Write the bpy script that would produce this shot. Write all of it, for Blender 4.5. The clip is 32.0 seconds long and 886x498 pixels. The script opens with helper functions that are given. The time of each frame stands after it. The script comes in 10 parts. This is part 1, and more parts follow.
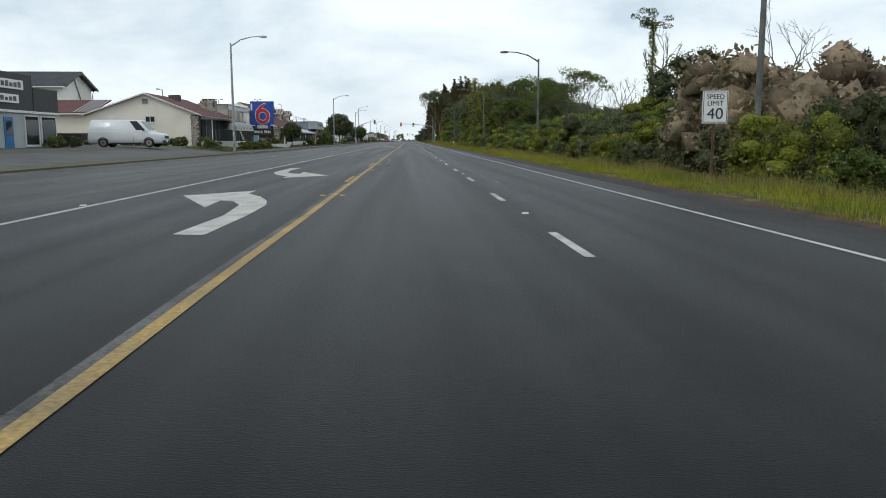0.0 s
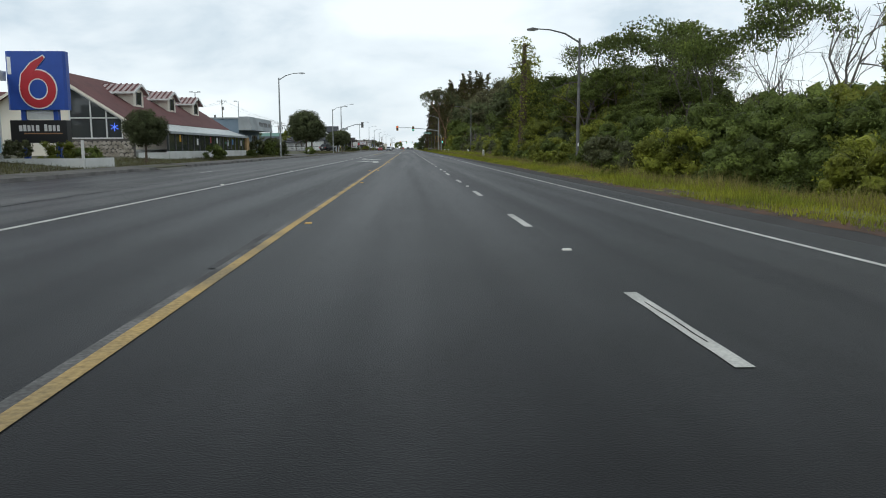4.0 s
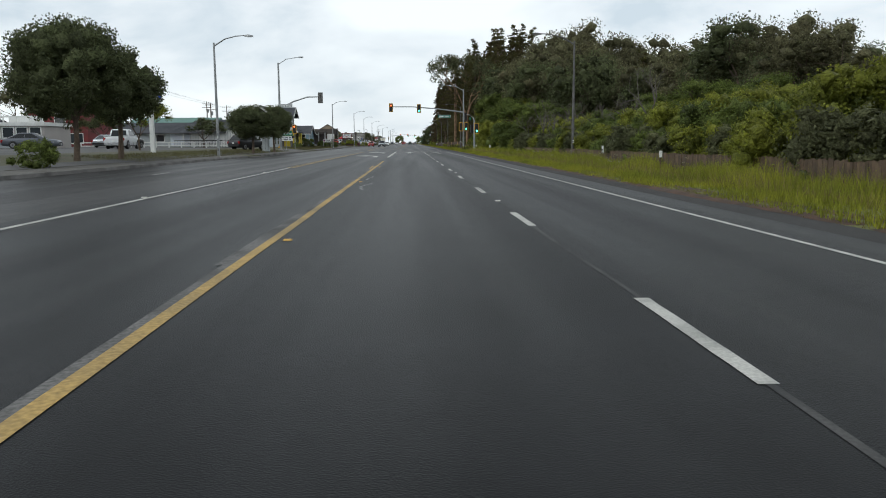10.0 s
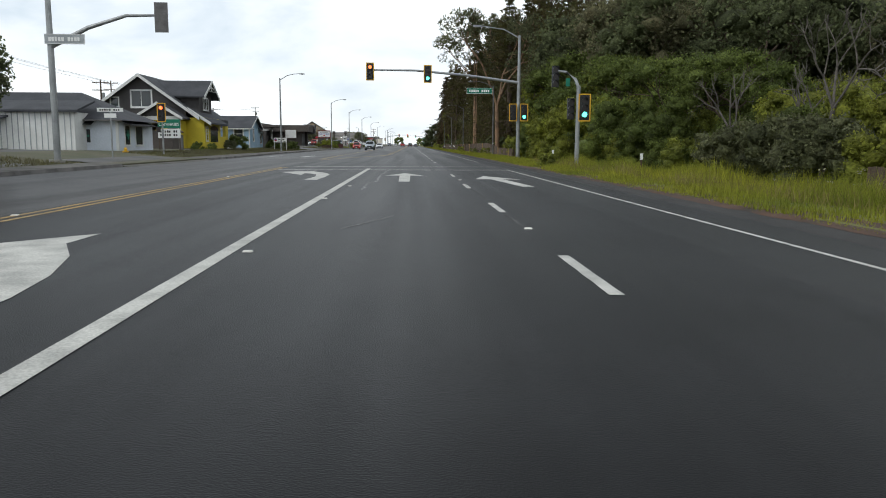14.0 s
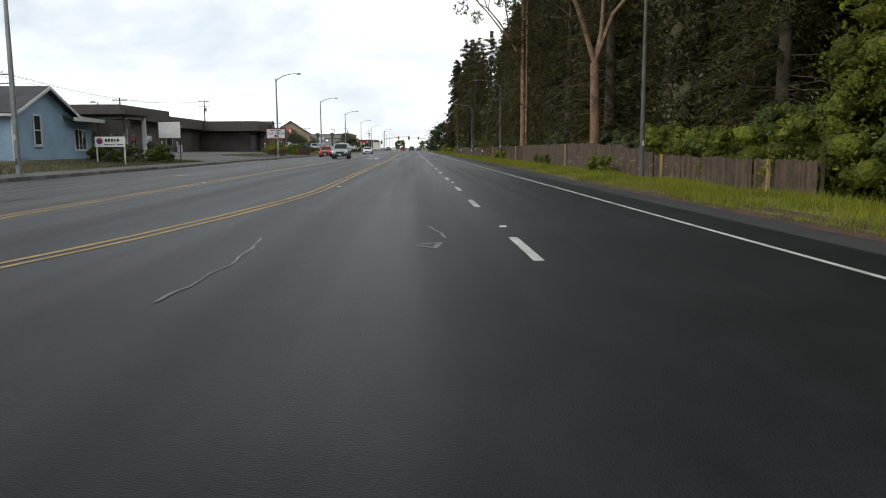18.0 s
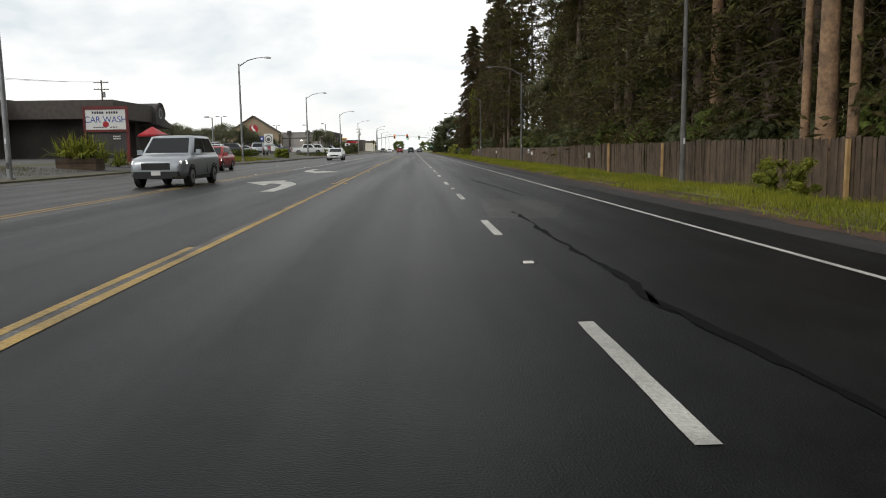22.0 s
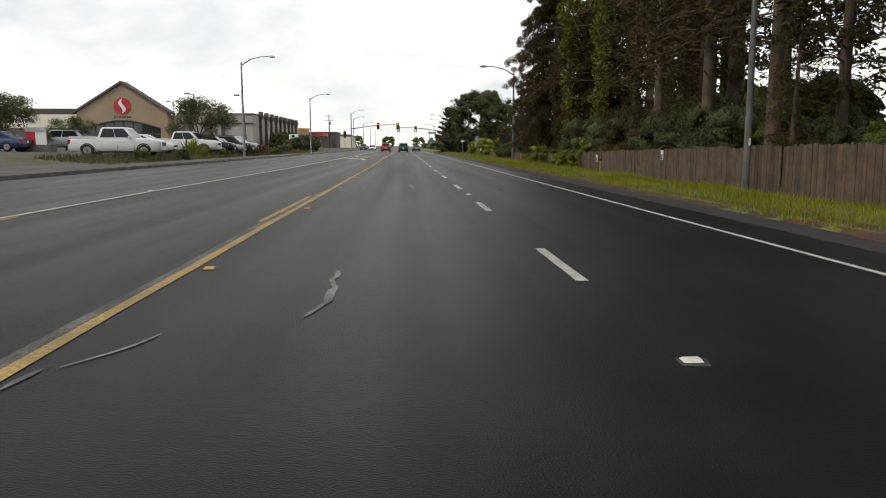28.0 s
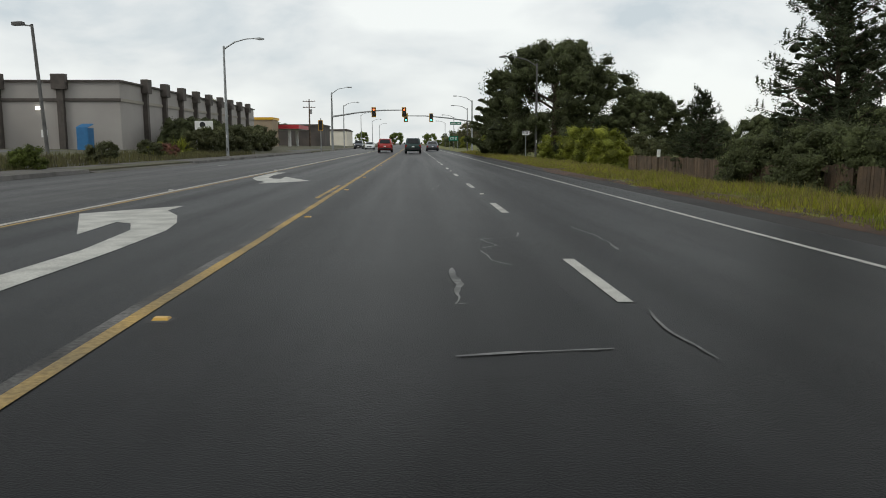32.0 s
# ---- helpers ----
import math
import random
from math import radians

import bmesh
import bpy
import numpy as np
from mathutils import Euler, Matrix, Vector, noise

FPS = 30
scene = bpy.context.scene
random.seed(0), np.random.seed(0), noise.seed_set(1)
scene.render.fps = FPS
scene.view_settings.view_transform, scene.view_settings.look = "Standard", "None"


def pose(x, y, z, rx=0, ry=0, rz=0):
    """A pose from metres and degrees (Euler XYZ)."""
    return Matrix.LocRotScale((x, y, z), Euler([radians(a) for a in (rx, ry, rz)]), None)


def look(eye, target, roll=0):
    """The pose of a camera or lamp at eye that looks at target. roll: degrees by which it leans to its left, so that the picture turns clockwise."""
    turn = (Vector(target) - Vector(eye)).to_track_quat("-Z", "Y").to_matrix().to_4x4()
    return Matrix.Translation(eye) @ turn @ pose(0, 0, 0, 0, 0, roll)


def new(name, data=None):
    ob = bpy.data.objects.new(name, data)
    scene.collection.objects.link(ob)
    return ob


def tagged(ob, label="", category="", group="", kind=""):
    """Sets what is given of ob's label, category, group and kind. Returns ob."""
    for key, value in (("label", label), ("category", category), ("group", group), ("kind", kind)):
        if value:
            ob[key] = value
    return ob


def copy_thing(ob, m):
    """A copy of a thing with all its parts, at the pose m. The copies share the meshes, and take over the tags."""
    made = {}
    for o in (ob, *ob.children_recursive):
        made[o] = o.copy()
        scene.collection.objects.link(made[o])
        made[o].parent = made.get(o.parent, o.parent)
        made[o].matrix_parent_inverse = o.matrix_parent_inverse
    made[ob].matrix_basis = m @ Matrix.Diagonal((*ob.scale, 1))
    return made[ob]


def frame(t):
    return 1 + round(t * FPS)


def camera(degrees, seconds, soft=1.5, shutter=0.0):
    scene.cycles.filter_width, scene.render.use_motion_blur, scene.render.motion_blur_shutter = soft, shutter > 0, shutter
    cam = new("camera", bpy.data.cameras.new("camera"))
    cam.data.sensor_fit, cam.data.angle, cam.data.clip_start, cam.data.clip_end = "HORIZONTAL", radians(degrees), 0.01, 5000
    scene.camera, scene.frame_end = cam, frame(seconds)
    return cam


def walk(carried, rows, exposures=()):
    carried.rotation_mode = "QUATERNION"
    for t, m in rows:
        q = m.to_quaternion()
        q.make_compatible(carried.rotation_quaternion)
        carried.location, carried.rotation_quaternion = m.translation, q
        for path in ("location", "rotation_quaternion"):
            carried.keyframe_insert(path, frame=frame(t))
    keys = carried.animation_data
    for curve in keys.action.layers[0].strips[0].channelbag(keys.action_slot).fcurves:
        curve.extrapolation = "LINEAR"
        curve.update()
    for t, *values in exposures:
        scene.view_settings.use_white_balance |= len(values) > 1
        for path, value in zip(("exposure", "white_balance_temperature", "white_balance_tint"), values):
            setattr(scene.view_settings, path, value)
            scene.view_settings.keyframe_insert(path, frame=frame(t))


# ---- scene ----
# ---- camera ----
cam = camera(60.0, 32.0, soft=1.0)
# seconds, x, y, z, then turns about x, y and z
ROWS = [
    (0.0, -0.291, -9.829, 1.196, 81.897, 0.085, -2.520),
    (0.5, -0.304, -2.320, 1.191, 82.009, 0.219, -2.589),
    (1.0, -0.257, 5.485, 1.177, 82.034, 0.290, -2.647),
    (1.5, -0.277, 13.168, 1.169, 82.118, 0.204, -2.736),
    (2.0, -0.300, 20.961, 1.166, 82.218, 0.173, -2.790),
    (2.5, -0.307, 28.799, 1.162, 82.380, -0.073, -2.696),
    (3.0, -0.291, 36.755, 1.159, 82.467, 0.041, -2.683),
    (3.5, -0.221, 44.661, 1.158, 82.428, 0.150, -2.652),
    (4.0, -0.195, 52.536, 1.157, 82.494, 0.209, -2.603),
    (4.5, -0.177, 60.393, 1.159, 82.541, 0.332, -2.549),
    (5.0, -0.172, 68.279, 1.162, 82.556, 0.415, -2.495),
    (5.5, -0.186, 76.242, 1.164, 82.525, 0.353, -2.444),
    (6.0, -0.230, 84.261, 1.170, 82.541, 0.092, -2.394),
    (6.5, -0.221, 92.303, 1.173, 82.492, 0.007, -2.303),
    (7.0, -0.264, 100.294, 1.166, 82.349, -0.151, -2.302),
    (7.5, -0.306, 108.142, 1.166, 82.240, -0.412, -2.229),
    (8.0, -0.369, 115.897, 1.179, 82.221, -0.226, -2.263),
    (8.5, -0.327, 123.940, 1.191, 82.183, 0.222, -2.408),
    (9.0, -0.274, 131.889, 1.186, 82.219, -0.026, -2.556),
    (9.5, -0.248, 139.928, 1.189, 82.170, 0.147, -2.582),
    (10.0, -0.191, 147.887, 1.199, 82.086, 0.345, -2.465),
    (10.5, -0.195, 155.895, 1.202, 82.061, 0.555, -2.432),
    (11.0, -0.250, 163.832, 1.207, 82.152, 0.230, -2.497),
    (11.5, -0.164, 171.907, 1.200, 82.241, 0.129, -2.425),
    (12.0, -0.122, 179.898, 1.196, 82.212, 0.102, -2.410),
    (12.5, -0.120, 187.779, 1.198, 82.211, 0.180, -2.447),
    (13.0, -0.065, 195.605, 1.193, 82.160, 0.055, -2.415),
    (13.5, -0.035, 203.509, 1.183, 82.142, -0.115, -2.417),
    (14.0, -0.033, 211.537, 1.154, 82.244, -0.228, -2.441),
    (14.5, 0.003, 219.467, 1.154, 82.309, -0.185, -2.463),
    (15.0, 0.074, 227.524, 1.148, 82.340, -0.160, -2.374),
    (15.5, 0.197, 235.700, 1.154, 82.348, 0.000, -2.169),
    (16.0, 0.308, 243.862, 1.164, 82.353, 0.190, -1.985),
    (16.5, 0.343, 251.877, 1.169, 82.374, 0.302, -1.959),
    (17.0, 0.293, 259.850, 1.177, 82.336, 0.559, -2.063),
    (17.5, 0.278, 267.689, 1.170, 82.340, 0.668, -2.171),
    (18.0, 0.269, 275.570, 1.175, 82.479, 0.411, -2.261),
    (18.5, 0.307, 283.484, 1.182, 82.573, 0.405, -2.326),
    (19.0, 0.376, 291.323, 1.166, 82.529, 0.465, -2.349),
    (19.5, 0.398, 299.055, 1.150, 82.524, 0.317, -2.390),
    (20.0, 0.428, 306.664, 1.131, 82.590, 0.346, -2.472),
    (20.5, 0.470, 314.329, 1.138, 82.616, 0.365, -2.454),
    (21.0, 0.472, 322.150, 1.142, 82.605, 0.239, -2.419),
    (21.5, 0.463, 329.895, 1.138, 82.521, 0.620, -2.342),
    (22.0, 0.456, 337.632, 1.148, 82.564, 0.839, -2.268),
    (22.5, 0.406, 345.331, 1.155, 82.515, 0.763, -2.182),
    (23.0, 0.362, 352.841, 1.170, 82.547, 0.720, -2.102),
    (23.5, 0.308, 360.475, 1.179, 82.530, 0.704, -2.110),
    (24.0, 0.221, 367.973, 1.175, 82.542, 0.279, -2.186),
    (24.5, 0.168, 375.714, 1.175, 82.563, 0.234, -2.230),
    (25.0, 0.103, 383.509, 1.177, 82.648, 0.021, -2.263),
    (25.5, 0.078, 391.157, 1.174, 82.603, -0.032, -2.340),
    (26.0, 0.029, 398.804, 1.174, 82.601, -0.118, -2.462),
    (26.5, -0.014, 406.339, 1.173, 82.567, -0.166, -2.661),
    (27.0, -0.033, 413.839, 1.171, 82.514, -0.167, -2.839),
    (27.5, -0.011, 421.379, 1.170, 82.456, -0.111, -2.895),
    (28.0, 0.027, 428.979, 1.168, 82.366, -0.046, -2.920),
    (28.5, 0.069, 436.596, 1.167, 82.311, 0.145, -2.887),
    (29.0, 0.132, 444.134, 1.167, 82.291, 0.146, -2.787),
    (29.5, 0.099, 451.472, 1.168, 82.230, -0.078, -2.726),
    (30.0, 0.099, 458.843, 1.162, 82.231, 0.023, -2.671),
    (30.5, 0.066, 466.396, 1.174, 82.225, -0.186, -2.561),
    (31.0, 0.050, 473.836, 1.169, 82.105, -0.001, -2.475),
    (31.5, 0.020, 481.203, 1.168, 82.045, 0.284, -2.374),
    (32.0, 0.027, 488.557, 1.162, 82.152, 0.111, -2.202),
]
walk(cam, [(r[0], pose(*r[1:])) for r in ROWS],
     [(0.0, -0.18, 5950, 4.0), (9.0, -0.2, 6040, 5.0), (12.5, -0.18, 6100, 6.6), (14.0, 0.0, 6100, 7.0), (18.0, -0.02, 6250, 8.0), (25.0, -0.03, 6680, 9.0), (31.0, 0.0, 6650, 8.0), (32.0, -0.34, 6400, 6.0)])

# ---- world and sun ----
world = bpy.data.worlds.new("overcast_sky")
scene.world = world
world.use_nodes = True
wn, wl = world.node_tree.nodes, world.node_tree.links
wn.clear()
w_out = wn.new("ShaderNodeOutputWorld")
w_bg = wn.new("ShaderNodeBackground")
w_sky = wn.new("ShaderNodeTexSky")
w_sky.sky_type, w_sky.sun_disc = "NISHITA", False
w_sky.sun_elevation, w_sky.sun_rotation = radians(42), radians(-127)
w_tc = wn.new("ShaderNodeTexCoord")
w_map = wn.new("ShaderNodeMapping")
w_map.inputs["Scale"].default_value = (1.0, 1.0, 2.6)
w_noise = wn.new("ShaderNodeTexNoise")
w_noise.inputs["Scale"].default_value = 3.4
w_noise.inputs["Detail"].default_value = 7.0
w_noise.inputs["Roughness"].default_value = 0.52
w_noise.inputs["Distortion"].default_value = 0.25
w_ramp = wn.new("ShaderNodeValToRGB")
w_ramp.color_ramp.elements[0].position, w_ramp.color_ramp.elements[0].color = 0.37, (0.83, 0.885, 0.93, 1)
w_ramp.color_ramp.elements[1].position, w_ramp.color_ramp.elements[1].color = 0.60, (1.28, 1.275, 1.25, 1)
w_mid = w_ramp.color_ramp.elements.new(0.47)
w_mid.color = (1.08, 1.085, 1.09, 1)
w_scale = wn.new("ShaderNodeMix")
w_scale.data_type = "RGBA"
w_scale.inputs["Factor"].default_value = 0.9
w_mul = wn.new("ShaderNodeMix")
w_mul.data_type, w_mul.blend_type = "RGBA", "MULTIPLY"
w_mul.inputs["Factor"].default_value = 1.0
w_mul.inputs["B"].default_value = (0.1, 0.1, 0.1, 1)
wl.new(w_tc.outputs["Generated"], w_map.inputs["Vector"])
wl.new(w_map.outputs["Vector"], w_noise.inputs["Vector"])
wl.new(w_noise.outputs["Fac"], w_ramp.inputs["Fac"])
wl.new(w_sky.outputs["Color"], w_mul.inputs["A"])
wl.new(w_mul.outputs["Result"], w_scale.inputs["A"])
wl.new(w_ramp.outputs["Color"], w_scale.inputs["B"])
wl.new(w_scale.outputs["Result"], w_bg.inputs["Color"])
# sky strength is cut towards the unseen zenith, to lower the light on the ground
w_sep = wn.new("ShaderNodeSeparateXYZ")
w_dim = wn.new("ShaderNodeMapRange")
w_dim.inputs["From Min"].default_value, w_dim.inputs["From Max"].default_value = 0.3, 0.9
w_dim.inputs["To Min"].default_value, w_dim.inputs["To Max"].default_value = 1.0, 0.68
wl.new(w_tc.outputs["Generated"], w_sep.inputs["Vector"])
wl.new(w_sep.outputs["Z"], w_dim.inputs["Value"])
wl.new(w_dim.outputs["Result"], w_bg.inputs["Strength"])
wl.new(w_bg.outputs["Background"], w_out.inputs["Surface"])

sun_data = bpy.data.lights.new("sun", "SUN")
sun_data.energy, sun_data.angle, sun_data.color = 0.9, radians(14), (1.0, 0.95, 0.87)
sun = new("sun", sun_data)
sun.matrix_world = look((-55, -42, 62), (0, 0, 0))

# ---- materials ----
MATS = {}


def material(name, color, rough=0.7, metal=0.0, vary=0.12, scale=3.0, fine=40.0, bump=0.0, spec=0.5, tint=None, island=0.0, objvar=0.0,
             emit=None, power=0.0, trans=0.0, coat=0.0, depth=0.02):
    """A surface with variation at two scales, fine relief, and a spread from piece to piece."""
    if name in MATS:
        return MATS[name]
    m = bpy.data.materials.new(name)
    m.use_nodes = True
    n, l = m.node_tree.nodes, m.node_tree.links
    b = n["Principled BSDF"]
    b.inputs["Roughness"].default_value, b.inputs["Metallic"].default_value = rough, metal
    b.inputs["Specular IOR Level"].default_value = spec
    b.inputs["Coat Weight"].default_value = coat
    geo = n.new("ShaderNodeNewGeometry")
    big, small = n.new("ShaderNodeTexNoise"), n.new("ShaderNodeTexNoise")
    big.inputs["Scale"].default_value, big.inputs["Detail"].default_value = scale, 4
    small.inputs["Scale"].default_value, small.inputs["Detail"].default_value = fine, 3
    l.new(geo.outputs["Position"], big.inputs["Vector"])
    l.new(geo.outputs["Position"], small.inputs["Vector"])
    mixn = n.new("ShaderNodeMix")
    mixn.data_type = "RGBA"
    t = tint or tuple(c * (1 - 2.2 * vary) for c in color)
    mixn.inputs["A"].default_value, mixn.inputs["B"].default_value = (*t, 1), (*color, 1)
    ramp = n.new("ShaderNodeMapRange")
    ramp.inputs["From Min"].default_value, ramp.inputs["From Max"].default_value = 0.32, 0.62
    l.new(big.outputs["Fac"], ramp.inputs["Value"])
    l.new(ramp.outputs["Result"], mixn.inputs["Factor"])
    hsv = n.new("ShaderNodeHueSaturation")
    val = n.new("ShaderNodeMapRange")
    val.inputs["From Min"].default_value, val.inputs["From Max"].default_value = 0.25, 0.75
    val.inputs["To Min"].default_value, val.inputs["To Max"].default_value = 1 - vary, 1 + vary
    l.new(small.outputs["Fac"], val.inputs["Value"])
    last = val.outputs["Result"]
    for amount, socket in ((island, geo.outputs["Random Per Island"]), (objvar, None)):
        if amount:
            if socket is None:
                socket = n.new("ShaderNodeObjectInfo").outputs["Random"]
            r = n.new("ShaderNodeMapRange")
            r.inputs["To Min"].default_value, r.inputs["To Max"].default_value = 1 - amount, 1 + amount
            l.new(socket, r.inputs["Value"])
            mu = n.new("ShaderNodeMath")
            mu.operation = "MULTIPLY"
            l.new(last, mu.inputs[0]), l.new(r.outputs["Result"], mu.inputs[1])
            last = mu.outputs["Value"]
    l.new(last, hsv.inputs["Value"])
    l.new(mixn.outputs["Result"], hsv.inputs["Color"])
    l.new(hsv.outputs["Color"], b.inputs["Base Color"])
    if bump:
        bp = n.new("ShaderNodeBump")
        bp.inputs["Strength"].default_value, bp.inputs["Distance"].default_value = bump, depth
        l.new(small.outputs["Fac"], bp.inputs["Height"])
        l.new(bp.outputs["Normal"], b.inputs["Normal"])
    if emit:
        b.inputs["Emission Color"].default_value, b.inputs["Emission Strength"].default_value = (*emit, 1), power
    if trans:
        tr = n.new("ShaderNodeBsdfTranslucent")
        mx = n.new("ShaderNodeMixShader")
        mx.inputs["Fac"].default_value = trans
        l.new(hsv.outputs["Color"], tr.inputs["Color"])
        l.new(b.outputs["BSDF"], mx.inputs[1]), l.new(tr.outputs["BSDF"], mx.inputs[2])
        l.new(mx.outputs["Shader"], n["Material Output"].inputs["Surface"])
    MATS[name] = m
    return m


def asphalt_material(name, color, tint):
    """Worn asphalt: long wheel tracks, damp darker stripes, patches and fine stone."""
    m = material(name, color, rough=0.55, vary=0.3, scale=0.35, fine=90.0, bump=0.28, spec=0.08, tint=tint)
    n, l = m.node_tree.nodes, m.node_tree.links
    b = n["Principled BSDF"]
    geo = n.new("ShaderNodeNewGeometry")
    mp = n.new("ShaderNodeMapping")
    mp.inputs["Scale"].default_value = (1.1, 0.02, 1.0)
    st = n.new("ShaderNodeTexNoise")
    st.inputs["Scale"].default_value, st.inputs["Detail"].default_value = 1.0, 3
    l.new(geo.outputs["Position"], mp.inputs["Vector"]), l.new(mp.outputs["Vector"], st.inputs["Vector"])
    r = n.new("ShaderNodeMapRange")
    r.inputs["From Min"].default_value, r.inputs["From Max"].default_value = 0.35, 0.65
    r.inputs["To Min"].default_value, r.inputs["To Max"].default_value = 0.4, 0.48
    l.new(st.outputs["Fac"], r.inputs["Value"]), l.new(r.outputs["Result"], b.inputs["Roughness"])
    old = b.inputs["Base Color"].links[0].from_socket
    mul = n.new("ShaderNodeMix")
    mul.data_type, mul.blend_type = "RGBA", "MULTIPLY"
    mul.inputs["Factor"].default_value = 1.0
    r2 = n.new("ShaderNodeMapRange")
    r2.inputs["From Min"].default_value, r2.inputs["From Max"].default_value = 0.3, 0.7
    r2.inputs["To Min"].default_value, r2.inputs["To Max"].default_value = 0.93, 1.09
    l.new(st.outputs["Fac"], r2.inputs["Value"])
    l.new(old, mul.inputs["A"]), l.new(r2.outputs["Result"], mul.inputs["B"])
    mp2 = n.new("ShaderNodeMapping")
    mp2.inputs["Scale"].default_value = (1.0, 0.45, 1.0)
    blot = n.new("ShaderNodeTexNoise")
    blot.inputs["Scale"].default_value, blot.inputs["Detail"].default_value, blot.inputs["Roughness"].default_value = 1.7, 7, 0.68
    l.new(geo.outputs["Position"], mp2.inputs["Vector"]), l.new(mp2.outputs["Vector"], blot.inputs["Vector"])
    r3 = n.new("ShaderNodeMapRange")
    r3.inputs["From Min"].default_value, r3.inputs["From Max"].default_value = 0.3, 0.7
    r3.inputs["To Min"].default_value, r3.inputs["To Max"].default_value = 0.58, 1.4
    l.new(blot.outputs["Fac"], r3.inputs["Value"])
    mul2 = n.new("ShaderNodeMix")
    mul2.data_type, mul2.blend_type = "RGBA", "MULTIPLY"
    mul2.inputs["Factor"].default_value = 1.0
    l.new(mul.outputs["Result"], mul2.inputs["A"]), l.new(r3.outputs["Result"], mul2.inputs["B"]), l.new(mul2.outputs["Result"], b.inputs["Base Color"])
    return m


def glass_material():
    m = bpy.data.materials.new("window_glass")
    m.use_nodes = True
    b = m.node_tree.nodes["Principled BSDF"]
    # base colour lifted: veiling haze on the dark panes is put into it
    b.inputs["Base Color"].default_value = (0.035, 0.04, 0.042, 1)
    b.inputs["Roughness"].default_value, b.inputs["Specular IOR Level"].default_value = 0.05, 0.7
    return m


ASPHALT = asphalt_material("asphalt", (0.0134, 0.0140, 0.0150), (0.0078, 0.0082, 0.009))
PALE_ASPHALT = asphalt_material("bleached_asphalt", (0.0425, 0.041, 0.0395), (0.0275, 0.0265, 0.026))
PAVE = material("stained_pavement", (0.12, 0.112, 0.1), 0.9, vary=0.25, scale=0.6, fine=40, bump=0.3, tint=(0.065, 0.06, 0.05))
DIRT = material("town_earth", (0.105, 0.094, 0.06), 0.95, vary=0.3, scale=0.35, fine=18, bump=0.5, tint=(0.075, 0.08, 0.04))
WEEDS = material("dull_weeds", (0.13, 0.125, 0.045), 0.85, vary=0.25, scale=0.4, fine=6, island=0.4, tint=(0.085, 0.075, 0.04), trans=0.25)
LOT = material("lot_asphalt", (0.11, 0.108, 0.105), 0.85, vary=0.2, scale=0.3, fine=60, bump=0.3, tint=(0.075, 0.074, 0.073))
EARTH = material("earth", (0.15, 0.155, 0.035), 0.95, vary=0.25, scale=0.4, fine=20, bump=0.5, tint=(0.1, 0.105, 0.028))
SHOULDER = material("shoulder", (0.034, 0.032, 0.031), 0.9, vary=0.3, scale=0.8, fine=70, bump=0.5, tint=(0.022, 0.02, 0.019))
LITTER = material("leaf_litter", (0.09, 0.046, 0.026), 0.95, vary=0.35, scale=1.3, fine=35, bump=0.7, tint=(0.035, 0.026, 0.02))
CONCRETE = material("concrete", (0.30, 0.29, 0.27), 0.9, vary=0.15, scale=0.7, fine=50, bump=0.3, tint=(0.2, 0.19, 0.175))
KERB = material("kerb_concrete", (0.2, 0.19, 0.18), 0.9, vary=0.25, scale=0.9, fine=30, bump=0.3, tint=(0.09, 0.085, 0.08))
WHITE_MARK = material("white_road_paint", (0.55, 0.54, 0.5), 0.75, vary=0.22, scale=2.2, fine=45, bump=0.3, tint=(0.36, 0.355, 0.33))
YELLOW_MARK = material("yellow_road_paint", (0.45, 0.3, 0.095), 0.8, vary=0.35, scale=0.9, fine=26, bump=0.3, tint=(0.24, 0.18, 0.085))
GHOST = material("worn_paint", (0.075, 0.074, 0.072), 0.85, vary=0.35, scale=1.1, fine=40, tint=(0.022, 0.023, 0.024))
SEAL = material("crack_filler_pale", (0.235, 0.235, 0.228), 0.8, vary=0.35, scale=2.2, fine=18, tint=(0.1, 0.1, 0.1))
TAR = material("crack_filler_tar", (0.005, 0.005, 0.0055), 0.9, vary=0.2, spec=0.12)
REFLECTOR = material("marker_white", (0.75, 0.73, 0.66), 0.4, vary=0.1)
AMBER = material("marker_amber", (0.7, 0.42, 0.08), 0.4, vary=0.1)
STEEL = material("galvanised_steel", (0.36, 0.37, 0.37), 0.5, metal=0.6, vary=0.12, scale=2, fine=25)
DARKSTEEL = material("weathered_pole", (0.16, 0.155, 0.15), 0.75, metal=0.2, vary=0.18, scale=2, fine=20)
TIMBER = material("old_timber", (0.105, 0.07, 0.045), 0.9, vary=0.25, scale=2.5, fine=30, bump=0.4, island=0.25, objvar=0.28, tint=(0.06, 0.042, 0.029))
NEWWOOD = material("fresh_timber", (0.5, 0.32, 0.14), 0.8, vary=0.15, scale=2, fine=30)
BARK = material("bark", (0.13, 0.095, 0.068), 0.95, vary=0.3, scale=2, fine=15, bump=0.8, tint=(0.07, 0.05, 0.037))
EUCBARK = material("eucalyptus_bark", (0.3, 0.185, 0.105), 0.85, vary=0.35, scale=1.6, fine=9, bump=0.6, depth=0.06, tint=(0.12, 0.078, 0.05))
DEADWOOD = material("dead_wood", (0.145, 0.128, 0.11), 0.9, vary=0.2, scale=3, fine=20)
LEAF = material("leaf_green", (0.15, 0.185, 0.04), 0.65, vary=0.5, scale=0.5, fine=9, bump=0.9, depth=0.22, spec=0.25, island=0.4, objvar=0.2, tint=(0.1, 0.13, 0.032), trans=0.35)
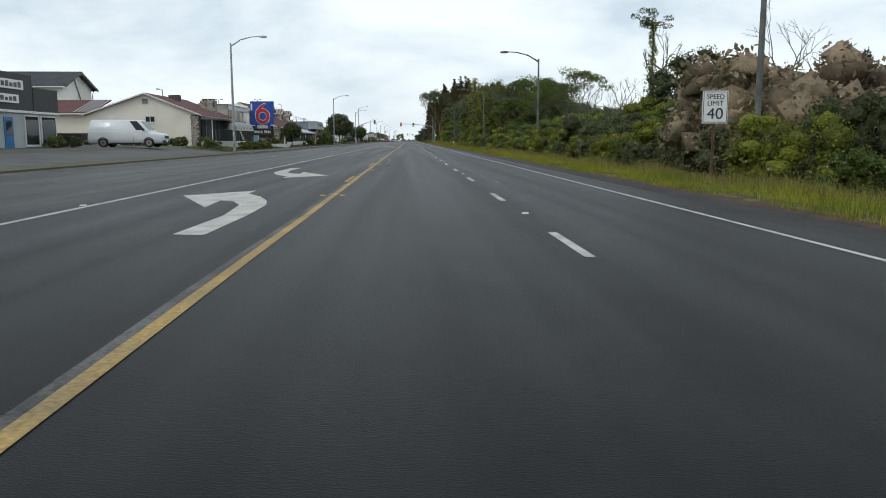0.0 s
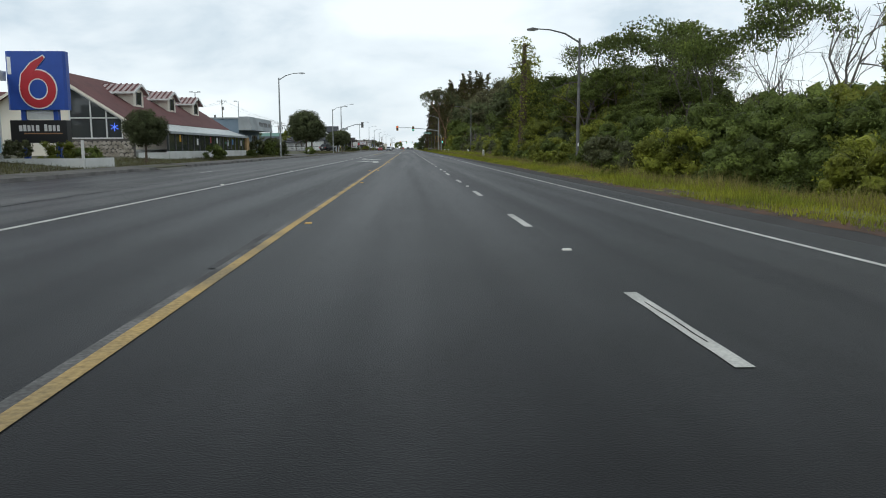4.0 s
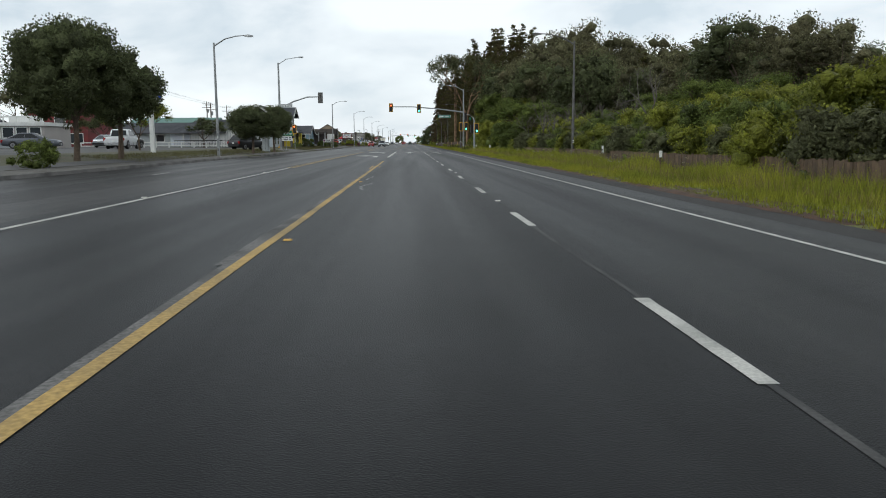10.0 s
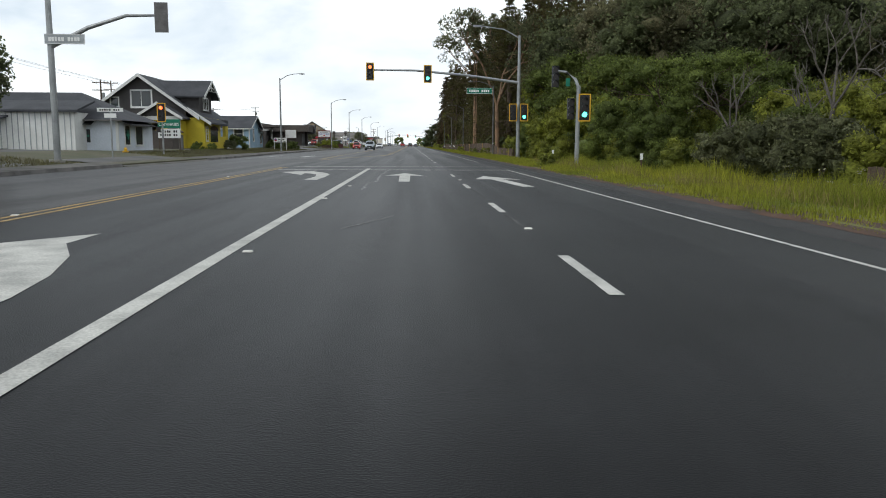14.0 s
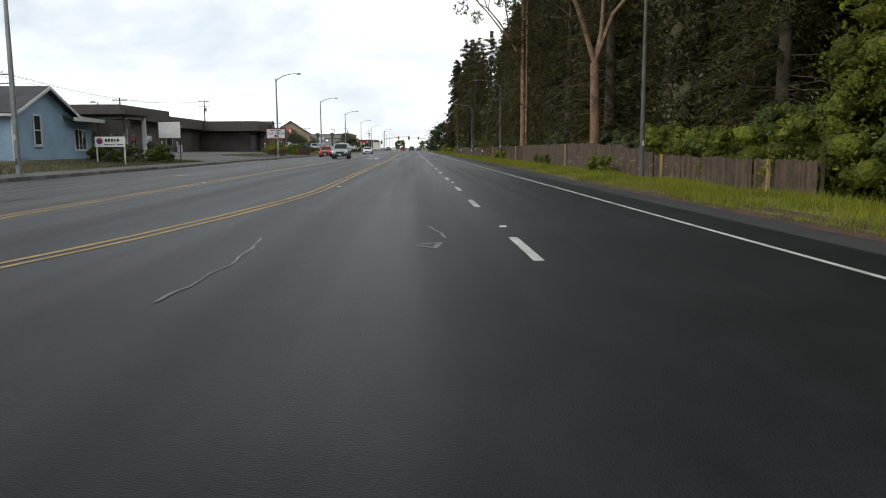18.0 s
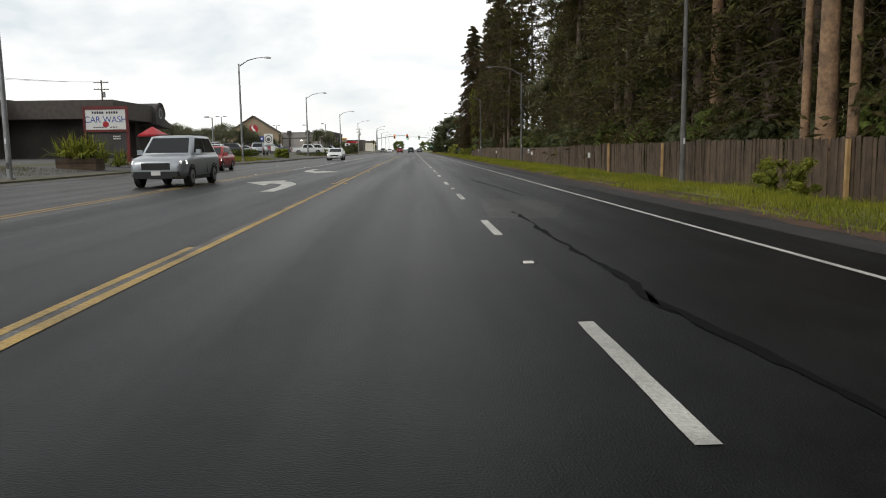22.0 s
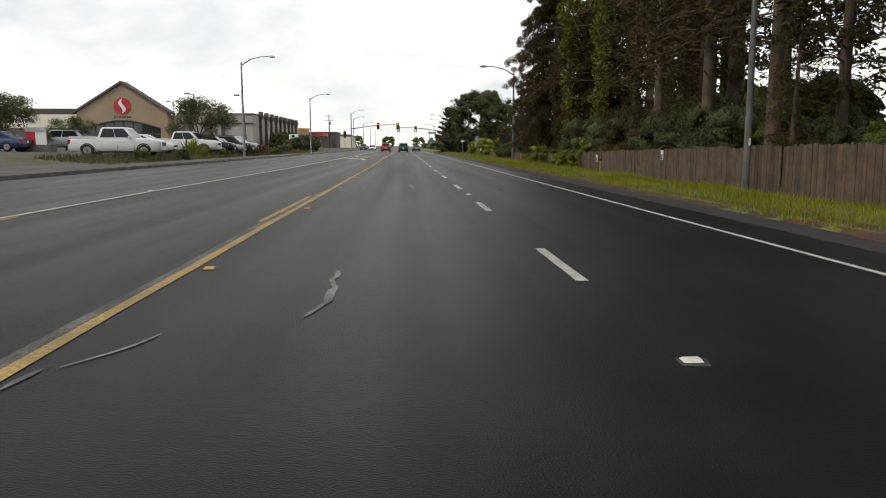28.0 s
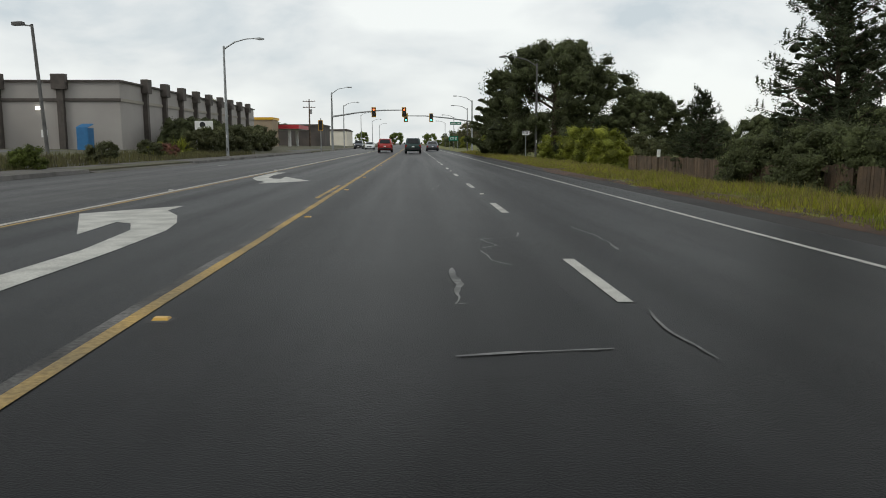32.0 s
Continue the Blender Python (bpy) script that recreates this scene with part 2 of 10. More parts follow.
LEAF_Y = material("leaf_yellow_green", (0.24, 0.255, 0.034), 0.65, vary=0.5, scale=0.5, fine=9, bump=0.9, depth=0.22, spec=0.25, island=0.4, objvar=0.15, tint=(0.15, 0.17, 0.03), trans=0.35)
LEAF_D = material("leaf_dark", (0.12, 0.138, 0.06), 0.7, vary=0.5, scale=0.5, fine=9, bump=0.9, depth=0.22, spec=0.22, island=0.4, objvar=0.2, tint=(0.088, 0.1, 0.046), trans=0.3)
LEAF_O = material("leaf_olive", (0.14, 0.145, 0.07), 0.7, vary=0.5, scale=0.5, fine=9, bump=0.9, depth=0.22, spec=0.25, island=0.4, objvar=0.1, tint=(0.09, 0.1, 0.046), trans=0.3)
OLIVE = material("olive_leaf", (0.2, 0.205, 0.115), 0.7, vary=0.5, scale=0.5, fine=9, bump=0.9, depth=0.22, spec=0.25, island=0.4, objvar=0.1, tint=(0.13, 0.14, 0.075), trans=0.3)
NEEDLE = material("conifer_needles", (0.09, 0.09, 0.026), 0.75, vary=0.5, scale=0.5, fine=8, bump=0.9, depth=0.22, spec=0.2, island=0.4, objvar=0.25, tint=(0.084, 0.062, 0.025), trans=0.3)
# lighter than NEEDLE: haze before these pines is put into the colour
HAZY_PINE = material("hazy_pine_needles", (0.155, 0.152, 0.078), 0.75, vary=0.5, scale=0.5, fine=8, bump=0.9, depth=0.22, spec=0.2, island=0.4, objvar=0.25, tint=(0.118, 0.106, 0.056), trans=0.3)
BLUEPINE = material("blue_green_needles", (0.085, 0.105, 0.055), 0.75, vary=0.5, scale=0.5, fine=8, bump=0.9, depth=0.22, spec=0.2, island=0.4, objvar=0.2, tint=(0.06, 0.072, 0.036), trans=0.3)
RUSTPINE = material("rusty_needles", (0.115, 0.08, 0.04), 0.8, vary=0.5, scale=0.4, fine=8, bump=0.9, depth=0.22, spec=0.2, island=0.4, objvar=0.15, tint=(0.07, 0.062, 0.03), trans=0.3)
DUST = material("pale_road_dust", (0.16, 0.156, 0.15), 0.9, vary=0.5, scale=0.9, fine=30, tint=(0.045, 0.044, 0.043))
BLOSSOM = material("dried_blossom", (0.3, 0.225, 0.15), 0.8, vary=0.25, scale=0.8, fine=8, island=0.4, tint=(0.115, 0.1, 0.05), trans=0.2)
GRASS = material("verge_grass", (0.3, 0.3, 0.036), 0.8, vary=0.25, scale=0.3, fine=5, spec=0.12, island=0.35, tint=(0.16, 0.19, 0.03), trans=0.4)
DRYGRASS = material("dry_grass", (0.26, 0.22, 0.08), 0.8, vary=0.2, scale=0.5, fine=5, spec=0.2, island=0.35, tint=(0.17, 0.15, 0.05), trans=0.25)
FLOWER = material("white_umbels", (0.36, 0.35, 0.22), 0.8, vary=0.15, island=0.2)
GLASS = glass_material()
CHROME = material("chrome", (0.6, 0.6, 0.61), 0.2, metal=1.0, vary=0.05)
RUBBER = material("tyre_rubber", (0.018, 0.018, 0.018), 0.85, vary=0.15)
RIM = material("wheel_rim", (0.35, 0.35, 0.36), 0.35, metal=0.8, vary=0.08)
BLACK = material("black_plastic", (0.02, 0.02, 0.021), 0.5, vary=0.1)
HEADLAMP = material("headlamp", (0.8, 0.8, 0.78), 0.1, vary=0.03, emit=(1, 0.95, 0.85), power=2.5)
CARGLASS = material("tinted_car_glass", (0.02, 0.023, 0.025), 0.12, vary=0.03, spec=0.3)
LAMPGLASS = material("lamp_lens", (0.7, 0.7, 0.7), 0.1, vary=0.03)
TAILLAMP = material("tail_lamp", (0.35, 0.012, 0.012), 0.2, vary=0.03)
WHITE = material("white_paint", (0.72, 0.72, 0.70), 0.6, vary=0.06, scale=0.8, fine=8, tint=(0.60, 0.60, 0.575))
CREAM = material("cream_stucco", (0.8, 0.745, 0.64), 0.9, vary=0.06, scale=0.5, fine=30, bump=0.2, tint=(0.72, 0.665, 0.565))
REDROOF = material("red_brown_shingle", (0.125, 0.045, 0.042), 0.85, vary=0.2, scale=0.8, fine=9, bump=0.3, island=0.2, tint=(0.10, 0.037, 0.035))
DARKROOF = material("dark_shingle", (0.06, 0.062, 0.07), 0.9, vary=0.2, scale=0.7, fine=9, bump=0.4, island=0.22, tint=(0.04, 0.042, 0.048))
STONE = material("field_stone", (0.4, 0.36, 0.31), 0.9, vary=0.2, scale=2, fine=12, bump=0.5, island=0.35, tint=(0.22, 0.19, 0.15))
DORMERROOF = material("faded_pink_sheet_roof", (0.4, 0.32, 0.31), 0.6, vary=0.1, scale=1.2, fine=10, tint=(0.3, 0.23, 0.22))
STAINED = material("stained_plaster", (0.5, 0.485, 0.43), 0.95, vary=0.12, scale=0.55, fine=10, bump=0.2, tint=(0.2, 0.195, 0.165))
MORTAR = material("mortar", (0.12, 0.11, 0.10), 0.95, vary=0.2)
BLUEWALL = material("blue_painted_block", (0.24, 0.31, 0.385), 0.85, vary=0.1, scale=0.6, fine=20, tint=(0.195, 0.255, 0.32))
PALEBLUE = material("pale_blue_siding", (0.33, 0.47, 0.6), 0.75, vary=0.08, scale=0.7, fine=14, tint=(0.27, 0.385, 0.5))
PALEGREY = material("pale_grey_fascia", (0.42, 0.45, 0.46), 0.8, vary=0.1, scale=0.5, fine=12, tint=(0.30, 0.32, 0.33))
COTTAGE = material("white_weatherboard", (0.66, 0.7, 0.76), 0.75, vary=0.08, scale=0.8, fine=10, tint=(0.55, 0.59, 0.64))
YELLOW = material("yellow_clapboard", (0.62, 0.50, 0.035), 0.75, vary=0.1, scale=0.7, fine=14, tint=(0.5, 0.40, 0.03))
DARKGREY = material("charcoal_shingle_wall", (0.075, 0.07, 0.068), 0.85, vary=0.15, scale=0.8, fine=12, tint=(0.055, 0.05, 0.05))
BROWNBLOCK = material("brown_block", (0.10, 0.085, 0.075), 0.9, vary=0.2, scale=0.35, fine=10, tint=(0.06, 0.052, 0.048))
TAN = material("tan_block", (0.36, 0.33, 0.28), 0.9, vary=0.1, scale=0.4, fine=14, tint=(0.29, 0.265, 0.225))
GREYBLOCK = material("grey_stucco", (0.4, 0.375, 0.352), 0.9, vary=0.07, scale=0.3, fine=16, tint=(0.35, 0.325, 0.305))
TRIMBROWN = material("dark_brown_trim", (0.10, 0.085, 0.075), 0.85, vary=0.12)
STOREWALL = material("warm_tan_stucco", (0.36, 0.28, 0.19), 0.9, vary=0.07, scale=0.3, fine=14, tint=(0.31, 0.24, 0.165))
SIGNBLUE = material("sign_blue", (0.02, 0.07, 0.36), 0.45, vary=0.05)
SIGNRED = material("sign_red", (0.45, 0.02, 0.03), 0.45, vary=0.05)
SIGNWHITE = material("sign_white", (0.8, 0.8, 0.78), 0.5, vary=0.03)
SIGNBLACK = material("sign_black", (0.015, 0.015, 0.016), 0.5, vary=0.05)
SIGNGREEN = material("sign_green", (0.0, 0.16, 0.09), 0.45, vary=0.05)
SIGNYELLOW = material("signal_yellow", (0.75, 0.42, 0.02), 0.5, vary=0.05)
REDPAINT = material("red_paint", (0.19, 0.028, 0.028), 0.7, vary=0.15, scale=0.8, fine=10, tint=(0.12, 0.025, 0.025))
FADEDRED = material("faded_red_boards", (0.13, 0.03, 0.03), 0.85, vary=0.15, objvar=0.2)
BLUEPAINT = material("blue_paint", (0.03, 0.16, 0.36), 0.6, vary=0.08)
GREENROOF = material("green_metal_roof", (0.14, 0.26, 0.22), 0.6, vary=0.08)
ORANGEWALL = material("orange_stucco", (0.46, 0.24, 0.12), 0.9, vary=0.1)
PLASTICROOF = material("translucent_panel", (0.42, 0.45, 0.44), 0.35, vary=0.1, scale=1.5, fine=10, tint=(0.28, 0.3, 0.29))
GREENLIGHT = material("green_signal_lens", (0.1, 0.8, 0.6), 0.3, vary=0.02, emit=(0.15, 1.0, 0.75), power=3.0)
REDLIGHT = material("red_signal_lens", (0.8, 0.1, 0.03), 0.3, vary=0.02, emit=(1.0, 0.16, 0.04), power=3.0)
DEADLENS = material("dark_signal_lens", (0.03, 0.02, 0.018), 0.3, vary=0.05)


# ---- building blocks ----
class Mesh:
    """Collects boxes, prisms and lofts into one mesh."""

    def __init__(self):
        self.v, self.f = [], []

    def add(self, verts, faces):
        k = len(self.v)
        self.v += [tuple(p) for p in verts]
        self.f += [tuple(i + k for i in f) for f in faces]
        return self

    def box(self, x0, x1, y0, y1, z0, z1, c=0.0):
        """A box; c chamfers its four upright edges."""
        if c:
            ring = [(x0 + c, y0), (x1 - c, y0), (x1, y0 + c), (x1, y1 - c), (x1 - c, y1), (x0 + c, y1), (x0, y1 - c), (x0, y0 + c)]
            return self.prism(ring, z0, z1)
        return self.prism([(x0, y0), (x1, y0), (x1, y1), (x0, y1)], z0, z1)

    def prism(self, ring, z0, z1):
        n = len(ring)
        verts = [(x, y, z0) for x, y in ring] + [(x, y, z1) for x, y in ring]
        faces = [tuple(range(n - 1, -1, -1)), tuple(range(n, 2 * n))] + [(i, (i + 1) % n, n + (i + 1) % n, n + i) for i in range(n)]
        return self.add(verts, faces)

    def slab(self, pts, d):
        """A flat polygon given by 3D points, thickened by the vector d."""
        n = len(pts)
        verts = [tuple(p) for p in pts] + [tuple(a + b for a, b in zip(p, d)) for p in pts]
        faces = [tuple(range(n - 1, -1, -1)), tuple(range(n, 2 * n))] + [(i, (i + 1) % n, n + (i + 1) % n, n + i) for i in range(n)]
        return self.add(verts, faces)

    def tube(self, pts, radii, sides=8):
        """A tapered tube along points."""
        pts = [Vector(p) for p in pts]
        rings = []
        for i, p in enumerate(pts):
            d = (pts[min(i + 1, len(pts) - 1)] - pts[max(i - 1, 0)]).normalized()
            a = d.orthogonal().normalized() if abs(d.z) < 0.99 else Vector((1, 0, 0))
            a = (a - d * a.dot(d)).normalized()
            b = d.cross(a)
            r = radii[i] if isinstance(radii, (list, tuple)) else radii
            rings.append([p + (a * math.cos(2 * math.pi * k / sides) + b * math.sin(2 * math.pi * k / sides)) * r for k in range(sides)])
        verts = [q for ring in rings for q in ring]
        faces = [(i * sides + k, i * sides + (k + 1) % sides, (i + 1) * sides + (k + 1) % sides, (i + 1) * sides + k)
                 for i in range(len(pts) - 1) for k in range(sides)]
        faces += [tuple(range(sides - 1, -1, -1)), tuple((len(pts) - 1) * sides + k for k in range(sides))]
        return self.add(verts, faces)

    def loft(self, rings):
        """Skins a row of closed rings with the same count of points, and closes both ends."""
        n = len(rings[0])
        verts = [q for ring in rings for q in ring]
        faces = [(i * n + k, i * n + (k + 1) % n, (i + 1) * n + (k + 1) % n, (i + 1) * n + k) for i in range(len(rings) - 1) for k in range(n)]
        faces += [tuple(range(n - 1, -1, -1)), tuple((len(rings) - 1) * n + k for k in range(n))]
        return self.add(verts, faces)

    def disc(self, c, r, axis, depth, sides=20):
        """A round plate, its face along an axis ('x', 'y' or 'z')."""
        ring0, ring1 = [], []
        for k in range(sides):
            a = 2 * math.pi * k / sides
            u, w = r * math.cos(a), r * math.sin(a)
            p = {"x": (0, u, w), "y": (u, 0, w), "z": (u, w, 0)}[axis]
            d = {"x": (depth, 0, 0), "y": (0, depth, 0), "z": (0, 0, depth)}[axis]
            ring0.append(tuple(a + b for a, b in zip(c, p)))
            ring1.append(tuple(a + b + e for a, b, e in zip(c, p, d)))
        return self.loft([ring0, ring1])

    def data(self, name, mat, smooth=False):
        me = bpy.data.meshes.new(name)
        me.from_pydata(self.v, [], self.f)
        bm = bmesh.new()
        bm.from_mesh(me)
        bmesh.ops.recalc_face_normals(bm, faces=bm.faces)
        bm.to_mesh(me)
        bm.free()
        me.materials.append(mat)
        if smooth:
            me.polygons.foreach_set("use_smooth", [True] * len(me.polygons))
            me.set_sharp_from_angle(angle=radians(48))
        return me


def thing(name, label, category, at=(0, 0, 0), turn=0.0, group="", kind=""):
    ob = new(name)
    ob.matrix_basis = pose(*at, 0, 0, turn)
    ob.empty_display_size = 0.2
    return tagged(ob, label, category, group, kind)


def part(name, mesh, mat, parent, label="", smooth=False, kind=""):
    ob = new(name, mesh.data(name, mat, smooth) if isinstance(mesh, Mesh) else mesh)
    ob.parent = parent
    return tagged(ob, label, kind=kind)


def solid(name, mesh, mat, label, category="", kind="", group="", smooth=False):
    return tagged(new(name, mesh.data(name, mat, smooth) if isinstance(mesh, Mesh) else mesh), label, category, group, kind)


def mesh_np(name, verts, faces, mat):
    """A mesh of equal polygons from arrays."""
    me = bpy.data.meshes.new(name)
    nv, (nf, k) = len(verts), faces.shape
    me.vertices.add(nv)
    me.vertices.foreach_set("co", np.ascontiguousarray(verts, dtype=np.float32).ravel())
    me.loops.add(nf * k)
    me.loops.foreach_set("vertex_index", np.ascontiguousarray(faces, dtype=np.int32).ravel())
    me.polygons.add(nf)
    me.polygons.foreach_set("loop_start", np.arange(0, nf * k, k, dtype=np.int32))
    me.update(calc_edges=True)
    me.validate()
    me.materials.append(mat)
    return me


def text_mesh(name, text, size, mat):
    cu = bpy.data.curves.new(name, "FONT")
    cu.body, cu.size, cu.align_x, cu.align_y, cu.extrude = text, size, "CENTER", "CENTER", 0.004
    ob = new(name, cu)
    bpy.context.view_layer.update()
    me = bpy.data.meshes.new_from_object(ob.evaluated_get(bpy.context.evaluated_depsgraph_get()))
    bpy.data.objects.remove(ob)
    me.materials.clear()
    me.materials.append(mat)
    return me


def lettering(text, at, size, mat, parent, stretch=1.0, name="lettering"):
    """Upright letters that face the oncoming driver (towards -y)."""
    ob = new(name, text_mesh(name, text, size, mat))
    ob.matrix_basis = pose(*at, 90, 0, 0) @ Matrix.Diagonal((stretch, 1, 1, 1))
    ob.parent = parent
    return ob


# ---- lie of the land ----
def kerb_x(y):
    return float(np.interp(y, [-150, 275, 300, 395, 425, 480, 550, 1500], [-14.1, -14.1, -15.0, -15.0, -13.8, -13.4, -12.6, -12.6]))


def land(x, y):
    """Height of the ground off the road."""
    if x < 0:
        d = kerb_x(y) - x
        return float(np.interp(d, [0, 2.4, 7, 26, 200], [0.14, 0.18, 0.6, 0.9, 1.2]))
    return float(np.interp(x, [6.0, 6.3, 8.0, 11.5, 16, 40], [-0.02, 0.04, 0.02, -0.35, -0.4, -0.4]))


# ---- ground, road, kerbs ----
def sheet(x0, x1, y0, y1, dz, nx=8, step=12.0):
    m = Mesh()
    ny = max(2, int((y1 - y0) / step) + 1)
    xs, ys = np.linspace(x0, x1, nx), np.linspace(y0, y1, ny)
    verts = [(x, y, land(x, y) + dz) for y in ys for x in xs]
    faces = [(j * nx + i, j * nx + i + 1, (j + 1) * nx + i + 1, (j + 1) * nx + i) for j in range(ny - 1) for i in range(nx - 1)]
    return m.add(verts, faces)


def build_ground():
    ys = list(np.linspace(-120, 720, 106)) + [800, 1000, 1400, 2200, 4000]
    m, rows = Mesh(), []
    for y in ys:
        k = kerb_x(y)
        row = [(x, y, land(x, y)) for x in (-2500, -300, -80, -42, -30, k - 7, k - 4, k - 2.4, k - 0.16)]
        row += [(k - 0.15, y, -0.06), (0, y, -0.06), (5.9, y, -0.06)]
        row += [(x, y, land(x, y)) for x in (6.05, 6.3, 7.2, 8.0, 9.5, 11.5, 16, 40, 300, 2500)]
        rows.append(row)
    n = len(rows[0])
    town = Mesh()
    for g, a, b in ((town, 0, 10), (m, 10, n - 1)):
        w = b - a + 1
        g.add([p for r in rows for p in r[a:b + 1]],
              [(j * w + i, j * w + i + 1, (j + 1) * w + i + 1, (j + 1) * w + i) for j in range(len(rows) - 1) for i in range(w - 1)])
    solid("town_ground", town, DIRT, "bare brown earth and thin grass behind the kerb", "ground", "structure")
    solid("ground", m, EARTH, "uneven ground of rough grass and bare earth", "ground", "structure")
    r, o = Mesh(), Mesh()
    for a, b in zip(ys[:-1], ys[1:]):
        r.add([(-6.55, a, 0), (5.3, a, 0), (5.3, b, 0), (-6.55, b, 0)], [(0, 1, 2, 3)])
        o.add([(kerb_x(a) - 0.15, a, 0), (-6.55, a, 0), (-6.55, b, 0), (kerb_x(b) - 0.15, b, 0)], [(0, 1, 2, 3)])
    road = solid("road", r, ASPHALT, "worn grey asphalt of a wide straight highway", "road", "structure")
    solid("opposing_road", o, PALE_ASPHALT, "paler bleached asphalt of the opposing lanes", "road", "structure")
    s = Mesh()
    for a, b in zip(ys[:-1], ys[1:]):
        wa, wb = 6.1 + 0.16 * noise.noise((0, a * 0.3, 0)), 6.1 + 0.16 * noise.noise((0, b * 0.3, 0))
        s.add([(5.3, a, 0), (wa, a, -0.015), (wb, b, -0.015), (5.3, b, 0)], [(0, 1, 2, 3)])
    solid("shoulder", s, SHOULDER, "dark broken asphalt shoulder beside the verge", "road shoulder", "structure")
    return road


ROAD = build_ground()


def flat(name, ring, mat, parent=ROAD, z=0.005, label=""):
    m = Mesh()
    m.add([(x, y, z) for x, y in ring], [tuple(range(len(ring)))])
    return part(name, m, mat, parent, label)


def line(name, x, y0, y1, w, mat, z=0.005, step=9.0, wander=0.0, label="", shift=None):
    """A long painted line, with slightly ragged edges."""
    n = max(2, int((y1 - y0) / step) + 1)
    m, rows = Mesh(), []
    for i in range(n):
        y = y0 + (y1 - y0) * i / (n - 1)
        o = (shift(y) if shift else 0) + wander * noise.noise((x, y * 0.21, 3))
        e = 0.012 * noise.noise((x * 3, y * 1.7, 9))
        rows.append([(x + o - w / 2 - e, y, z), (x + o + w / 2 + e, y, z)])
    m.add([p for r in rows for p in r], [(2 * i, 2 * i + 1, 2 * i + 3, 2 * i + 2) for i in range(n - 1)])
    return part(name, m, mat, ROAD, label)


def build_markings():
    def centre(y):
        return float(np.interp(y, [-100, 90, 105, 120, 190, 340, 365, 392, 434, 462, 468, 560, 720], [-1.93, -1.94, -1.86, -1.93, -1.9, -2.06, -2.07, -2.1, -2.04, -1.9, -1.85, -1.85, -1.85]))

    def turning(y):
        return float(np.interp(y, [-100, 20, 110, 190, 225, 250, 286, 305, 378, 396, 450, 471, 520, 720], [-6.2, -6.15, -6.0, -6.1, -6.2, -6.25, -7.1, -7.07, -7.25, -6.54, -6.5, -6.0, -5.9, -5.9]))
    line("edge_line", 4.431, -100, 247, 0.085, WHITE_MARK, wander=0.02)
    line("edge_line", 4.431, 262, 720, 0.085, WHITE_MARK, wander=0.02)
    line("centre_line", 0, -100, 198.3, 0.12, YELLOW_MARK, wander=0.02, step=2, shift=centre)
    line("worn_centre_line", -0.1, -100, 193, 0.09, DUST, z=0.003, wander=0.05, step=2, shift=centre)
    for a, b, m in ((12.3, 15.8, YELLOW_MARK), (25.4, 30.3, YELLOW_MARK), (38.0, 44.2, YELLOW_MARK), (60, 63, GHOST), (112.4, 116.3, DUST), (125.5, 129, DUST), (155.5, 161, DUST), (184, 188.4, YELLOW_MARK), (188.4, 195, DUST)):
        line("second_centre_line", -0.18, a, b, 0.09, m, z=0.006, wander=0.03, step=1.5, shift=centre)
    line("turn_lane_line", 0, -100, 186, 0.12, WHITE_MARK, wander=0.03, shift=turning)
    line("worn_turn_lane_line", 0.16, 20, 186, 0.14, GHOST, z=0.003, wander=0.05, shift=turning)
    for x in (-0.12, 0.13):
        line("turn_lane_line", x, 186, 250, 0.1, YELLOW_MARK, wander=0.02, shift=turning)
    line("turn_pocket_line", -2.0, 211.8, 248.5, 0.18, WHITE_MARK, wander=0.02)

    def swing(y):
        return float(np.interp(y, [268, 271.8, 278, 283.6, 285.5, 289.3, 293.3, 297, 304, 318, 332, 345], [-6.4, -6.1, -5.1, -4.0, -3.57, -3.04, -2.6, -2.38, -2.34, -2.33, -2.2, -2.15]))
    for x in (-0.12, 0.12):
        line("centre_line", x, 268, 338, 0.09, YELLOW_MARK, wander=0.015, step=1.5, shift=swing)
    line("centre_line", 0, 338, 470.5, 0.11, YELLOW_MARK, wander=0.03, step=2, shift=centre)
    line("centre_line", 0, 472, 720, 0.11, YELLOW_MARK, wander=0.03, step=2, shift=centre)
    line("worn_centre_line", -0.1, 338, 640, 0.1, DUST, z=0.003, wander=0.06, step=2, shift=centre)
    for a, b in ((341, 347), (364.6, 370), (397, 402), (441, 447), (505, 510)):
        line("second_centre_line", -0.19, a, b, 0.09, YELLOW_MARK, z=0.006, wander=0.03, step=1.5, shift=centre)
    for x in (-0.13, 0.13):
        line("turn_lane_line", x, 272, 386, 0.09, YELLOW_MARK, wander=0.02, shift=turning)
    line("turn_lane_line", 0, 386, 720, 0.12, WHITE_MARK, wander=0.03, shift=turning)
    for a, b, m in ((386, 425, GHOST), (425, 442, YELLOW_MARK), (442, 481, GHOST), (481, 640, YELLOW_MARK)):
        line("worn_turn_lane_line", 0.15, a, b, 0.09, m, z=0.004, wander=0.04, shift=turning)
    ends = [7.315 * k for k in range(-8, 34)] + [7.315 * k + 5.955 for k in range(35, 38)] + [7.315 * k + 7.565 for k in range(38, 40)] + [7.315 * k + 6.06 for k in range(40, 92)]
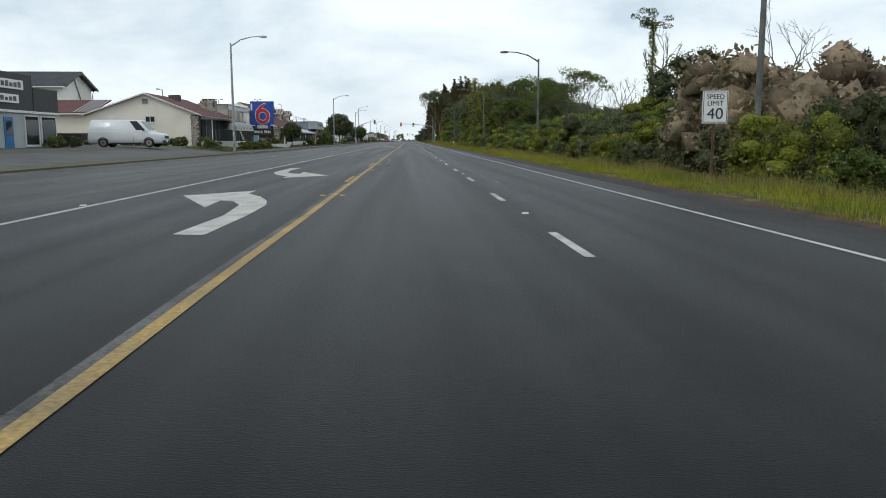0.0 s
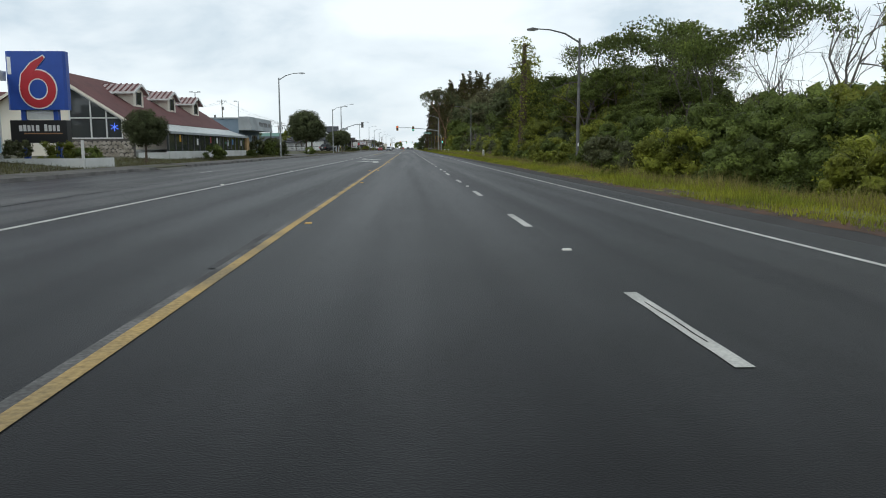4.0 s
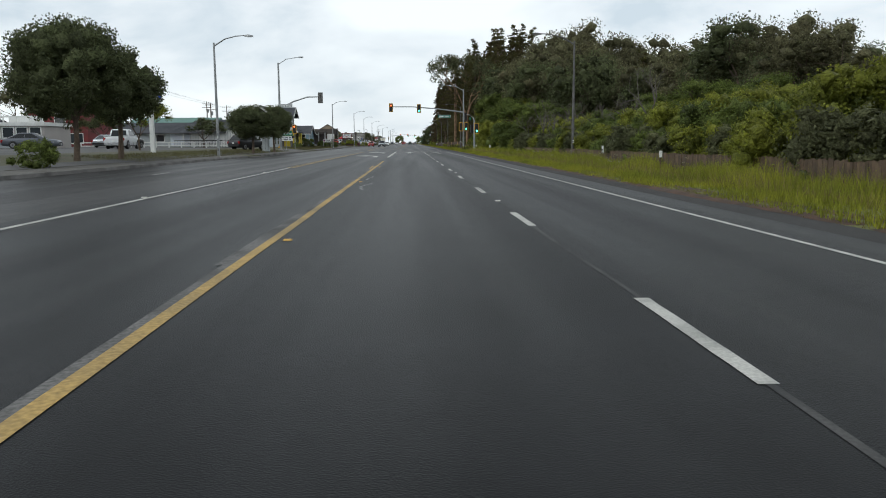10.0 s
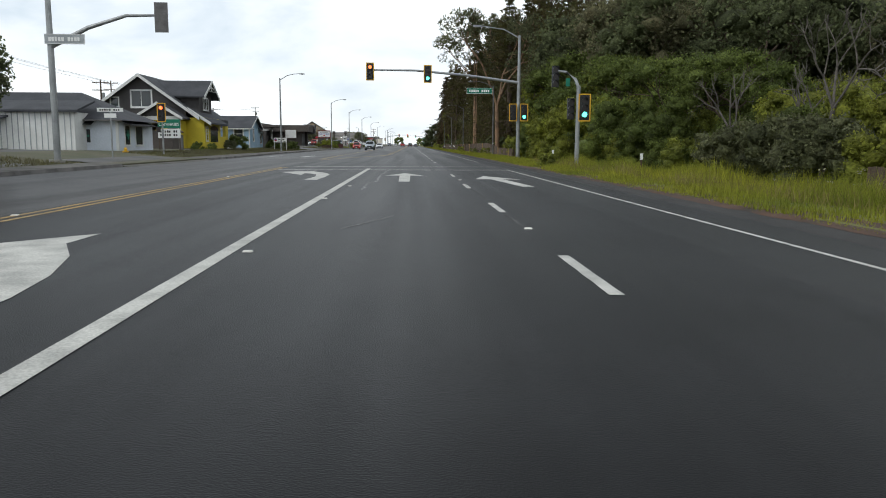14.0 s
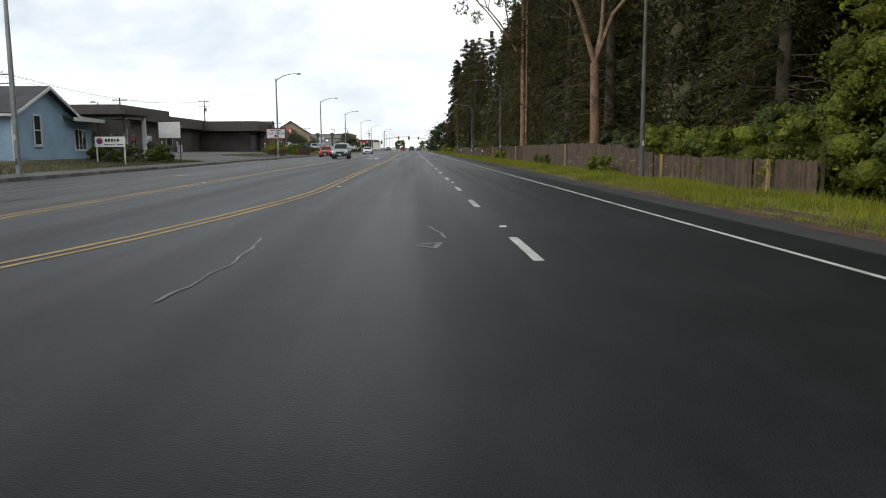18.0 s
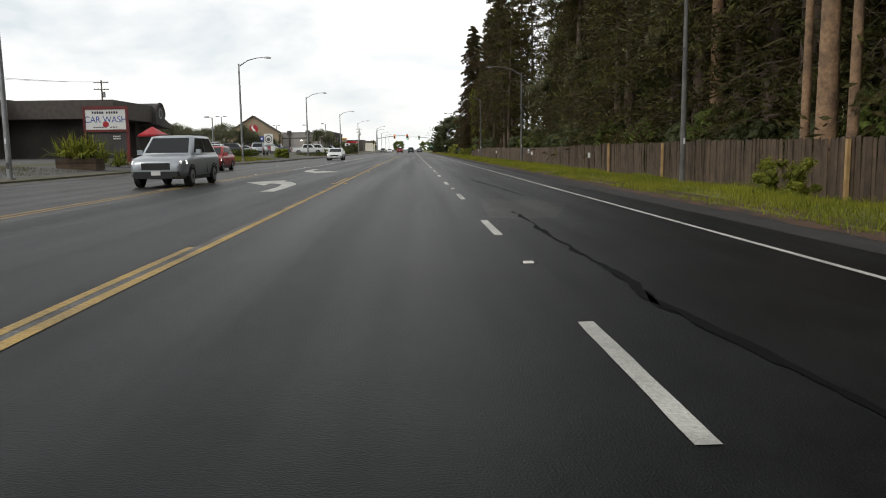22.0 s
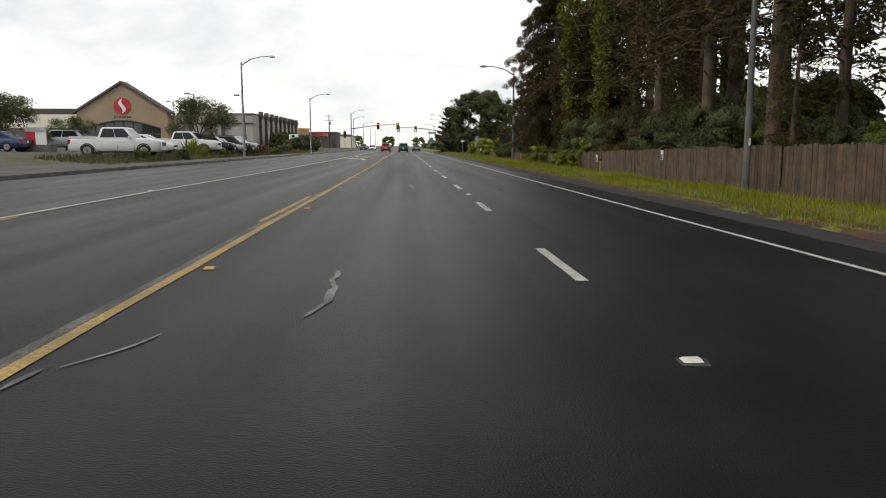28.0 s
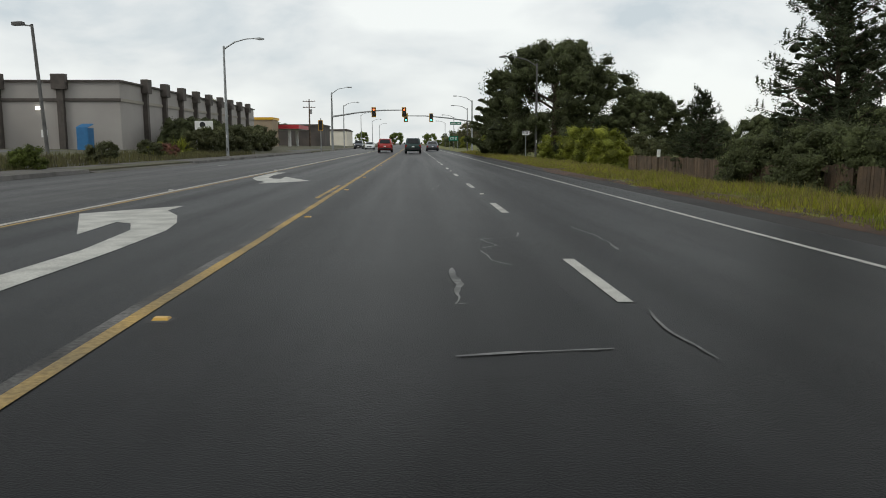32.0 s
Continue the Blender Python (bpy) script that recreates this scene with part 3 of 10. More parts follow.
    for i, y in enumerate(ends):
        j, n = random.uniform(-0.015, 0.015) + 0.02 * (y > 300), 7
        w = 0.058 + 0.006 * noise.noise((0, y, 3))
        sides = [[(1.56 + j + q * (w + 0.007 * noise.noise((q * 9, y + k, 5))), y - 2.13 * k / n) for k in range(n + 1)] for q in (-1, 1)]
        flat("lane_dash", sides[0] + sides[1][::-1], WHITE_MARK)
        if i % 3 == 1:
            m = Mesh()
            strip = [(1.56 + j + 0.02 * noise.noise((4, y + k * 0.3, 1)), y - 0.4 - 0.2 * k) for k in range(7)]
            m.add([(x + q * 0.006, b, 0.007) for x, b in strip for q in (-1, 1)], [(2 * k, 2 * k + 1, 2 * k + 3, 2 * k + 2) for k in range(6)])
            part("paint_crack", m, TAR, ROAD)
    for a, b in ((129, 142), (150, 163), (170, 178), (30, 49), (222, 232)):
        line("worn_lane_line", 1.56, a, b, 0.05, GHOST, z=0.003, wander=0.05, step=2)
    for k in range(-6, 50):
        y = 7.315 * 2 * k + 3.0
        if not 188 < y < 300:
            flat("lane_dash", [(-10.36, y), (-10.24, y), (-10.24, y + 2.13), (-10.36, y + 2.13)], GHOST if k % 3 else WHITE_MARK)
            flat("lane_dash", [(-10.36, y + 7.3), (-10.24, y + 7.3), (-10.24, y + 9.4), (-10.36, y + 9.4)], GHOST)

    def stud(x, y, mat):
        m = Mesh()
        m.loft([[(x - 0.055, y - 0.05, 0), (x + 0.055, y - 0.05, 0), (x + 0.055, y + 0.05, 0), (x - 0.055, y + 0.05, 0)],
                [(x - 0.045, y - 0.025, 0.018), (x + 0.045, y - 0.025, 0.018), (x + 0.045, y + 0.025, 0.018), (x - 0.045, y + 0.025, 0.018)]])
        part("road_stud", m, mat, ROAD)
        flat("glue_ring", [(x - 0.09, y - 0.1), (x + 0.07, y - 0.12), (x + 0.1, y + 0.05), (x - 0.07, y + 0.08)], GHOST, z=0.002)
    white = [105.0 + 14.63 * k for k in range(-10, 10)] + [316.16 + 14.63 * k - 0.2 * (k > 0) for k in range(-2, 24) if k not in (11, 12)]
    for y in white:
        stud(1.6, y, REFLECTOR)
        stud(turning(y) - 0.15, y + 2, REFLECTOR)
    amber = [-8, 6.9, 21.0, 28.0, 50.5, 64.5, 78.5] + [92.6, 114.6, 120.85] + [132, 144.6, 157.45, 171.8, 186.3, 364.4, 378.9] + [393.4 + 7.16 * k for k in range(30)]
    for y in amber:
        stud(centre(y) + 0.19, y, AMBER)
    for y in (6.9, 92.6, 120.85, 364.4, 393.4):
        stud(centre(y) - 0.24, y, AMBER)
    for x, y in ((-1.78, 219.8), (-1.85, 228.0), (-1.7, 232.9), (-2.0, 299.3)):
        stud(x, y, REFLECTOR)
    turn = [(-0.12, 0), (0.3, -0.1), (0.32, 2.4), (0.26, 4.4), (0.1, 5.4), (-0.25, 6.6), (-0.72, 7.6), (-0.72, 8.6), (-2.0, 7.03), (-0.75, 4.0), (-0.85, 5.6), (-0.55, 5.35), (-0.25, 4.5), (-0.06, 2.5)]
    for x, y in ((-3.2, 0.05), (-2.95, 114.9), (-3.28, 212.9), (-3.35, 236.6), (-3.83, 359.9), (-3.57, 494.57)):
        flat("turn_arrow", [(x + a, y + b) for a, b in turn], WHITE_MARK)
    for x, y in ((-5.03, 23.4), (-4.84, 138.8), (-5.47, 386.2), (-5.21, 519.8)):
        flat("turn_arrow", [(x - a, y - b) for a, b in turn], WHITE_MARK)
    ahead = [(-0.17, 0), (0.17, 0), (0.2, 4.6), (0.75, 4.3), (0, 7.2), (-0.75, 4.6), (-0.2, 4.6)]
    flat("ahead_arrow", [(-0.22 + a, 235.5 + b) for a, b in ahead], WHITE_MARK)
    flat("merge_arrow", [(3.25 + a - 0.08 * b, 232.7 + b) for a, b in ahead], WHITE_MARK)
    flat("merge_arrow", [(-9.5 + a * 1.2, 280 + b) for a, b in ahead], WHITE_MARK)
    line("opposing_line", -9.6, 282, 290, 0.12, WHITE_MARK)
    line("opposing_line", -12.7, 281, 289, 0.25, WHITE_MARK)
    for y in (246.6, 251.6):
        flat("crossing_line", [(-6, y - 0.15), (4.4, y - 0.15), (4.4, y + 0.15), (-6, y + 0.15)], WHITE_MARK)
    for y in (274.6, 279.6):
        flat("crossing_line", [(-13.9, y), (-9.8, y), (-9.8, y + 0.3), (-13.9, y + 0.3)], WHITE_MARK)

    def crack(mat, w, *pts, name=""):
        """A wandering bead of crack filler through a few bends."""
        path = []
        for a, b in zip(pts, pts[1:]):
            a, b = Vector(a), Vector(b)
            n = max(3, int((b - a).length / 0.12))
            side = Vector((b.y - a.y, a.x - b.x)).normalized()
            amp = min(0.08, 0.07 * (b - a).length)
            for i in range(n):
                t = i / n
                q = a.lerp(b, t)
                path.append(q + side * amp * math.sin(math.pi * t) * (noise.noise((q.x * 3, q.y * 1.6, 1)) + 0.5 * noise.noise((q.x * 9, q.y * 5.0, 4))))
        path.append(Vector(pts[-1]))
        m, rows, n = Mesh(), [], len(path) - 1
        for i, p in enumerate(path):
            d = (path[min(i + 1, n)] - path[max(i - 1, 0)]).normalized()
            k = max(0.15, 0.9 + 1.1 * noise.noise((p.x * 2, p.y * 1.3, 7)) + 0.5 * noise.noise((p.x * 5, p.y * 4.3, 2)))
            q = Vector((-d.y, d.x)) * w * (1.25 if mat is SEAL else 1) * k * (0.4 if i in (0, n) else 1)
            rows += [(p.x - q.x, p.y - q.y, 0.006), (p.x + q.x, p.y + q.y, 0.006)]
        m.add(rows, [(2 * i, 2 * i + 1, 2 * i + 3, 2 * i + 2) for i in range(n)])
        part(name or ("tar_seam" if mat is TAR else "crack_filler"), m, mat, ROAD)
    # first stretch
    crack(SEAL, 0.014, (2.5, 14.98), (2.43, 13.74), (2.21, 13.25), (2.25, 12.42), (2.18, 11.33), (2.24, 11.26))
    crack(SEAL, 0.013, (2.5, 17.92), (2.43, 16.66), (2.1, 15.93), (2.15, 14.35))
    crack(SEAL, 0.014, (2.18, 24.5), (2.21, 20.8), (2.46, 19.4), (2.28, 17.75))
    crack(SEAL, 0.012, (2.25, 20.6), (2.5, 20.1), (2.2, 19.6), (2.45, 19.0), (2.3, 18.6))
    crack(SEAL, 0.010, (3.36, 17.35), (3.42, 16.56))
    crack(SEAL, 0.011, (3.51, 16.1), (3.5, 14.95), (3.49, 14.23), (3.6, 13.88))
    crack(SEAL, 0.012, (1.53, 10.75), (1.49, 9.78))
    crack(SEAL, 0.008, (4.2, 18.26), (4.3, 16.24))
    crack(SEAL, 0.03, (-1.43, 39.6), (-1.55, 36.7), (-1.33, 33.4), (-1.5, 31.9), (-1.36, 31.3), (-1.48, 29.9), (-1.32, 28.97))
    crack(SEAL, 0.012, (2.28, 45.6), (2.31, 38.0), (2.27, 34.7), (2.33, 31.3))
    crack(SEAL, 0.013, (2.06, 49.45), (2.1, 48.05), (2.26, 47.1), (2.17, 46.5), (2.38, 45.4), (2.21, 45.3), (2.28, 44.35), (2.09, 43.4), (2.18, 42.7), (2.17, 42.3), (2.22, 41.6))
    crack(SEAL, 0.02, (-1.35, 24.0), (-1.42, 25.2))
    crack(TAR, 0.014, (-1.39, 25.2), (-1.34, 25.8), (-1.2, 26.8), (-1.23, 27.8))
    crack(TAR, 0.012, (-1.03, 41.2), (-0.9, 40.9), (-0.91, 40.6))
    crack(SEAL, 0.01, (-1.02, 50.8), (-0.86, 50.6))
    crack(SEAL, 0.014, (-1.29, 103.4), (-1.24, 104.2), (-1.16, 105.0))
    crack(SEAL, 0.03, (-2.62, 107.5), (-2.4, 107.6))
    crack(SEAL, 0.03, (-3.3, 123.2), (-3.2, 124.0))
    crack(SEAL, 0.008, (2.9, 147), (3.6, 147.6))
    crack(SEAL, 0.014, (2.0, 22.5), (2.15, 18.3))
    # before and past the crossing
    crack(SEAL, 0.03, (-1.43, 167.6), (-1.56, 169.2), (-1.33, 170.7))
    crack(SEAL, 0.02, (-1.61, 172.8), (-1.52, 175.6))
    crack(SEAL, 0.03, (-1.26, 231.0), (-1.3, 234.4), (-1.05, 236.0), (-1.14, 239.7), (-0.97, 247.4))
    crack(SEAL, 0.012, (-1.0, 222), (-0.3, 224))
    crack(SEAL, 0.022, (-1.57, 263.2), (-1.57, 264.4), (-1.61, 265.1), (-1.57, 266.9), (-1.58, 268.4), (-1.62, 270.4))
    crack(SEAL, 0.014, (-1.5, 267.16), (-1.28, 267.23))
    crack(SEAL, 0.028, (-0.54, 265.66), (-0.71, 265.63), (-0.72, 266.4), (-0.74, 267.5), (-0.65, 268.5), (-0.66, 269.3), (-0.57, 270.86))
    crack(SEAL, 0.02, (-0.66, 269.3), (-0.78, 269.9))
    crack(TAR, 0.035, (-1.35, 268.16), (-1.09, 268.26), (-1.12, 268.98), (-1.38, 268.86))
    crack(TAR, 0.035, (-1.39, 269.5), (-1.25, 269.6), (-1.12, 269.83))
    crack(SEAL, 0.014, (-1.66, 274.6), (-1.55, 277.1))
    crack(SEAL, 0.014, (-1.74, 281.5), (-1.6, 283.5), (-1.76, 285.9))
    crack(SEAL, 0.03, (0.29, 284.81), (0.52, 284.52), (0.61, 285.06), (0.35, 284.95))
    crack(SEAL, 0.016, (0.47, 287.17), (0.61, 286.36), (0.7, 285.47))
    crack(SEAL, 0.01, (-1.91, 290.48), (-1.44, 290.98))
    crack(SEAL, 0.007, (-0.3, 290.69), (0.69, 290.14))
    crack(TAR, 0.03, (2.25, 314.45), (2.35, 313.7), (2.47, 313.2), (2.45, 312.84))
    crack(TAR, 0.022, (1.61, 310.2), (1.68, 310.0), (1.72, 309.2))
    crack(SEAL, 0.009, (1.66, 315.3), (1.65, 314.6))
    crack(TAR, 0.035, (2.76, 329.2), (2.6, 327.7), (2.52, 326.2))
    crack(TAR, 0.02, (2.22, 334.8), (2.34, 330.3))
    # the long seam by the board fence
    crack(TAR, 0.036, (2.23, 351.5), (2.27, 350.0), (2.22, 347.4), (2.27, 345.5), (2.29, 344.3), (2.22, 343.3), (2.29, 342.8), (2.35, 342.0), (2.43, 340.9), (2.5, 339.6))
    crack(TAR, 0.02, (2.3, 343.6), (2.2, 343.0), (2.27, 342.7))
    crack(TAR, 0.02, (2.6, 366), (2.9, 361), (3.1, 356))
    crack(SEAL, 0.03, (-1.34, 389.18), (-1.26, 389.24), (-1.16, 389.81), (-1.07, 390.35))
    crack(SEAL, 0.008, (-1.77, 394.1), (-1.1, 394.16))
    # last stretch
    crack(SEAL, 0.012, (-1.8, 433.02), (-1.63, 433.32), (-1.49, 433.75))
    crack(SEAL, 0.014, (-1.92, 432.65), (-1.88, 433.0))
    crack(SEAL, 0.022, (-0.66, 434.19), (-0.55, 434.71), (-0.59, 436.16))
    crack(SEAL, 0.02, (0.25, 452.67), (0.25, 451.57), (0.26, 450.77), (0.36, 450.33))
    crack(SEAL, 0.01, (-0.86, 453.62), (-0.65, 453.5))
    crack(SEAL, 0.01, (-0.14, 453.46), (0.29, 453.32))
    crack(SEAL, 0.008, (-1.24, 458.69), (-0.69, 458.51))
    crack(TAR, 0.018, (2.65, 450.91), (2.68, 450.21), (2.65, 449.44), (2.64, 449.16))
    crack(TAR, 0.02, (2.53, 468.1), (2.3, 466.6), (2.1, 465.2))
    crack(TAR, 0.018, (2.05, 464.6), (1.95, 463.4), (1.73, 462.4))
    crack(SEAL, 0.024, (0.18, 484.5), (0.16, 483.8), (0.26, 482.9), (0.46, 482.4), (0.53, 481.9), (0.45, 481.66))
    crack(SEAL, 0.01, (0.69, 481.46), (0.64, 480.77))
    crack(SEAL, 0.016, (0.48, 487.46), (0.28, 486.69), (0.45, 486.4))
    crack(SEAL, 0.02, (0.47, 490.3), (0.6, 489.96))
    crack(SEAL, 0.016, (0.08, 488.35), (0.05, 489.98))
    crack(SEAL, 0.009, (2.29, 489.4), (2.3, 486.5), (2.32, 485.0), (2.78, 484.1))
    crack(SEAL, 0.008, (2.32, 479.5), (2.32, 479.0))
    crack(TAR, 0.016, (2.35, 478.8), (2.4, 478.4))
    crack(SEAL, 0.026, (0.38, 495.66), (0.41, 494.8), (0.32, 494.0), (0.41, 494.04))
    crack(SEAL, 0.014, (0.75, 496.8), (0.8, 496.1), (0.98, 495.76))
    crack(SEAL, 0.01, (0.77, 497.0), (0.98, 497.23), (0.84, 497.8), (1.31, 498.0), (1.38, 498.5))
    crack(SEAL, 0.01, (2.22, 499.14), (2.33, 497.96), (2.26, 496.79))
    crack(SEAL, 0.016, (0.25, 492.64), (0.55, 492.7), (1.16, 492.76))
    crack(SEAL, 0.009, (1.67, 493.75), (1.61, 493.1), (1.67, 492.53))
    crack(SEAL, 0.012, (0.5, 508), (0.7, 509.5), (0.9, 511))
    crack(TAR, 0.02, (-8.4, 60), (-8.6, 100), (-8.7, 140))
    crack(TAR, 0.02, (-11.8, 90), (-11.9, 140), (-12.2, 180))
    crack(TAR, 0.02, (-9.2, 290), (-9.0, 350))
    for cx, cy in ((-0.3, 203.3), (-0.45, 212.2), (-0.3, 239.5)):
        m = Mesh()
        ring = [(cx + r * math.cos(a), cy + r * math.sin(a), 0.004) for a in np.linspace(0, 6.283, 29)[:-1] for r in (0.86, 0.89)]
        m.add(ring, [(2 * i, 2 * i + 1, (2 * i + 3) % 56, (2 * i + 2) % 56) for i in range(28)])
        part("sensor_loop", m, SEAL, ROAD, "thin round saw cut of a traffic sensor")
    flat("asphalt_patch", [(1.72, 350.3), (2.2, 350.0), (2.8, 350.2), (3.6, 353.2), (3.2, 354.2), (1.95, 355.2)], PALE_ASPHALT, z=0.002)
    for x, y, w, h in ((-8.0, 128, 1.2, 7), (-11.8, 150, 1.0, 5), (-9.6, 66, 0.9, 9), (-8.8, 262, 2.2, 8), (-12.4, 360, 0.9, 14)):
        flat("asphalt_patch", [(x, y), (x + w, y + 0.2), (x + w + 0.05, y + h), (x - 0.04, y + h - 0.1)], LOT, z=0.002)


build_markings()


def build_kerbs():
    cuts = [(57, 96), (102, 160), (174, 215), (221, 250), (266, 340), (353, 362), (382, 404), (414, 432), (444, 520), (534, 585), (620, 720)]
    for a, b in cuts:
        m, w = Mesh(), Mesh()
        n = max(1, int((b - a) / 12))
        for i in range(n):
            y0, y1 = a + (b - a) * i / n, a + (b - a) * (i + 1) / n
            k0, k1 = kerb_x(y0), kerb_x(y1)
            m.slab([(k0 - 0.15, y0, -0.05), (k0, y0, -0.05), (k0 - 0.03, y0, 0.15), (k0 - 0.15, y0, 0.15)], (k1 - k0, y1 - y0 - 0.01, 0))
            w.add([(k0 - 1.75, y0, 0.2), (k0 - 0.152, y0, 0.152), (k1 - 0.152, y1, 0.152), (k1 - 1.75, y1, 0.2)], [(0, 1, 2, 3)])
        solid("kerb", m, KERB, "stained concrete kerb along the road", "kerb", "structure")
        solid("pavement", w, PAVE, "stained grey pavement behind the kerb", "pavement", "structure")
    for (_, a), (b, _) in zip([(0, -100)] + cuts[:-1], cuts):
        m, n = Mesh(), max(1, int((b - a) / 6))
        for i in range(n):
            y0, y1 = a + (b - a) * i / n, a + (b - a) * (i + 1) / n
            ring = [(kerb_x(y) + dx, y, z) for y, sgn in ((y0, 1), (y1, -1)) for dx, z in ((0.35, 0.004), (-0.3, 0.09), (-1.9, 0.2))[::sgn]]
            m.slab(ring, (0, 0, -0.06))
        solid("driveway_apron", m, PAVE, "stained concrete apron dropped to the road", "driveway", "structure")
    for name, x0, x1, y0, y1 in (("forecourt", -40, -15.9, -110, 57), ("parking_lot", -75, -16.2, 161, 246), ("side_street", -80, -15.95, 251, 265),
                                 ("driveway", -42, -16.7, 340, 425), ("parking_lot", -95, -15.4, 432, 545), ("side_street", -90, -14.5, 586, 618)):
        solid(name, sheet(x0, x1, y0, y1, 0.025, 9, 6.0), LOT, "worn grey asphalt beside the road", name.replace("_", " "), "structure")


build_kerbs()


# ---- plants ----
def cloud(rng, clumps, per, size, flat_up=0.0, aspect=1.5, shell=0.62):
    """Leaves as small bent quads, gathered in clumps: centre, radii."""
    c = np.repeat(np.array([k[0] for k in clumps], float), per, 0)
    r = np.repeat(np.array([k[1] for k in clumps], float), per, 0)
    n = len(c)
    d = rng.normal(size=(n, 3))
    d /= np.linalg.norm(d, axis=1)[:, None]
    p = c + d * r * (shell + (1.08 - shell) * rng.random((n, 1)))
    a = rng.normal(size=(n, 3)) + d * 0.5
    a[:, 2] *= 1 - flat_up
    a /= np.linalg.norm(a, axis=1)[:, None]
    b = np.cross(a, rng.normal(size=(n, 3)))
    b /= np.linalg.norm(b, axis=1)[:, None]
    s = size * (0.55 + 0.9 * rng.random((n, 1)))
    a, b = a * s * aspect * 0.5, b * s * 0.5
    v = np.stack([p - a, p + b * 0.8, p + a, p - b], 1).reshape(-1, 3)
    f = np.arange(n * 4).reshape(n, 4)
    return v, f


ICO_V = np.array([(0, 0, -1)] + [(0.894 * math.cos(a), 0.894 * math.sin(a), -0.447) for a in np.arange(5) * 1.2566] +
                 [(0.894 * math.cos(a), 0.894 * math.sin(a), 0.447) for a in np.arange(5) * 1.2566 + 0.6283] + [(0, 0, 1)])
ICO_F = np.array([(0, 1 + (i + 1) % 5, 1 + i) for i in range(5)] + [(1 + i, 1 + (i + 1) % 5, 6 + i) for i in range(5)] +
                 [(6 + i, 1 + (i + 1) % 5, 6 + (i + 1) % 5) for i in range(5)] + [(6 + i, 6 + (i + 1) % 5, 11) for i in range(5)])


def bodies(rng, clumps, k=0.7):
    """The dense inside of each clump of leaves, as a small lumpy body."""
    c = np.array([q[0] for q in clumps], float)[:, None, :]
    r = np.array([q[1] for q in clumps], float)[:, None, :] * k
    v = c + ICO_V[None] * r * (0.3 + 1.0 * rng.random((len(clumps), 12, 1)))
    f = (np.arange(len(clumps))[:, None, None] * 12 + ICO_F[None]).reshape(-1, 3)
    return v.reshape(-1, 3), f


SPECIES = {}


def plant(key, maker, at, turn=0.0, size=1.0, tall=None):
    """Puts up a plant; the first of each kind is built, the rest are copies of it."""
    tall = size if tall is None else tall
    if key not in SPECIES:
        SPECIES[key] = maker()
        SPECIES[key].matrix_basis = pose(*at, 0, 0, turn)
        SPECIES[key].scale = (size, size, tall)
        return SPECIES[key]
    first = SPECIES[key].scale
    return copy_thing(SPECIES[key], pose(*at, 0, 0, turn) @ Matrix.Diagonal((size / first[0], size / first[1], tall / first[2], 1)))


def shrub(seed, w, h, leaf, label, name="shrub", size=0.2, per=95, lumps=34, twigs=True):
    """A shrub about w wide and h high with an uneven outline."""
    def make():
        rng = np.random.default_rng(seed)
        ob = thing(name, label, "shrub" if name != "tree" else "tree")
        clumps = []
        for i in range(lumps):
            a, q = rng.random() * 6.283, math.sqrt(rng.random())
            z = h * (0.08 + 0.84 * rng.random() ** 0.8)
            reach = w * 0.5 * math.sqrt(max(0.05, 1 - (z / h - 0.35) ** 2 * 1.7))
            k = (0.5 + 0.5 * q) * reach
            rr = w * (0.11 + 0.09 * rng.random())
            clumps.append(((k * math.cos(a), k * math.sin(a), z), (rr, rr, rr * 0.8)))
        v, f = cloud(rng, clumps, per, size)
        part("foliage", mesh_np("foliage", v, f, leaf), leaf, ob, kind="stuff")
        v, f = bodies(rng, clumps, 0.85)
        part("inner_growth", mesh_np("inner_growth", v, f, leaf), leaf, ob, kind="stuff")
        return ob
    return make


def grow(m, tips, rng, p, d, length, r, depth, spread=0.55, lift=0.1):
    """Branches out from p along d."""
    q1 = p + d * length * 0.5 + Vector(rng.normal(size=3)) * length * 0.05
    q = q1 + (d + Vector(rng.normal(size=3)) * 0.14) * length * 0.5
    m.tube([p, q1, q], [r, r * 0.82, r * 0.62], 6 if depth > 1 else 3)
    if depth == 0:
        tips.append(q)
        return
    for i in range(2 + (rng.random() < 0.55)):
        nd = (d + Vector(rng.normal(size=3)) * spread + Vector((0, 0, lift))).normalized()
        grow(m, tips, rng, q, nd, length * (0.62 + 0.2 * rng.random()), r * 0.6, depth - 1, spread, lift)


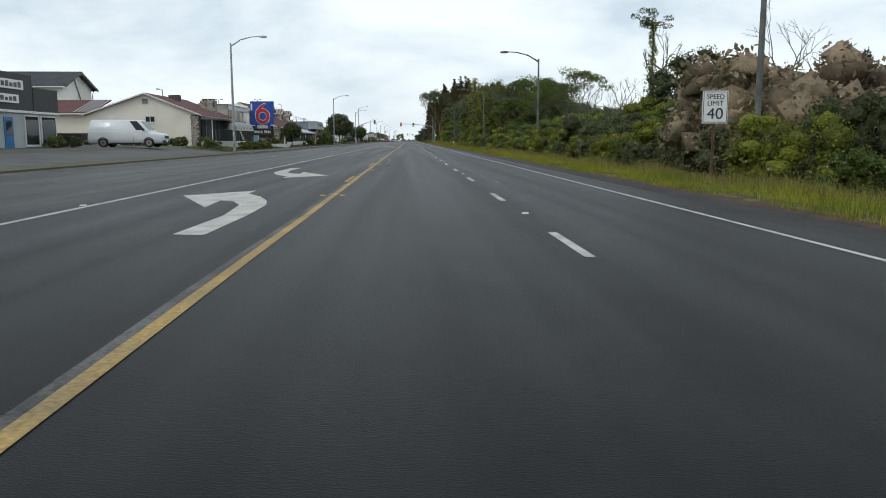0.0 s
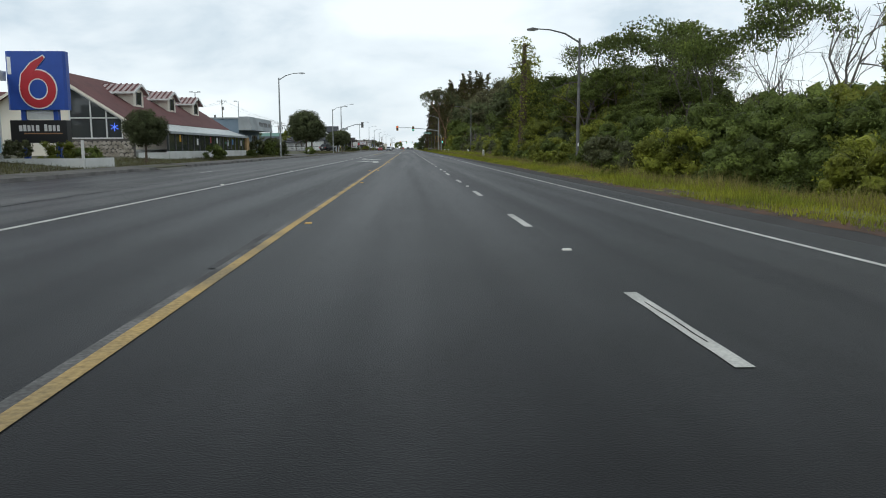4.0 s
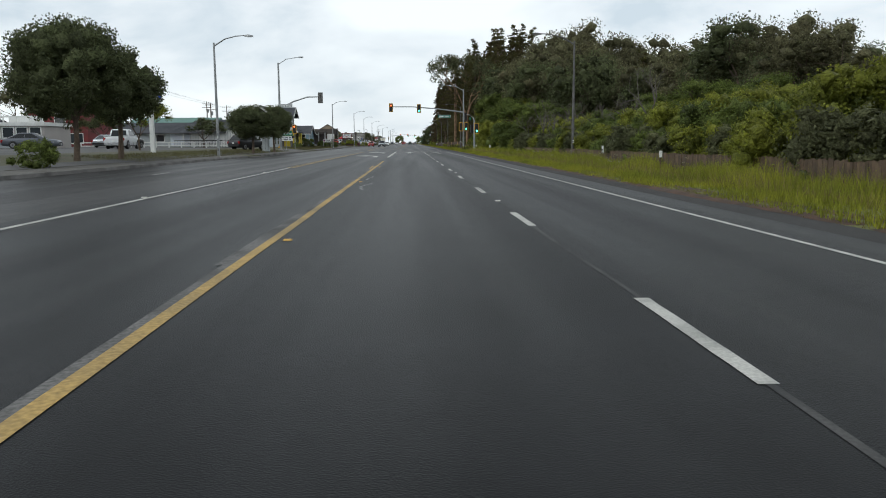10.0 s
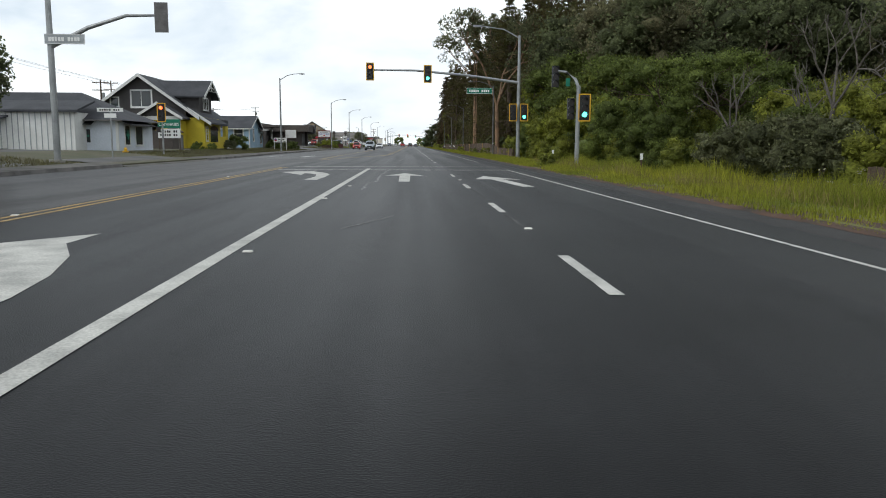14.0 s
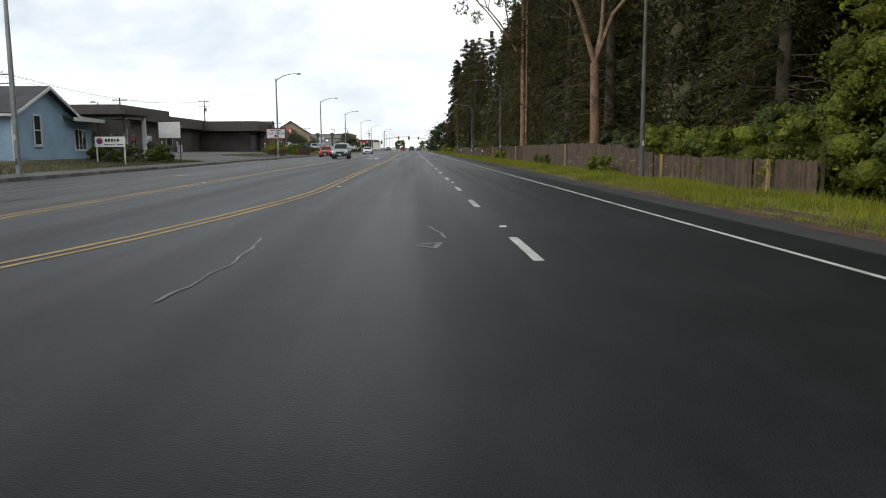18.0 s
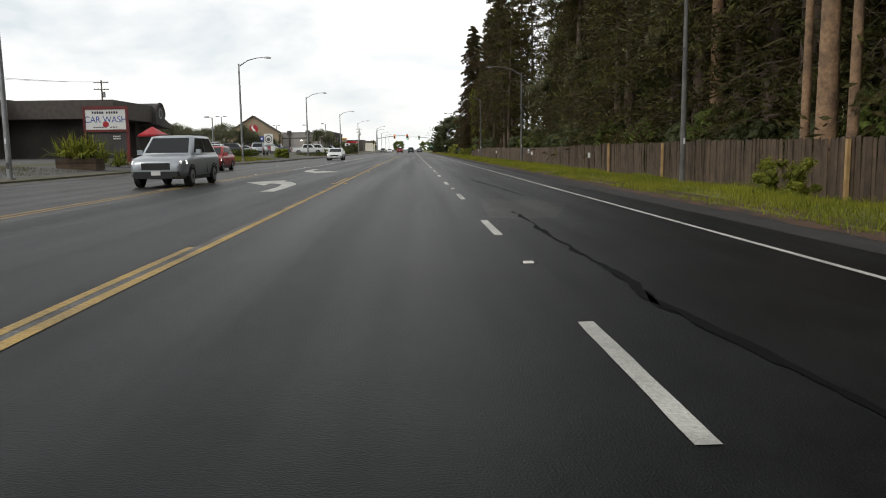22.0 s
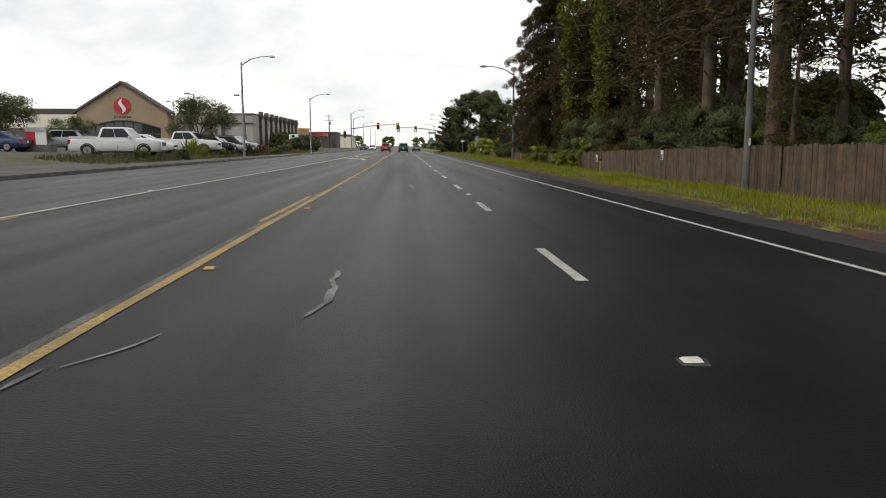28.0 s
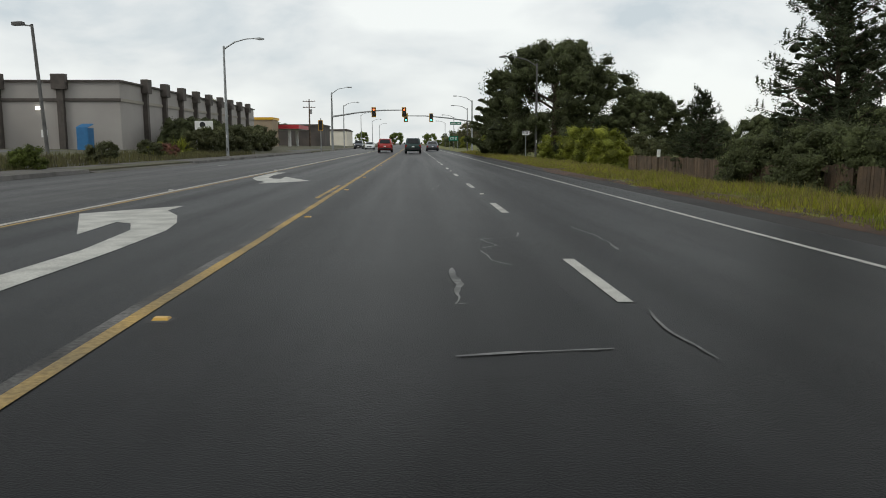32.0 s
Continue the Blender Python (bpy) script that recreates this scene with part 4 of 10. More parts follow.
def broadleaf(seed, h, leaf, label, trunk_h, leaf_size=0.22, per=90, depth=3, r=0.22, bark=None, clump=0.9, spread=0.55, lean=0.05, body=0.6, deep=0.7):
    def make():
        rng = np.random.default_rng(seed)
        ob = thing("tree", label, "tree")
        m, tips = Mesh(), []
        top = Vector((rng.normal() * lean * h, rng.normal() * lean * h, trunk_h))
        m.tube([(0, 0, -0.4), top * 0.5 + Vector((0.08, 0.05, 0)), top], [r * 1.25, r, r * 0.85], 9)
        left = (h - trunk_h)
        for i in range(4):
            a = i * 1.7 + rng.random()
            d = Vector((math.cos(a) * 0.7, math.sin(a) * 0.7, 0.8)).normalized()
            grow(m, tips, rng, top, d, left * 0.36, r * 0.6, depth - 1, spread)
        part("branching", m, bark or BARK, ob, smooth=True, kind="stuff")
        part("trunk", Mesh().tube([(0, 0, -0.4), top * 0.5 + Vector((0.08, 0.05, 0)), top], [r * 1.27, r * 1.02, r * 0.87], 9), bark or BARK, ob, smooth=True)
        clumps = [((t.x, t.y, min(t.z, h)), (clump * (0.7 + 0.6 * rng.random()),) * 2 + (clump * deep,)) for t in tips]
        v, f = cloud(rng, clumps, per, leaf_size)
        part("crown", mesh_np("crown", v, f, leaf), leaf, ob, kind="stuff")
        v, f = bodies(rng, clumps, body)
        part("inner_crown", mesh_np("inner_crown", v, f, leaf), leaf, ob, kind="stuff")
        return ob
    return make


def dome_tree(seed, w, h, leaf, label):
    """A broad round-headed evergreen, leafy almost to the ground, with flat sprays standing out on one side."""
    def make():
        rng = np.random.default_rng(seed)
        ob = thing("tree", label, "tree")
        m = Mesh().tube([(0, 0, -0.4), (0.2, 0.1, h * 0.3), (0.1, 0.3, h * 0.7)], [0.5, 0.42, 0.2], 9)
        cl = []
        for i in range(330):
            a, z = rng.random() * 6.283, rng.random()
            lump = 1 + 0.16 * math.sin(3 * a + 2) * math.sin(4 * z) + 0.12 * rng.normal()
            q = math.sqrt(max(0.02, 1 - (z * 0.98) ** 2.6)) * (0.5 + 0.48 * rng.random() ** 0.6) * lump
            c = (q * w * 0.5 * math.cos(a), q * w * 0.5 * math.sin(a), h * (0.06 + 0.9 * z))
            cl.append((c, (0.75 + 0.4 * rng.random(),) * 2 + (0.8,)))
            if i % 14 == 0:
                m.tube([(0.1, 0.1, h * (0.15 + 0.5 * z)), (c[0] * 0.5, c[1] * 0.5, c[2] - 0.3), c], [0.14, 0.08, 0.03], 5)
        for i in range(26):
            z, a = 0.12 + 0.6 * rng.random(), math.pi + rng.normal() * 0.5
            r0 = w * 0.5 * (1.02 - 0.55 * z)
            for k in range(4):
                r = r0 + 0.45 * k
                cl.append(((r * math.cos(a), r * math.sin(a), h * z + 0.16 * k), (0.5 - 0.07 * k, 0.5 - 0.07 * k, 0.13)))
            m.tube([(r0 * 0.6 * math.cos(a), r0 * 0.6 * math.sin(a), h * z - 0.3), (r0 * math.cos(a), r0 * math.sin(a), h * z), ((r0 + 1.5) * math.cos(a), (r0 + 1.5) * math.sin(a), h * z + 0.5)], [0.06, 0.04, 0.015], 4)
        part("branchwork", m, BARK, ob, smooth=True, kind="stuff")
        v, f = cloud(rng, cl, 150, 0.12)
        part("crown", mesh_np("crown", v, f, leaf), leaf, ob, kind="stuff")
        v, f = bodies(rng, cl[:330], 0.75)
        part("inner_crown", mesh_np("inner_crown", v, f, leaf), leaf, ob, kind="stuff")
        return ob
    return make


def bare_tree(seed, h, label, bark=DEADWOOD, r=0.13, depth=4, tuft=None):
    def make():
        rng = np.random.default_rng(seed)
        ob = thing("bare_tree", label, "tree")
        m, tips = Mesh(), []
        top = Vector((rng.normal() * 0.3, rng.normal() * 0.3, h * 0.42))
        m.tube([(0, 0, -0.3), top * 0.5, top], [r * 1.2, r, r * 0.8], 7)
        for i in range(3):
            a = i * 2.1 + rng.random()
            grow(m, tips, rng, top, Vector((math.cos(a) * 0.45, math.sin(a) * 0.45, 1)).normalized(), h * 0.2, r * 0.6, depth - 1, 0.5, 0.2)
        part("branching", m, bark, ob, kind="stuff")
        part("trunk", Mesh().tube([(0, 0, -0.3), top * 0.5, top], [r * 1.22, r * 1.02, r * 0.82], 7), bark, ob)
        if tuft:
            keep = [t for t in tips if t.z > h * 0.72]
            v, f = cloud(rng, [((t.x, t.y, t.z), (0.9, 0.9, 0.5)) for t in keep], 2400 // len(keep), 0.16)
            part("tuft", mesh_np("tuft", v, f, tuft), tuft, ob, kind="stuff")
        return ob
    return make


def conifer(seed, h, w, label, bare=0.25, per=13, droop=0.25, gap=0.42, r=0.3, leaf=NEEDLE, dead=0.0, size=0.13, body=0.0, bark=None, feather=False):
    """A conifer: straight trunk, many uneven boughs with needle sprays."""
    def make():
        rng = np.random.default_rng(seed)
        ob = thing("conifer", label, "tree")
        m, cl = Mesh(), []
        bend = rng.normal(size=2) * 0.02 * h
        spine = [(bend[0] * t * t, bend[1] * t * t, -0.4 + (h + 0.4) * t) for t in (0, 0.25, 0.5, 0.75, 1)]
        z = h * bare
        while z < h * 0.985:
            t = (z - h * bare) / (h * (1 - bare))
            full = w * 0.5 * (1 - t) ** 0.7 * min(1, 0.6 + 2.0 * t) + 0.25
            for i in range(4):
                a = rng.random() * 6.283
                le = full * (0.45 + 0.75 * rng.random()) * (1.0 + 0.25 * math.sin(a * 2 + z * 0.4))
                zz = z + rng.normal() * gap
                base = Vector((bend[0] * (zz / h) ** 2, bend[1] * (zz / h) ** 2, zz))
                e = base + Vector((math.cos(a) * le, math.sin(a) * le, -droop * le * (0.3 + 1.2 * rng.random()) + 0.3))
                m.tube([base, base.lerp(e, 0.55) + Vector((0, 0, 0.1 * le)), e], [0.045, 0.03, 0.01], 3)
                if rng.random() < dead:
                    continue
                for s in (0.25, 0.35, 0.45, 0.55, 0.65, 0.75, 0.85, 0.93, 1.0) if feather else (0.4, 0.62, 0.82, 1.0):
                    q = base.lerp(e, s) + Vector((0, 0, 0.1 * le * (1 - s)))
                    k = 0.09 * le * (1.5 - s) + 0.17 if feather else 0.17 * le + 0.22
                    if feather and droop < 0 and s > 0.9:
                        cl.append(((q.x, q.y, q.z + 0.2), (0.06, 0.06, 0.3)))
                    cl.append(((q.x + rng.normal() * k * 0.4, q.y + rng.normal() * k * 0.4, q.z - 0.1 * rng.random()), (k, k, 0.6 * k if feather else 0.18 + 0.09 * le)))
            z += gap * (0.6 + 0.8 * rng.random())
        part("trunk", Mesh().tube(spine, [r * 1.3, r, r * 0.72, r * 0.42, 0.03], 9), bark or BARK, ob, smooth=True)
        part("bough_work", m, BARK, ob, kind="stuff")
        v, f = cloud(rng, cl, per, size, 0.35, 3.2, 0.35)
        part("needles", mesh_np("needles", v, f, leaf), leaf, ob, kind="stuff")
        if body:
            v, f = bodies(rng, cl[::2], body)
            part("inner_needles", mesh_np("inner_needles", v, f, leaf), leaf, ob, kind="stuff")
        return ob
    return make


def gum_tree(seed, h, label):
    def make():
        rng = np.random.default_rng(seed)
        ob = thing("eucalyptus", label, "tree")
        m, tips = Mesh(), []
        fork = Vector((rng.normal() * 0.4, rng.normal() * 0.4, h * 0.36))
        m.tube([(0, 0, -0.4), fork * 0.5, fork], [0.42, 0.33, 0.28], 9)
        for i in range(3):
            a = i * 2.2 + rng.random()
            grow(m, tips, rng, fork, Vector((math.cos(a) * 0.5, math.sin(a) * 0.5, 1)).normalized(), h * 0.27, 0.19, 3, 0.5, 0.15)
        part("upper_branching", m, EUCBARK, ob, smooth=True, kind="stuff")
        part("trunk", Mesh().tube([(0, 0, -0.4), fork * 0.5, fork], [0.43, 0.34, 0.29], 9), EUCBARK, ob, smooth=True)
        cl = [((t.x, t.y, t.z - 0.3), (1.1, 1.1, 0.9)) for t in tips] + [((t.x * 0.8, t.y * 0.8, t.z - 1.6), (0.8, 0.8, 0.9)) for t in tips[::2]]
        v, f = cloud(rng, cl, 70, 0.2, 0.0, 2.4)
        part("crown", mesh_np("crown", v, f, LEAF_O), LEAF_O, ob, kind="stuff")
        return ob
    return make


def ivy_trunk(seed, h, r, label, leaf=LEAF_Y, tuft=None):
    """A tall trunk wrapped in ivy."""
    def make():
        rng = np.random.default_rng(seed)
        ob = thing("ivy_clad_tree", label, "tree")
        m = Mesh()
        m.tube([(0, 0, -0.4), (0.1, 0, h * 0.5), (0.2, 0.1, h)], [r * 0.5, r * 0.4, r * 0.2], 8)
        for i in range(16):
            z, a = h * (0.3 + 0.68 * rng.random()), rng.random() * 6.283
            le = 1.2 + 1.5 * rng.random()
            m.tube([(0.1, 0, z), (math.cos(a) * le, math.sin(a) * le, z + 0.2 - 0.3 * rng.random())], [0.05, 0.015], 4)
        part("trunk", m, BARK, ob, kind="stuff")
        cl = [((0.2 * t + rng.normal() * r * 0.5, rng.normal() * r * 0.5, h * t), (r * 1.25, r * 1.25, 0.6)) for t in np.linspace(0.02, 1, int(h * 2.2))]
        v, f = cloud(rng, cl, 120, 0.15)
        part("ivy", mesh_np("ivy", v, f, leaf), leaf, ob, kind="stuff")
        if tuft:
            cl = [((0.2 + rng.normal() * 1.3, rng.normal() * 1.3, h + 0.7 + rng.normal() * 0.7), (0.85, 0.85, 0.45)) for i in range(16)]
            v, f = cloud(rng, cl, 130, 0.15)
            part("tuft", mesh_np("tuft", v, f, tuft), tuft, ob, "dark tuft of living foliage", kind="stuff")
        return ob
    return make


R = np.random.default_rng(42)


def pick(a, b):
    return a + (b - a) * R.random()


KINDS = {
    "low": [shrub(11, 3.0, 2.2, LEAF, "dense green roadside shrub", size=0.085, per=105), shrub(12, 3.4, 2.6, LEAF_Y, "yellow-green leafy roadside shrub", size=0.085, per=110),
            shrub(13, 2.8, 2.4, LEAF_O, "dull olive roadside shrub", size=0.08, per=105)],
    "mid": [shrub(21, 5.0, 4.6, LEAF, "tall dense green shrub", size=0.105, per=125, lumps=52), shrub(22, 4.6, 5.2, LEAF_Y, "tall bright green willow scrub", size=0.11, per=125, lumps=52),
            shrub(23, 5.4, 4.4, LEAF_D, "dark evergreen roadside scrub", size=0.105, per=125, lumps=52)],
    "tree": [broadleaf(31, 9.0, LEAF, "leafy green tree in the roadside wood", 2.6, 0.12, 125, 4, 0.2, clump=0.95),
             broadleaf(32, 9.5, LEAF_D, "dark leafy tree in the roadside wood", 2.4, 0.12, 130, 4, 0.22, clump=1.05),
             broadleaf(33, 8.0, LEAF_Y, "young yellow-green tree in the scrub", 2.0, 0.115, 115, 4, 0.14, clump=0.85)],
    "pine": [broadleaf(41, 18.0, HAZY_PINE, "dark round-headed pine in the wood", 5.0, 0.2, 140, 4, 0.32, clump=1.8, spread=0.6, body=0.5, deep=0.9),
             conifer(42, 20, 8.0, "tall dark spruce in the wood", 0.06, 10, 0.3, 0.6, size=0.2),
             broadleaf(43, 16.0, LEAF_D, "broad dark cypress in the wood", 3.5, 0.2, 140, 4, 0.34, clump=1.8, spread=0.75, body=0.5, deep=0.9)],
    "tall": [conifer(51, 25, 9.5, "very tall dark conifer in a dense row", 0.05, 13, 0.34, 0.55, 0.4), conifer(52, 27, 8.5, "very tall redwood in a dense row", 0.07, 13, 0.4, 0.55, 0.45),
             conifer(53, 23, 10.0, "tall dark conifer with drooping boughs", 0.04, 13, 0.45, 0.55, 0.38)],
    "redwood": [conifer(54, 27, 7.0, "very tall redwood with a bare lower trunk", 0.22, 18, 0.25, 0.55, 0.25, dead=0.3, size=0.12, leaf=RUSTPINE), conifer(55, 25, 7.5, "tall redwood trunk with sparse dead boughs", 0.18, 18, 0.3, 0.55, 0.22, dead=0.35, size=0.12)],
    "rusty": [shrub(24, 4.2, 3.9, RUSTPINE, "dense rusty-green bush beside the fence", size=0.1, per=150, lumps=52), shrub(25, 4.4, 3.6, LEAF_D, "dense dark green bush beside the fence", size=0.1, per=150, lumps=52)],
    "trunk": [conifer(59, 26, 6.0, "thick dark redwood trunk, bare low down", 0.3, 14, 0.3, 0.7, 0.34, dead=0.35, size=0.12)],
    "wide": [conifer(57, 24, 12.5, "broad redwood with drooping reddish boughs", 0.1, 120, 0.36, 0.24, 0.3, dead=0.03, size=0.065, body=0.28, leaf=RUSTPINE, feather=True)],
    "young": [conifer(56, 10, 7.0, "bushy young pine with upswept tips", 0.03, 30, -0.45, 0.22, 0.14, size=0.04, body=0.6, leaf=BLUEPINE, feather=True)],
    "bare": [bare_tree(61, 7.5, "leafless grey roadside tree"), bare_tree(62, 9.0, "leafless pale roadside alder"), bare_tree(63, 6.5, "dead twiggy grey tree")],
    "thin": [bare_tree(66, 12.0, "slender alder just coming into leaf", DEADWOOD, 0.065, 5, LEAF), bare_tree(67, 11.0, "slender bare alder behind the scrub", DEADWOOD, 0.06, 5)],
    "gum": [gum_tree(71, 24, "tall eucalyptus with a pale orange trunk"), gum_tree(72, 21, "eucalyptus with peeling tan bark")],
}


def put(kind, x, y, size=1.0, tall=None, which=None):
    i = int(R.integers(len(KINDS[kind]))) if which is None else which
    return plant((kind, i), KINDS[kind][i], (x, y, land(x, y) - 0.1), pick(0, 360), size, tall)


THICKET = []


def bank(kind, x, y, size, which=None):
    """Notes a shrub of the joined thicket that fills the back rows."""
    i = int(R.integers(len(KINDS[kind]))) if which is None else which
    THICKET.append((kind, i, x, y, size, R.random() * 6.283))


def build_thicket():
    heaps, bulk = {}, {}
    for kind, i, x, y, size, a in THICKET:
        proto = SPECIES.get((kind, i)) or put(kind, 15.0, 60.0 + 7 * i, 0.8, None, i)
        for o in proto.children:
            if o.name.split(".")[0] not in ("foliage", "inner_growth"):
                continue
            me = o.data
            v = np.empty(len(me.vertices) * 3, np.float32)
            me.vertices.foreach_get("co", v)
            v = v.reshape(-1, 3) * size
            w = np.stack([v[:, 0] * math.cos(a) - v[:, 1] * math.sin(a) + x, v[:, 0] * math.sin(a) + v[:, 1] * math.cos(a) + y, v[:, 2] + land(x, y) - 0.1], 1)
            if o.name.startswith("inner"):
                bulk.setdefault(me.materials[0].name, []).append(w)
                continue
            w = w.reshape(-1, 4, 3)[::2].reshape(-1, 3)
            heaps.setdefault(me.materials[0].name, []).append(w)
    for name, parts in heaps.items():
        v = np.concatenate(parts)
        mat = MATS[name]
        solid("scrub_thicket", mesh_np("scrub_thicket", v, np.arange(len(v)).reshape(-1, 4), mat), mat, "dense green scrub filling the bank behind the verge", "scrub", "stuff")
        v = np.concatenate(bulk[name])
        f = (np.arange(len(v) // 12)[:, None, None] * 12 + ICO_F[None]).reshape(-1, 3)
        solid("scrub_growth", mesh_np("scrub_growth", v, f, mat), mat, "dense green growth inside the bank of scrub", "scrub", "stuff")


def build_wood():
    # scrub beside the first stretch
    plant("blossom", shrub(5, 7.0, 4.8, BLOSSOM, "wide shrub covered with dried tan blossom", size=0.16, per=110, lumps=56), (13.5, 18.5, -0.4))
    plant("blossom", None, (16.5, 23.0, -0.4), 130, 0.95)
    plant("blossom", None, (18.6, 14.0, -0.4), 70, 1.0)
    for y in np.arange(2, 128, 3.4):
        put("low", 10.8 + pick(-0.5, 0.7), y, pick(0.5, 0.9))
        put("mid", 13.8 + pick(-1, 1.4), y + 1, pick(0.55, 0.78))
    for y in np.arange(4, 128, 4.2):
        bank("mid", 18.5 + pick(-1.5, 2), y, pick(0.75, 1.0))
        bank("mid", 25 + pick(-2, 3), y, pick(0.9, 1.2))
    for y in np.arange(8, 100, 9.0):
        put("tree", 25 + pick(-2, 5), y, pick(0.42, 0.52))
    for y in np.arange(40, 130, 10.0):
        put("pine", 46 + pick(-6, 14), y + 12, pick(0.22, 0.28), None, 0 if R.random() < 0.5 else 2)
        put("bare", 17 + pick(-1, 5), y, pick(0.6, 0.8))
        put("bare", 24 + pick(-2, 5), y + 4, pick(0.95, 1.2))
        put("bare", 27 + pick(-2, 5), y + 8, pick(0.95, 1.25))
    put("young", 32.5, 45, 0.75)
    put("tree", 21.5, 45.5, 0.9, None, 1)
    put("tree", 24.5, 47.0, 0.8, None, 1)
    plant("snag", bare_tree(64, 18, "tall leafless dead tree with a forked top", BARK, 0.4, 4), (35.4, 99.6, -0.4), 0, 0.62, 1.0)
    put("pine", 44.5, 112, 0.48, None, 0)
    put("pine", 52.0, 118, 0.5, None, 2)
    plant("ivy_a", ivy_trunk(81, 19.5, 0.42, "tall ivy-wrapped trunk with one dark tuft on top", LEAF_Y, LEAF_D), (38.4, 113.8, -0.4))
    plant("snag2", bare_tree(65, 12.5, "tall leafless dead tree in the wood"), (29.4, 50, -0.4))
    plant("snag2", None, (60.0, 108, -0.4), 50, 1.0)
    # slender alders over low scrub, then tall ivy-hung trees
    for y in np.arange(98, 140, 1.5):
        put("thin", 20.0 + pick(-2, 6), y, pick(0.7, 1.0), None, 0 if R.random() < (0.55 if y < 124 else 0.15) else 1)
    for x, y in ((19, 106), (21, 111), (22.5, 116), (20, 121), (24, 124), (21.5, 128), (20.5, 133), (23, 137), (20, 141), (22.5, 146)):
        put("tree", x, y, pick(0.68, 0.85), None, 0)
    for x, y, q in ((17.5, 119, 0.95), (19.5, 123, 1.05), (16.8, 126.5, 1.0), (20.5, 129, 1.1), (18.0, 133, 1.05), (23.5, 126, 1.1), (24.5, 133, 1.15), (21.0, 138, 1.1), (17.5, 137.5, 1.0)):
        put("tree", x, y, q, None, 0 if R.random() < 0.65 else 2)
    for y in np.arange(141.5, 153, 2.6):
        put("tree", 14.6 + pick(-0.6, 1.6), y, pick(0.9, 1.12) * (0.6 if y > 149 else 1.0), None, 1 if R.random() < 0.25 else 0)
        bank("mid", 18.5 + pick(-1, 3), y, pick(1.2, 1.6))
    for y in np.arange(127, 154, 2.9):
        put("mid", 12.9 + pick(-0.4, 0.8), y, pick(0.7, 1.0), None, 1 if R.random() < 0.45 else 0)
    plant("ivy_b", ivy_trunk(82, 12, 0.95, "tall tree hung with yellow-green ivy"), (11.5, 131.6, -0.4))
    plant("ivy_b", None, (13.6, 141, -0.4), 80, 0.95)
    plant("ivy_b", None, (12.6, 148, -0.4), 200, 0.8)
    for y in (122, 126, 152, 158):
        put("bare", 15 + pick(-1, 3), y, pick(1.1, 1.4))
    # low scrub behind the verge, dark pines well behind it
    for y in np.arange(152, 262, 3.4):
        put("low", 14.2 + pick(-0.6, 0.7), y, pick(0.8, 1.15))
        put("mid", 17.5 + pick(-1.0, 1.6), y, pick(0.62, 0.9), None, 1 if R.random() < 0.5 else 0)
        bank("mid", 23 + pick(-1.5, 3), y, pick(0.85, 1.15), 1 if R.random() < 0.5 else 0)
        bank("mid", 29 + pick(-1.5, 3), y, pick(0.9, 1.2), 0)
    for y in np.arange(152, 300, 5.2):
        kind = 0 if R.random() < 0.55 else 2
        near = float(np.interp(y, [150, 200, 207, 216, 226, 234, 280, 300], [9.0, 9.6, 10.4, 13.8, 14.8, 14.2, 14.6, 16.5]))
        put("pine", 39 + pick(-4, 5), y, near * pick(0.85, 1.03) / (18, 20, 16)[kind], None, kind)
        far = float(np.interp(y, [150, 200, 240, 300], [8.4, 10.4, 14.0, 18.5]))
        put("pine", 54 + pick(-5, 10), y + 2, far * pick(0.85, 1.03) / (18, 20, 16)[kind], None, kind)
    for y in (246, 262, 279, 291, 305):
        put("pine", 44 + pick(-3, 3), y, pick(0.72, 0.82) * float(np.interp(y, [246, 279, 305], [1.0, 1.0, 1.35])), None, 1)
    for y in np.arange(302, 350, 6.0):
        put("pine", 40 + pick(-4, 6), y, pick(1.28, 1.45), None, 0)
    for y in np.arange(206, 290, 8.0):
        put("tree", 27 + pick(-2, 3), y, pick(0.7, 0.9), None, 2 if R.random() < 0.5 else 0)
        put("bare", 20 + pick(-1, 2), y + 3, pick(0.75, 1.0))
    for y in np.arange(224, 250, 4.0):
        put("bare", 15.4 + pick(-0.4, 1.0), y, pick(0.6, 0.85))
    # the wood closes in past the crossing
    for y in np.arange(256, 300, 3.4):
        put("mid", 13.8 + pick(-0.8, 1.0), y, pick(0.75, 1.05), None, 0 if R.random() < 0.4 else 1)
        put("tree", 18.5 + pick(-1.5, 2), y, pick(1.0, 1.3) if y > 272 else pick(0.7, 0.9), None, 0 if R.random() < 0.3 else 2)
    for y in np.arange(300, 322, 3.2):
        put("mid", 14.2 + pick(-0.8, 1.0), y, pick(0.5, 0.7), None, 0 if R.random() < 0.5 else 1)
    for y in np.arange(272, 345, 4.2):
        kind = 0 if R.random() < 0.6 else 2
        put("pine", 25 + pick(-2, 5), y, pick(17.5, 20.5) / (18, 20, 16)[kind] * (0.85 if y < 282 else 1), None, kind)
    for y in np.arange(312, 440, 3.6):
        put("tall", 18.0 + pick(-2.0, 3.2), y, pick(0.82, 1.05))
    for y in np.arange(314, 434, 6.5):
        put("pine", 27 + pick(-3, 4), y, pick(0.95, 1.3) * (0.85 if y < 340 else 1), None, 0 if R.random() < 0.6 or y < 340 else 1)
    for y in np.arange(322, 402, 4.6):
        put("tall", 25.5 + pick(-2, 3), y, pick(0.95, 1.12))
    for y in np.arange(402, 458, 3.0):
        put("tall", 27.5 + pick(-3.5, 4), y, pick(0.9, 1.08))
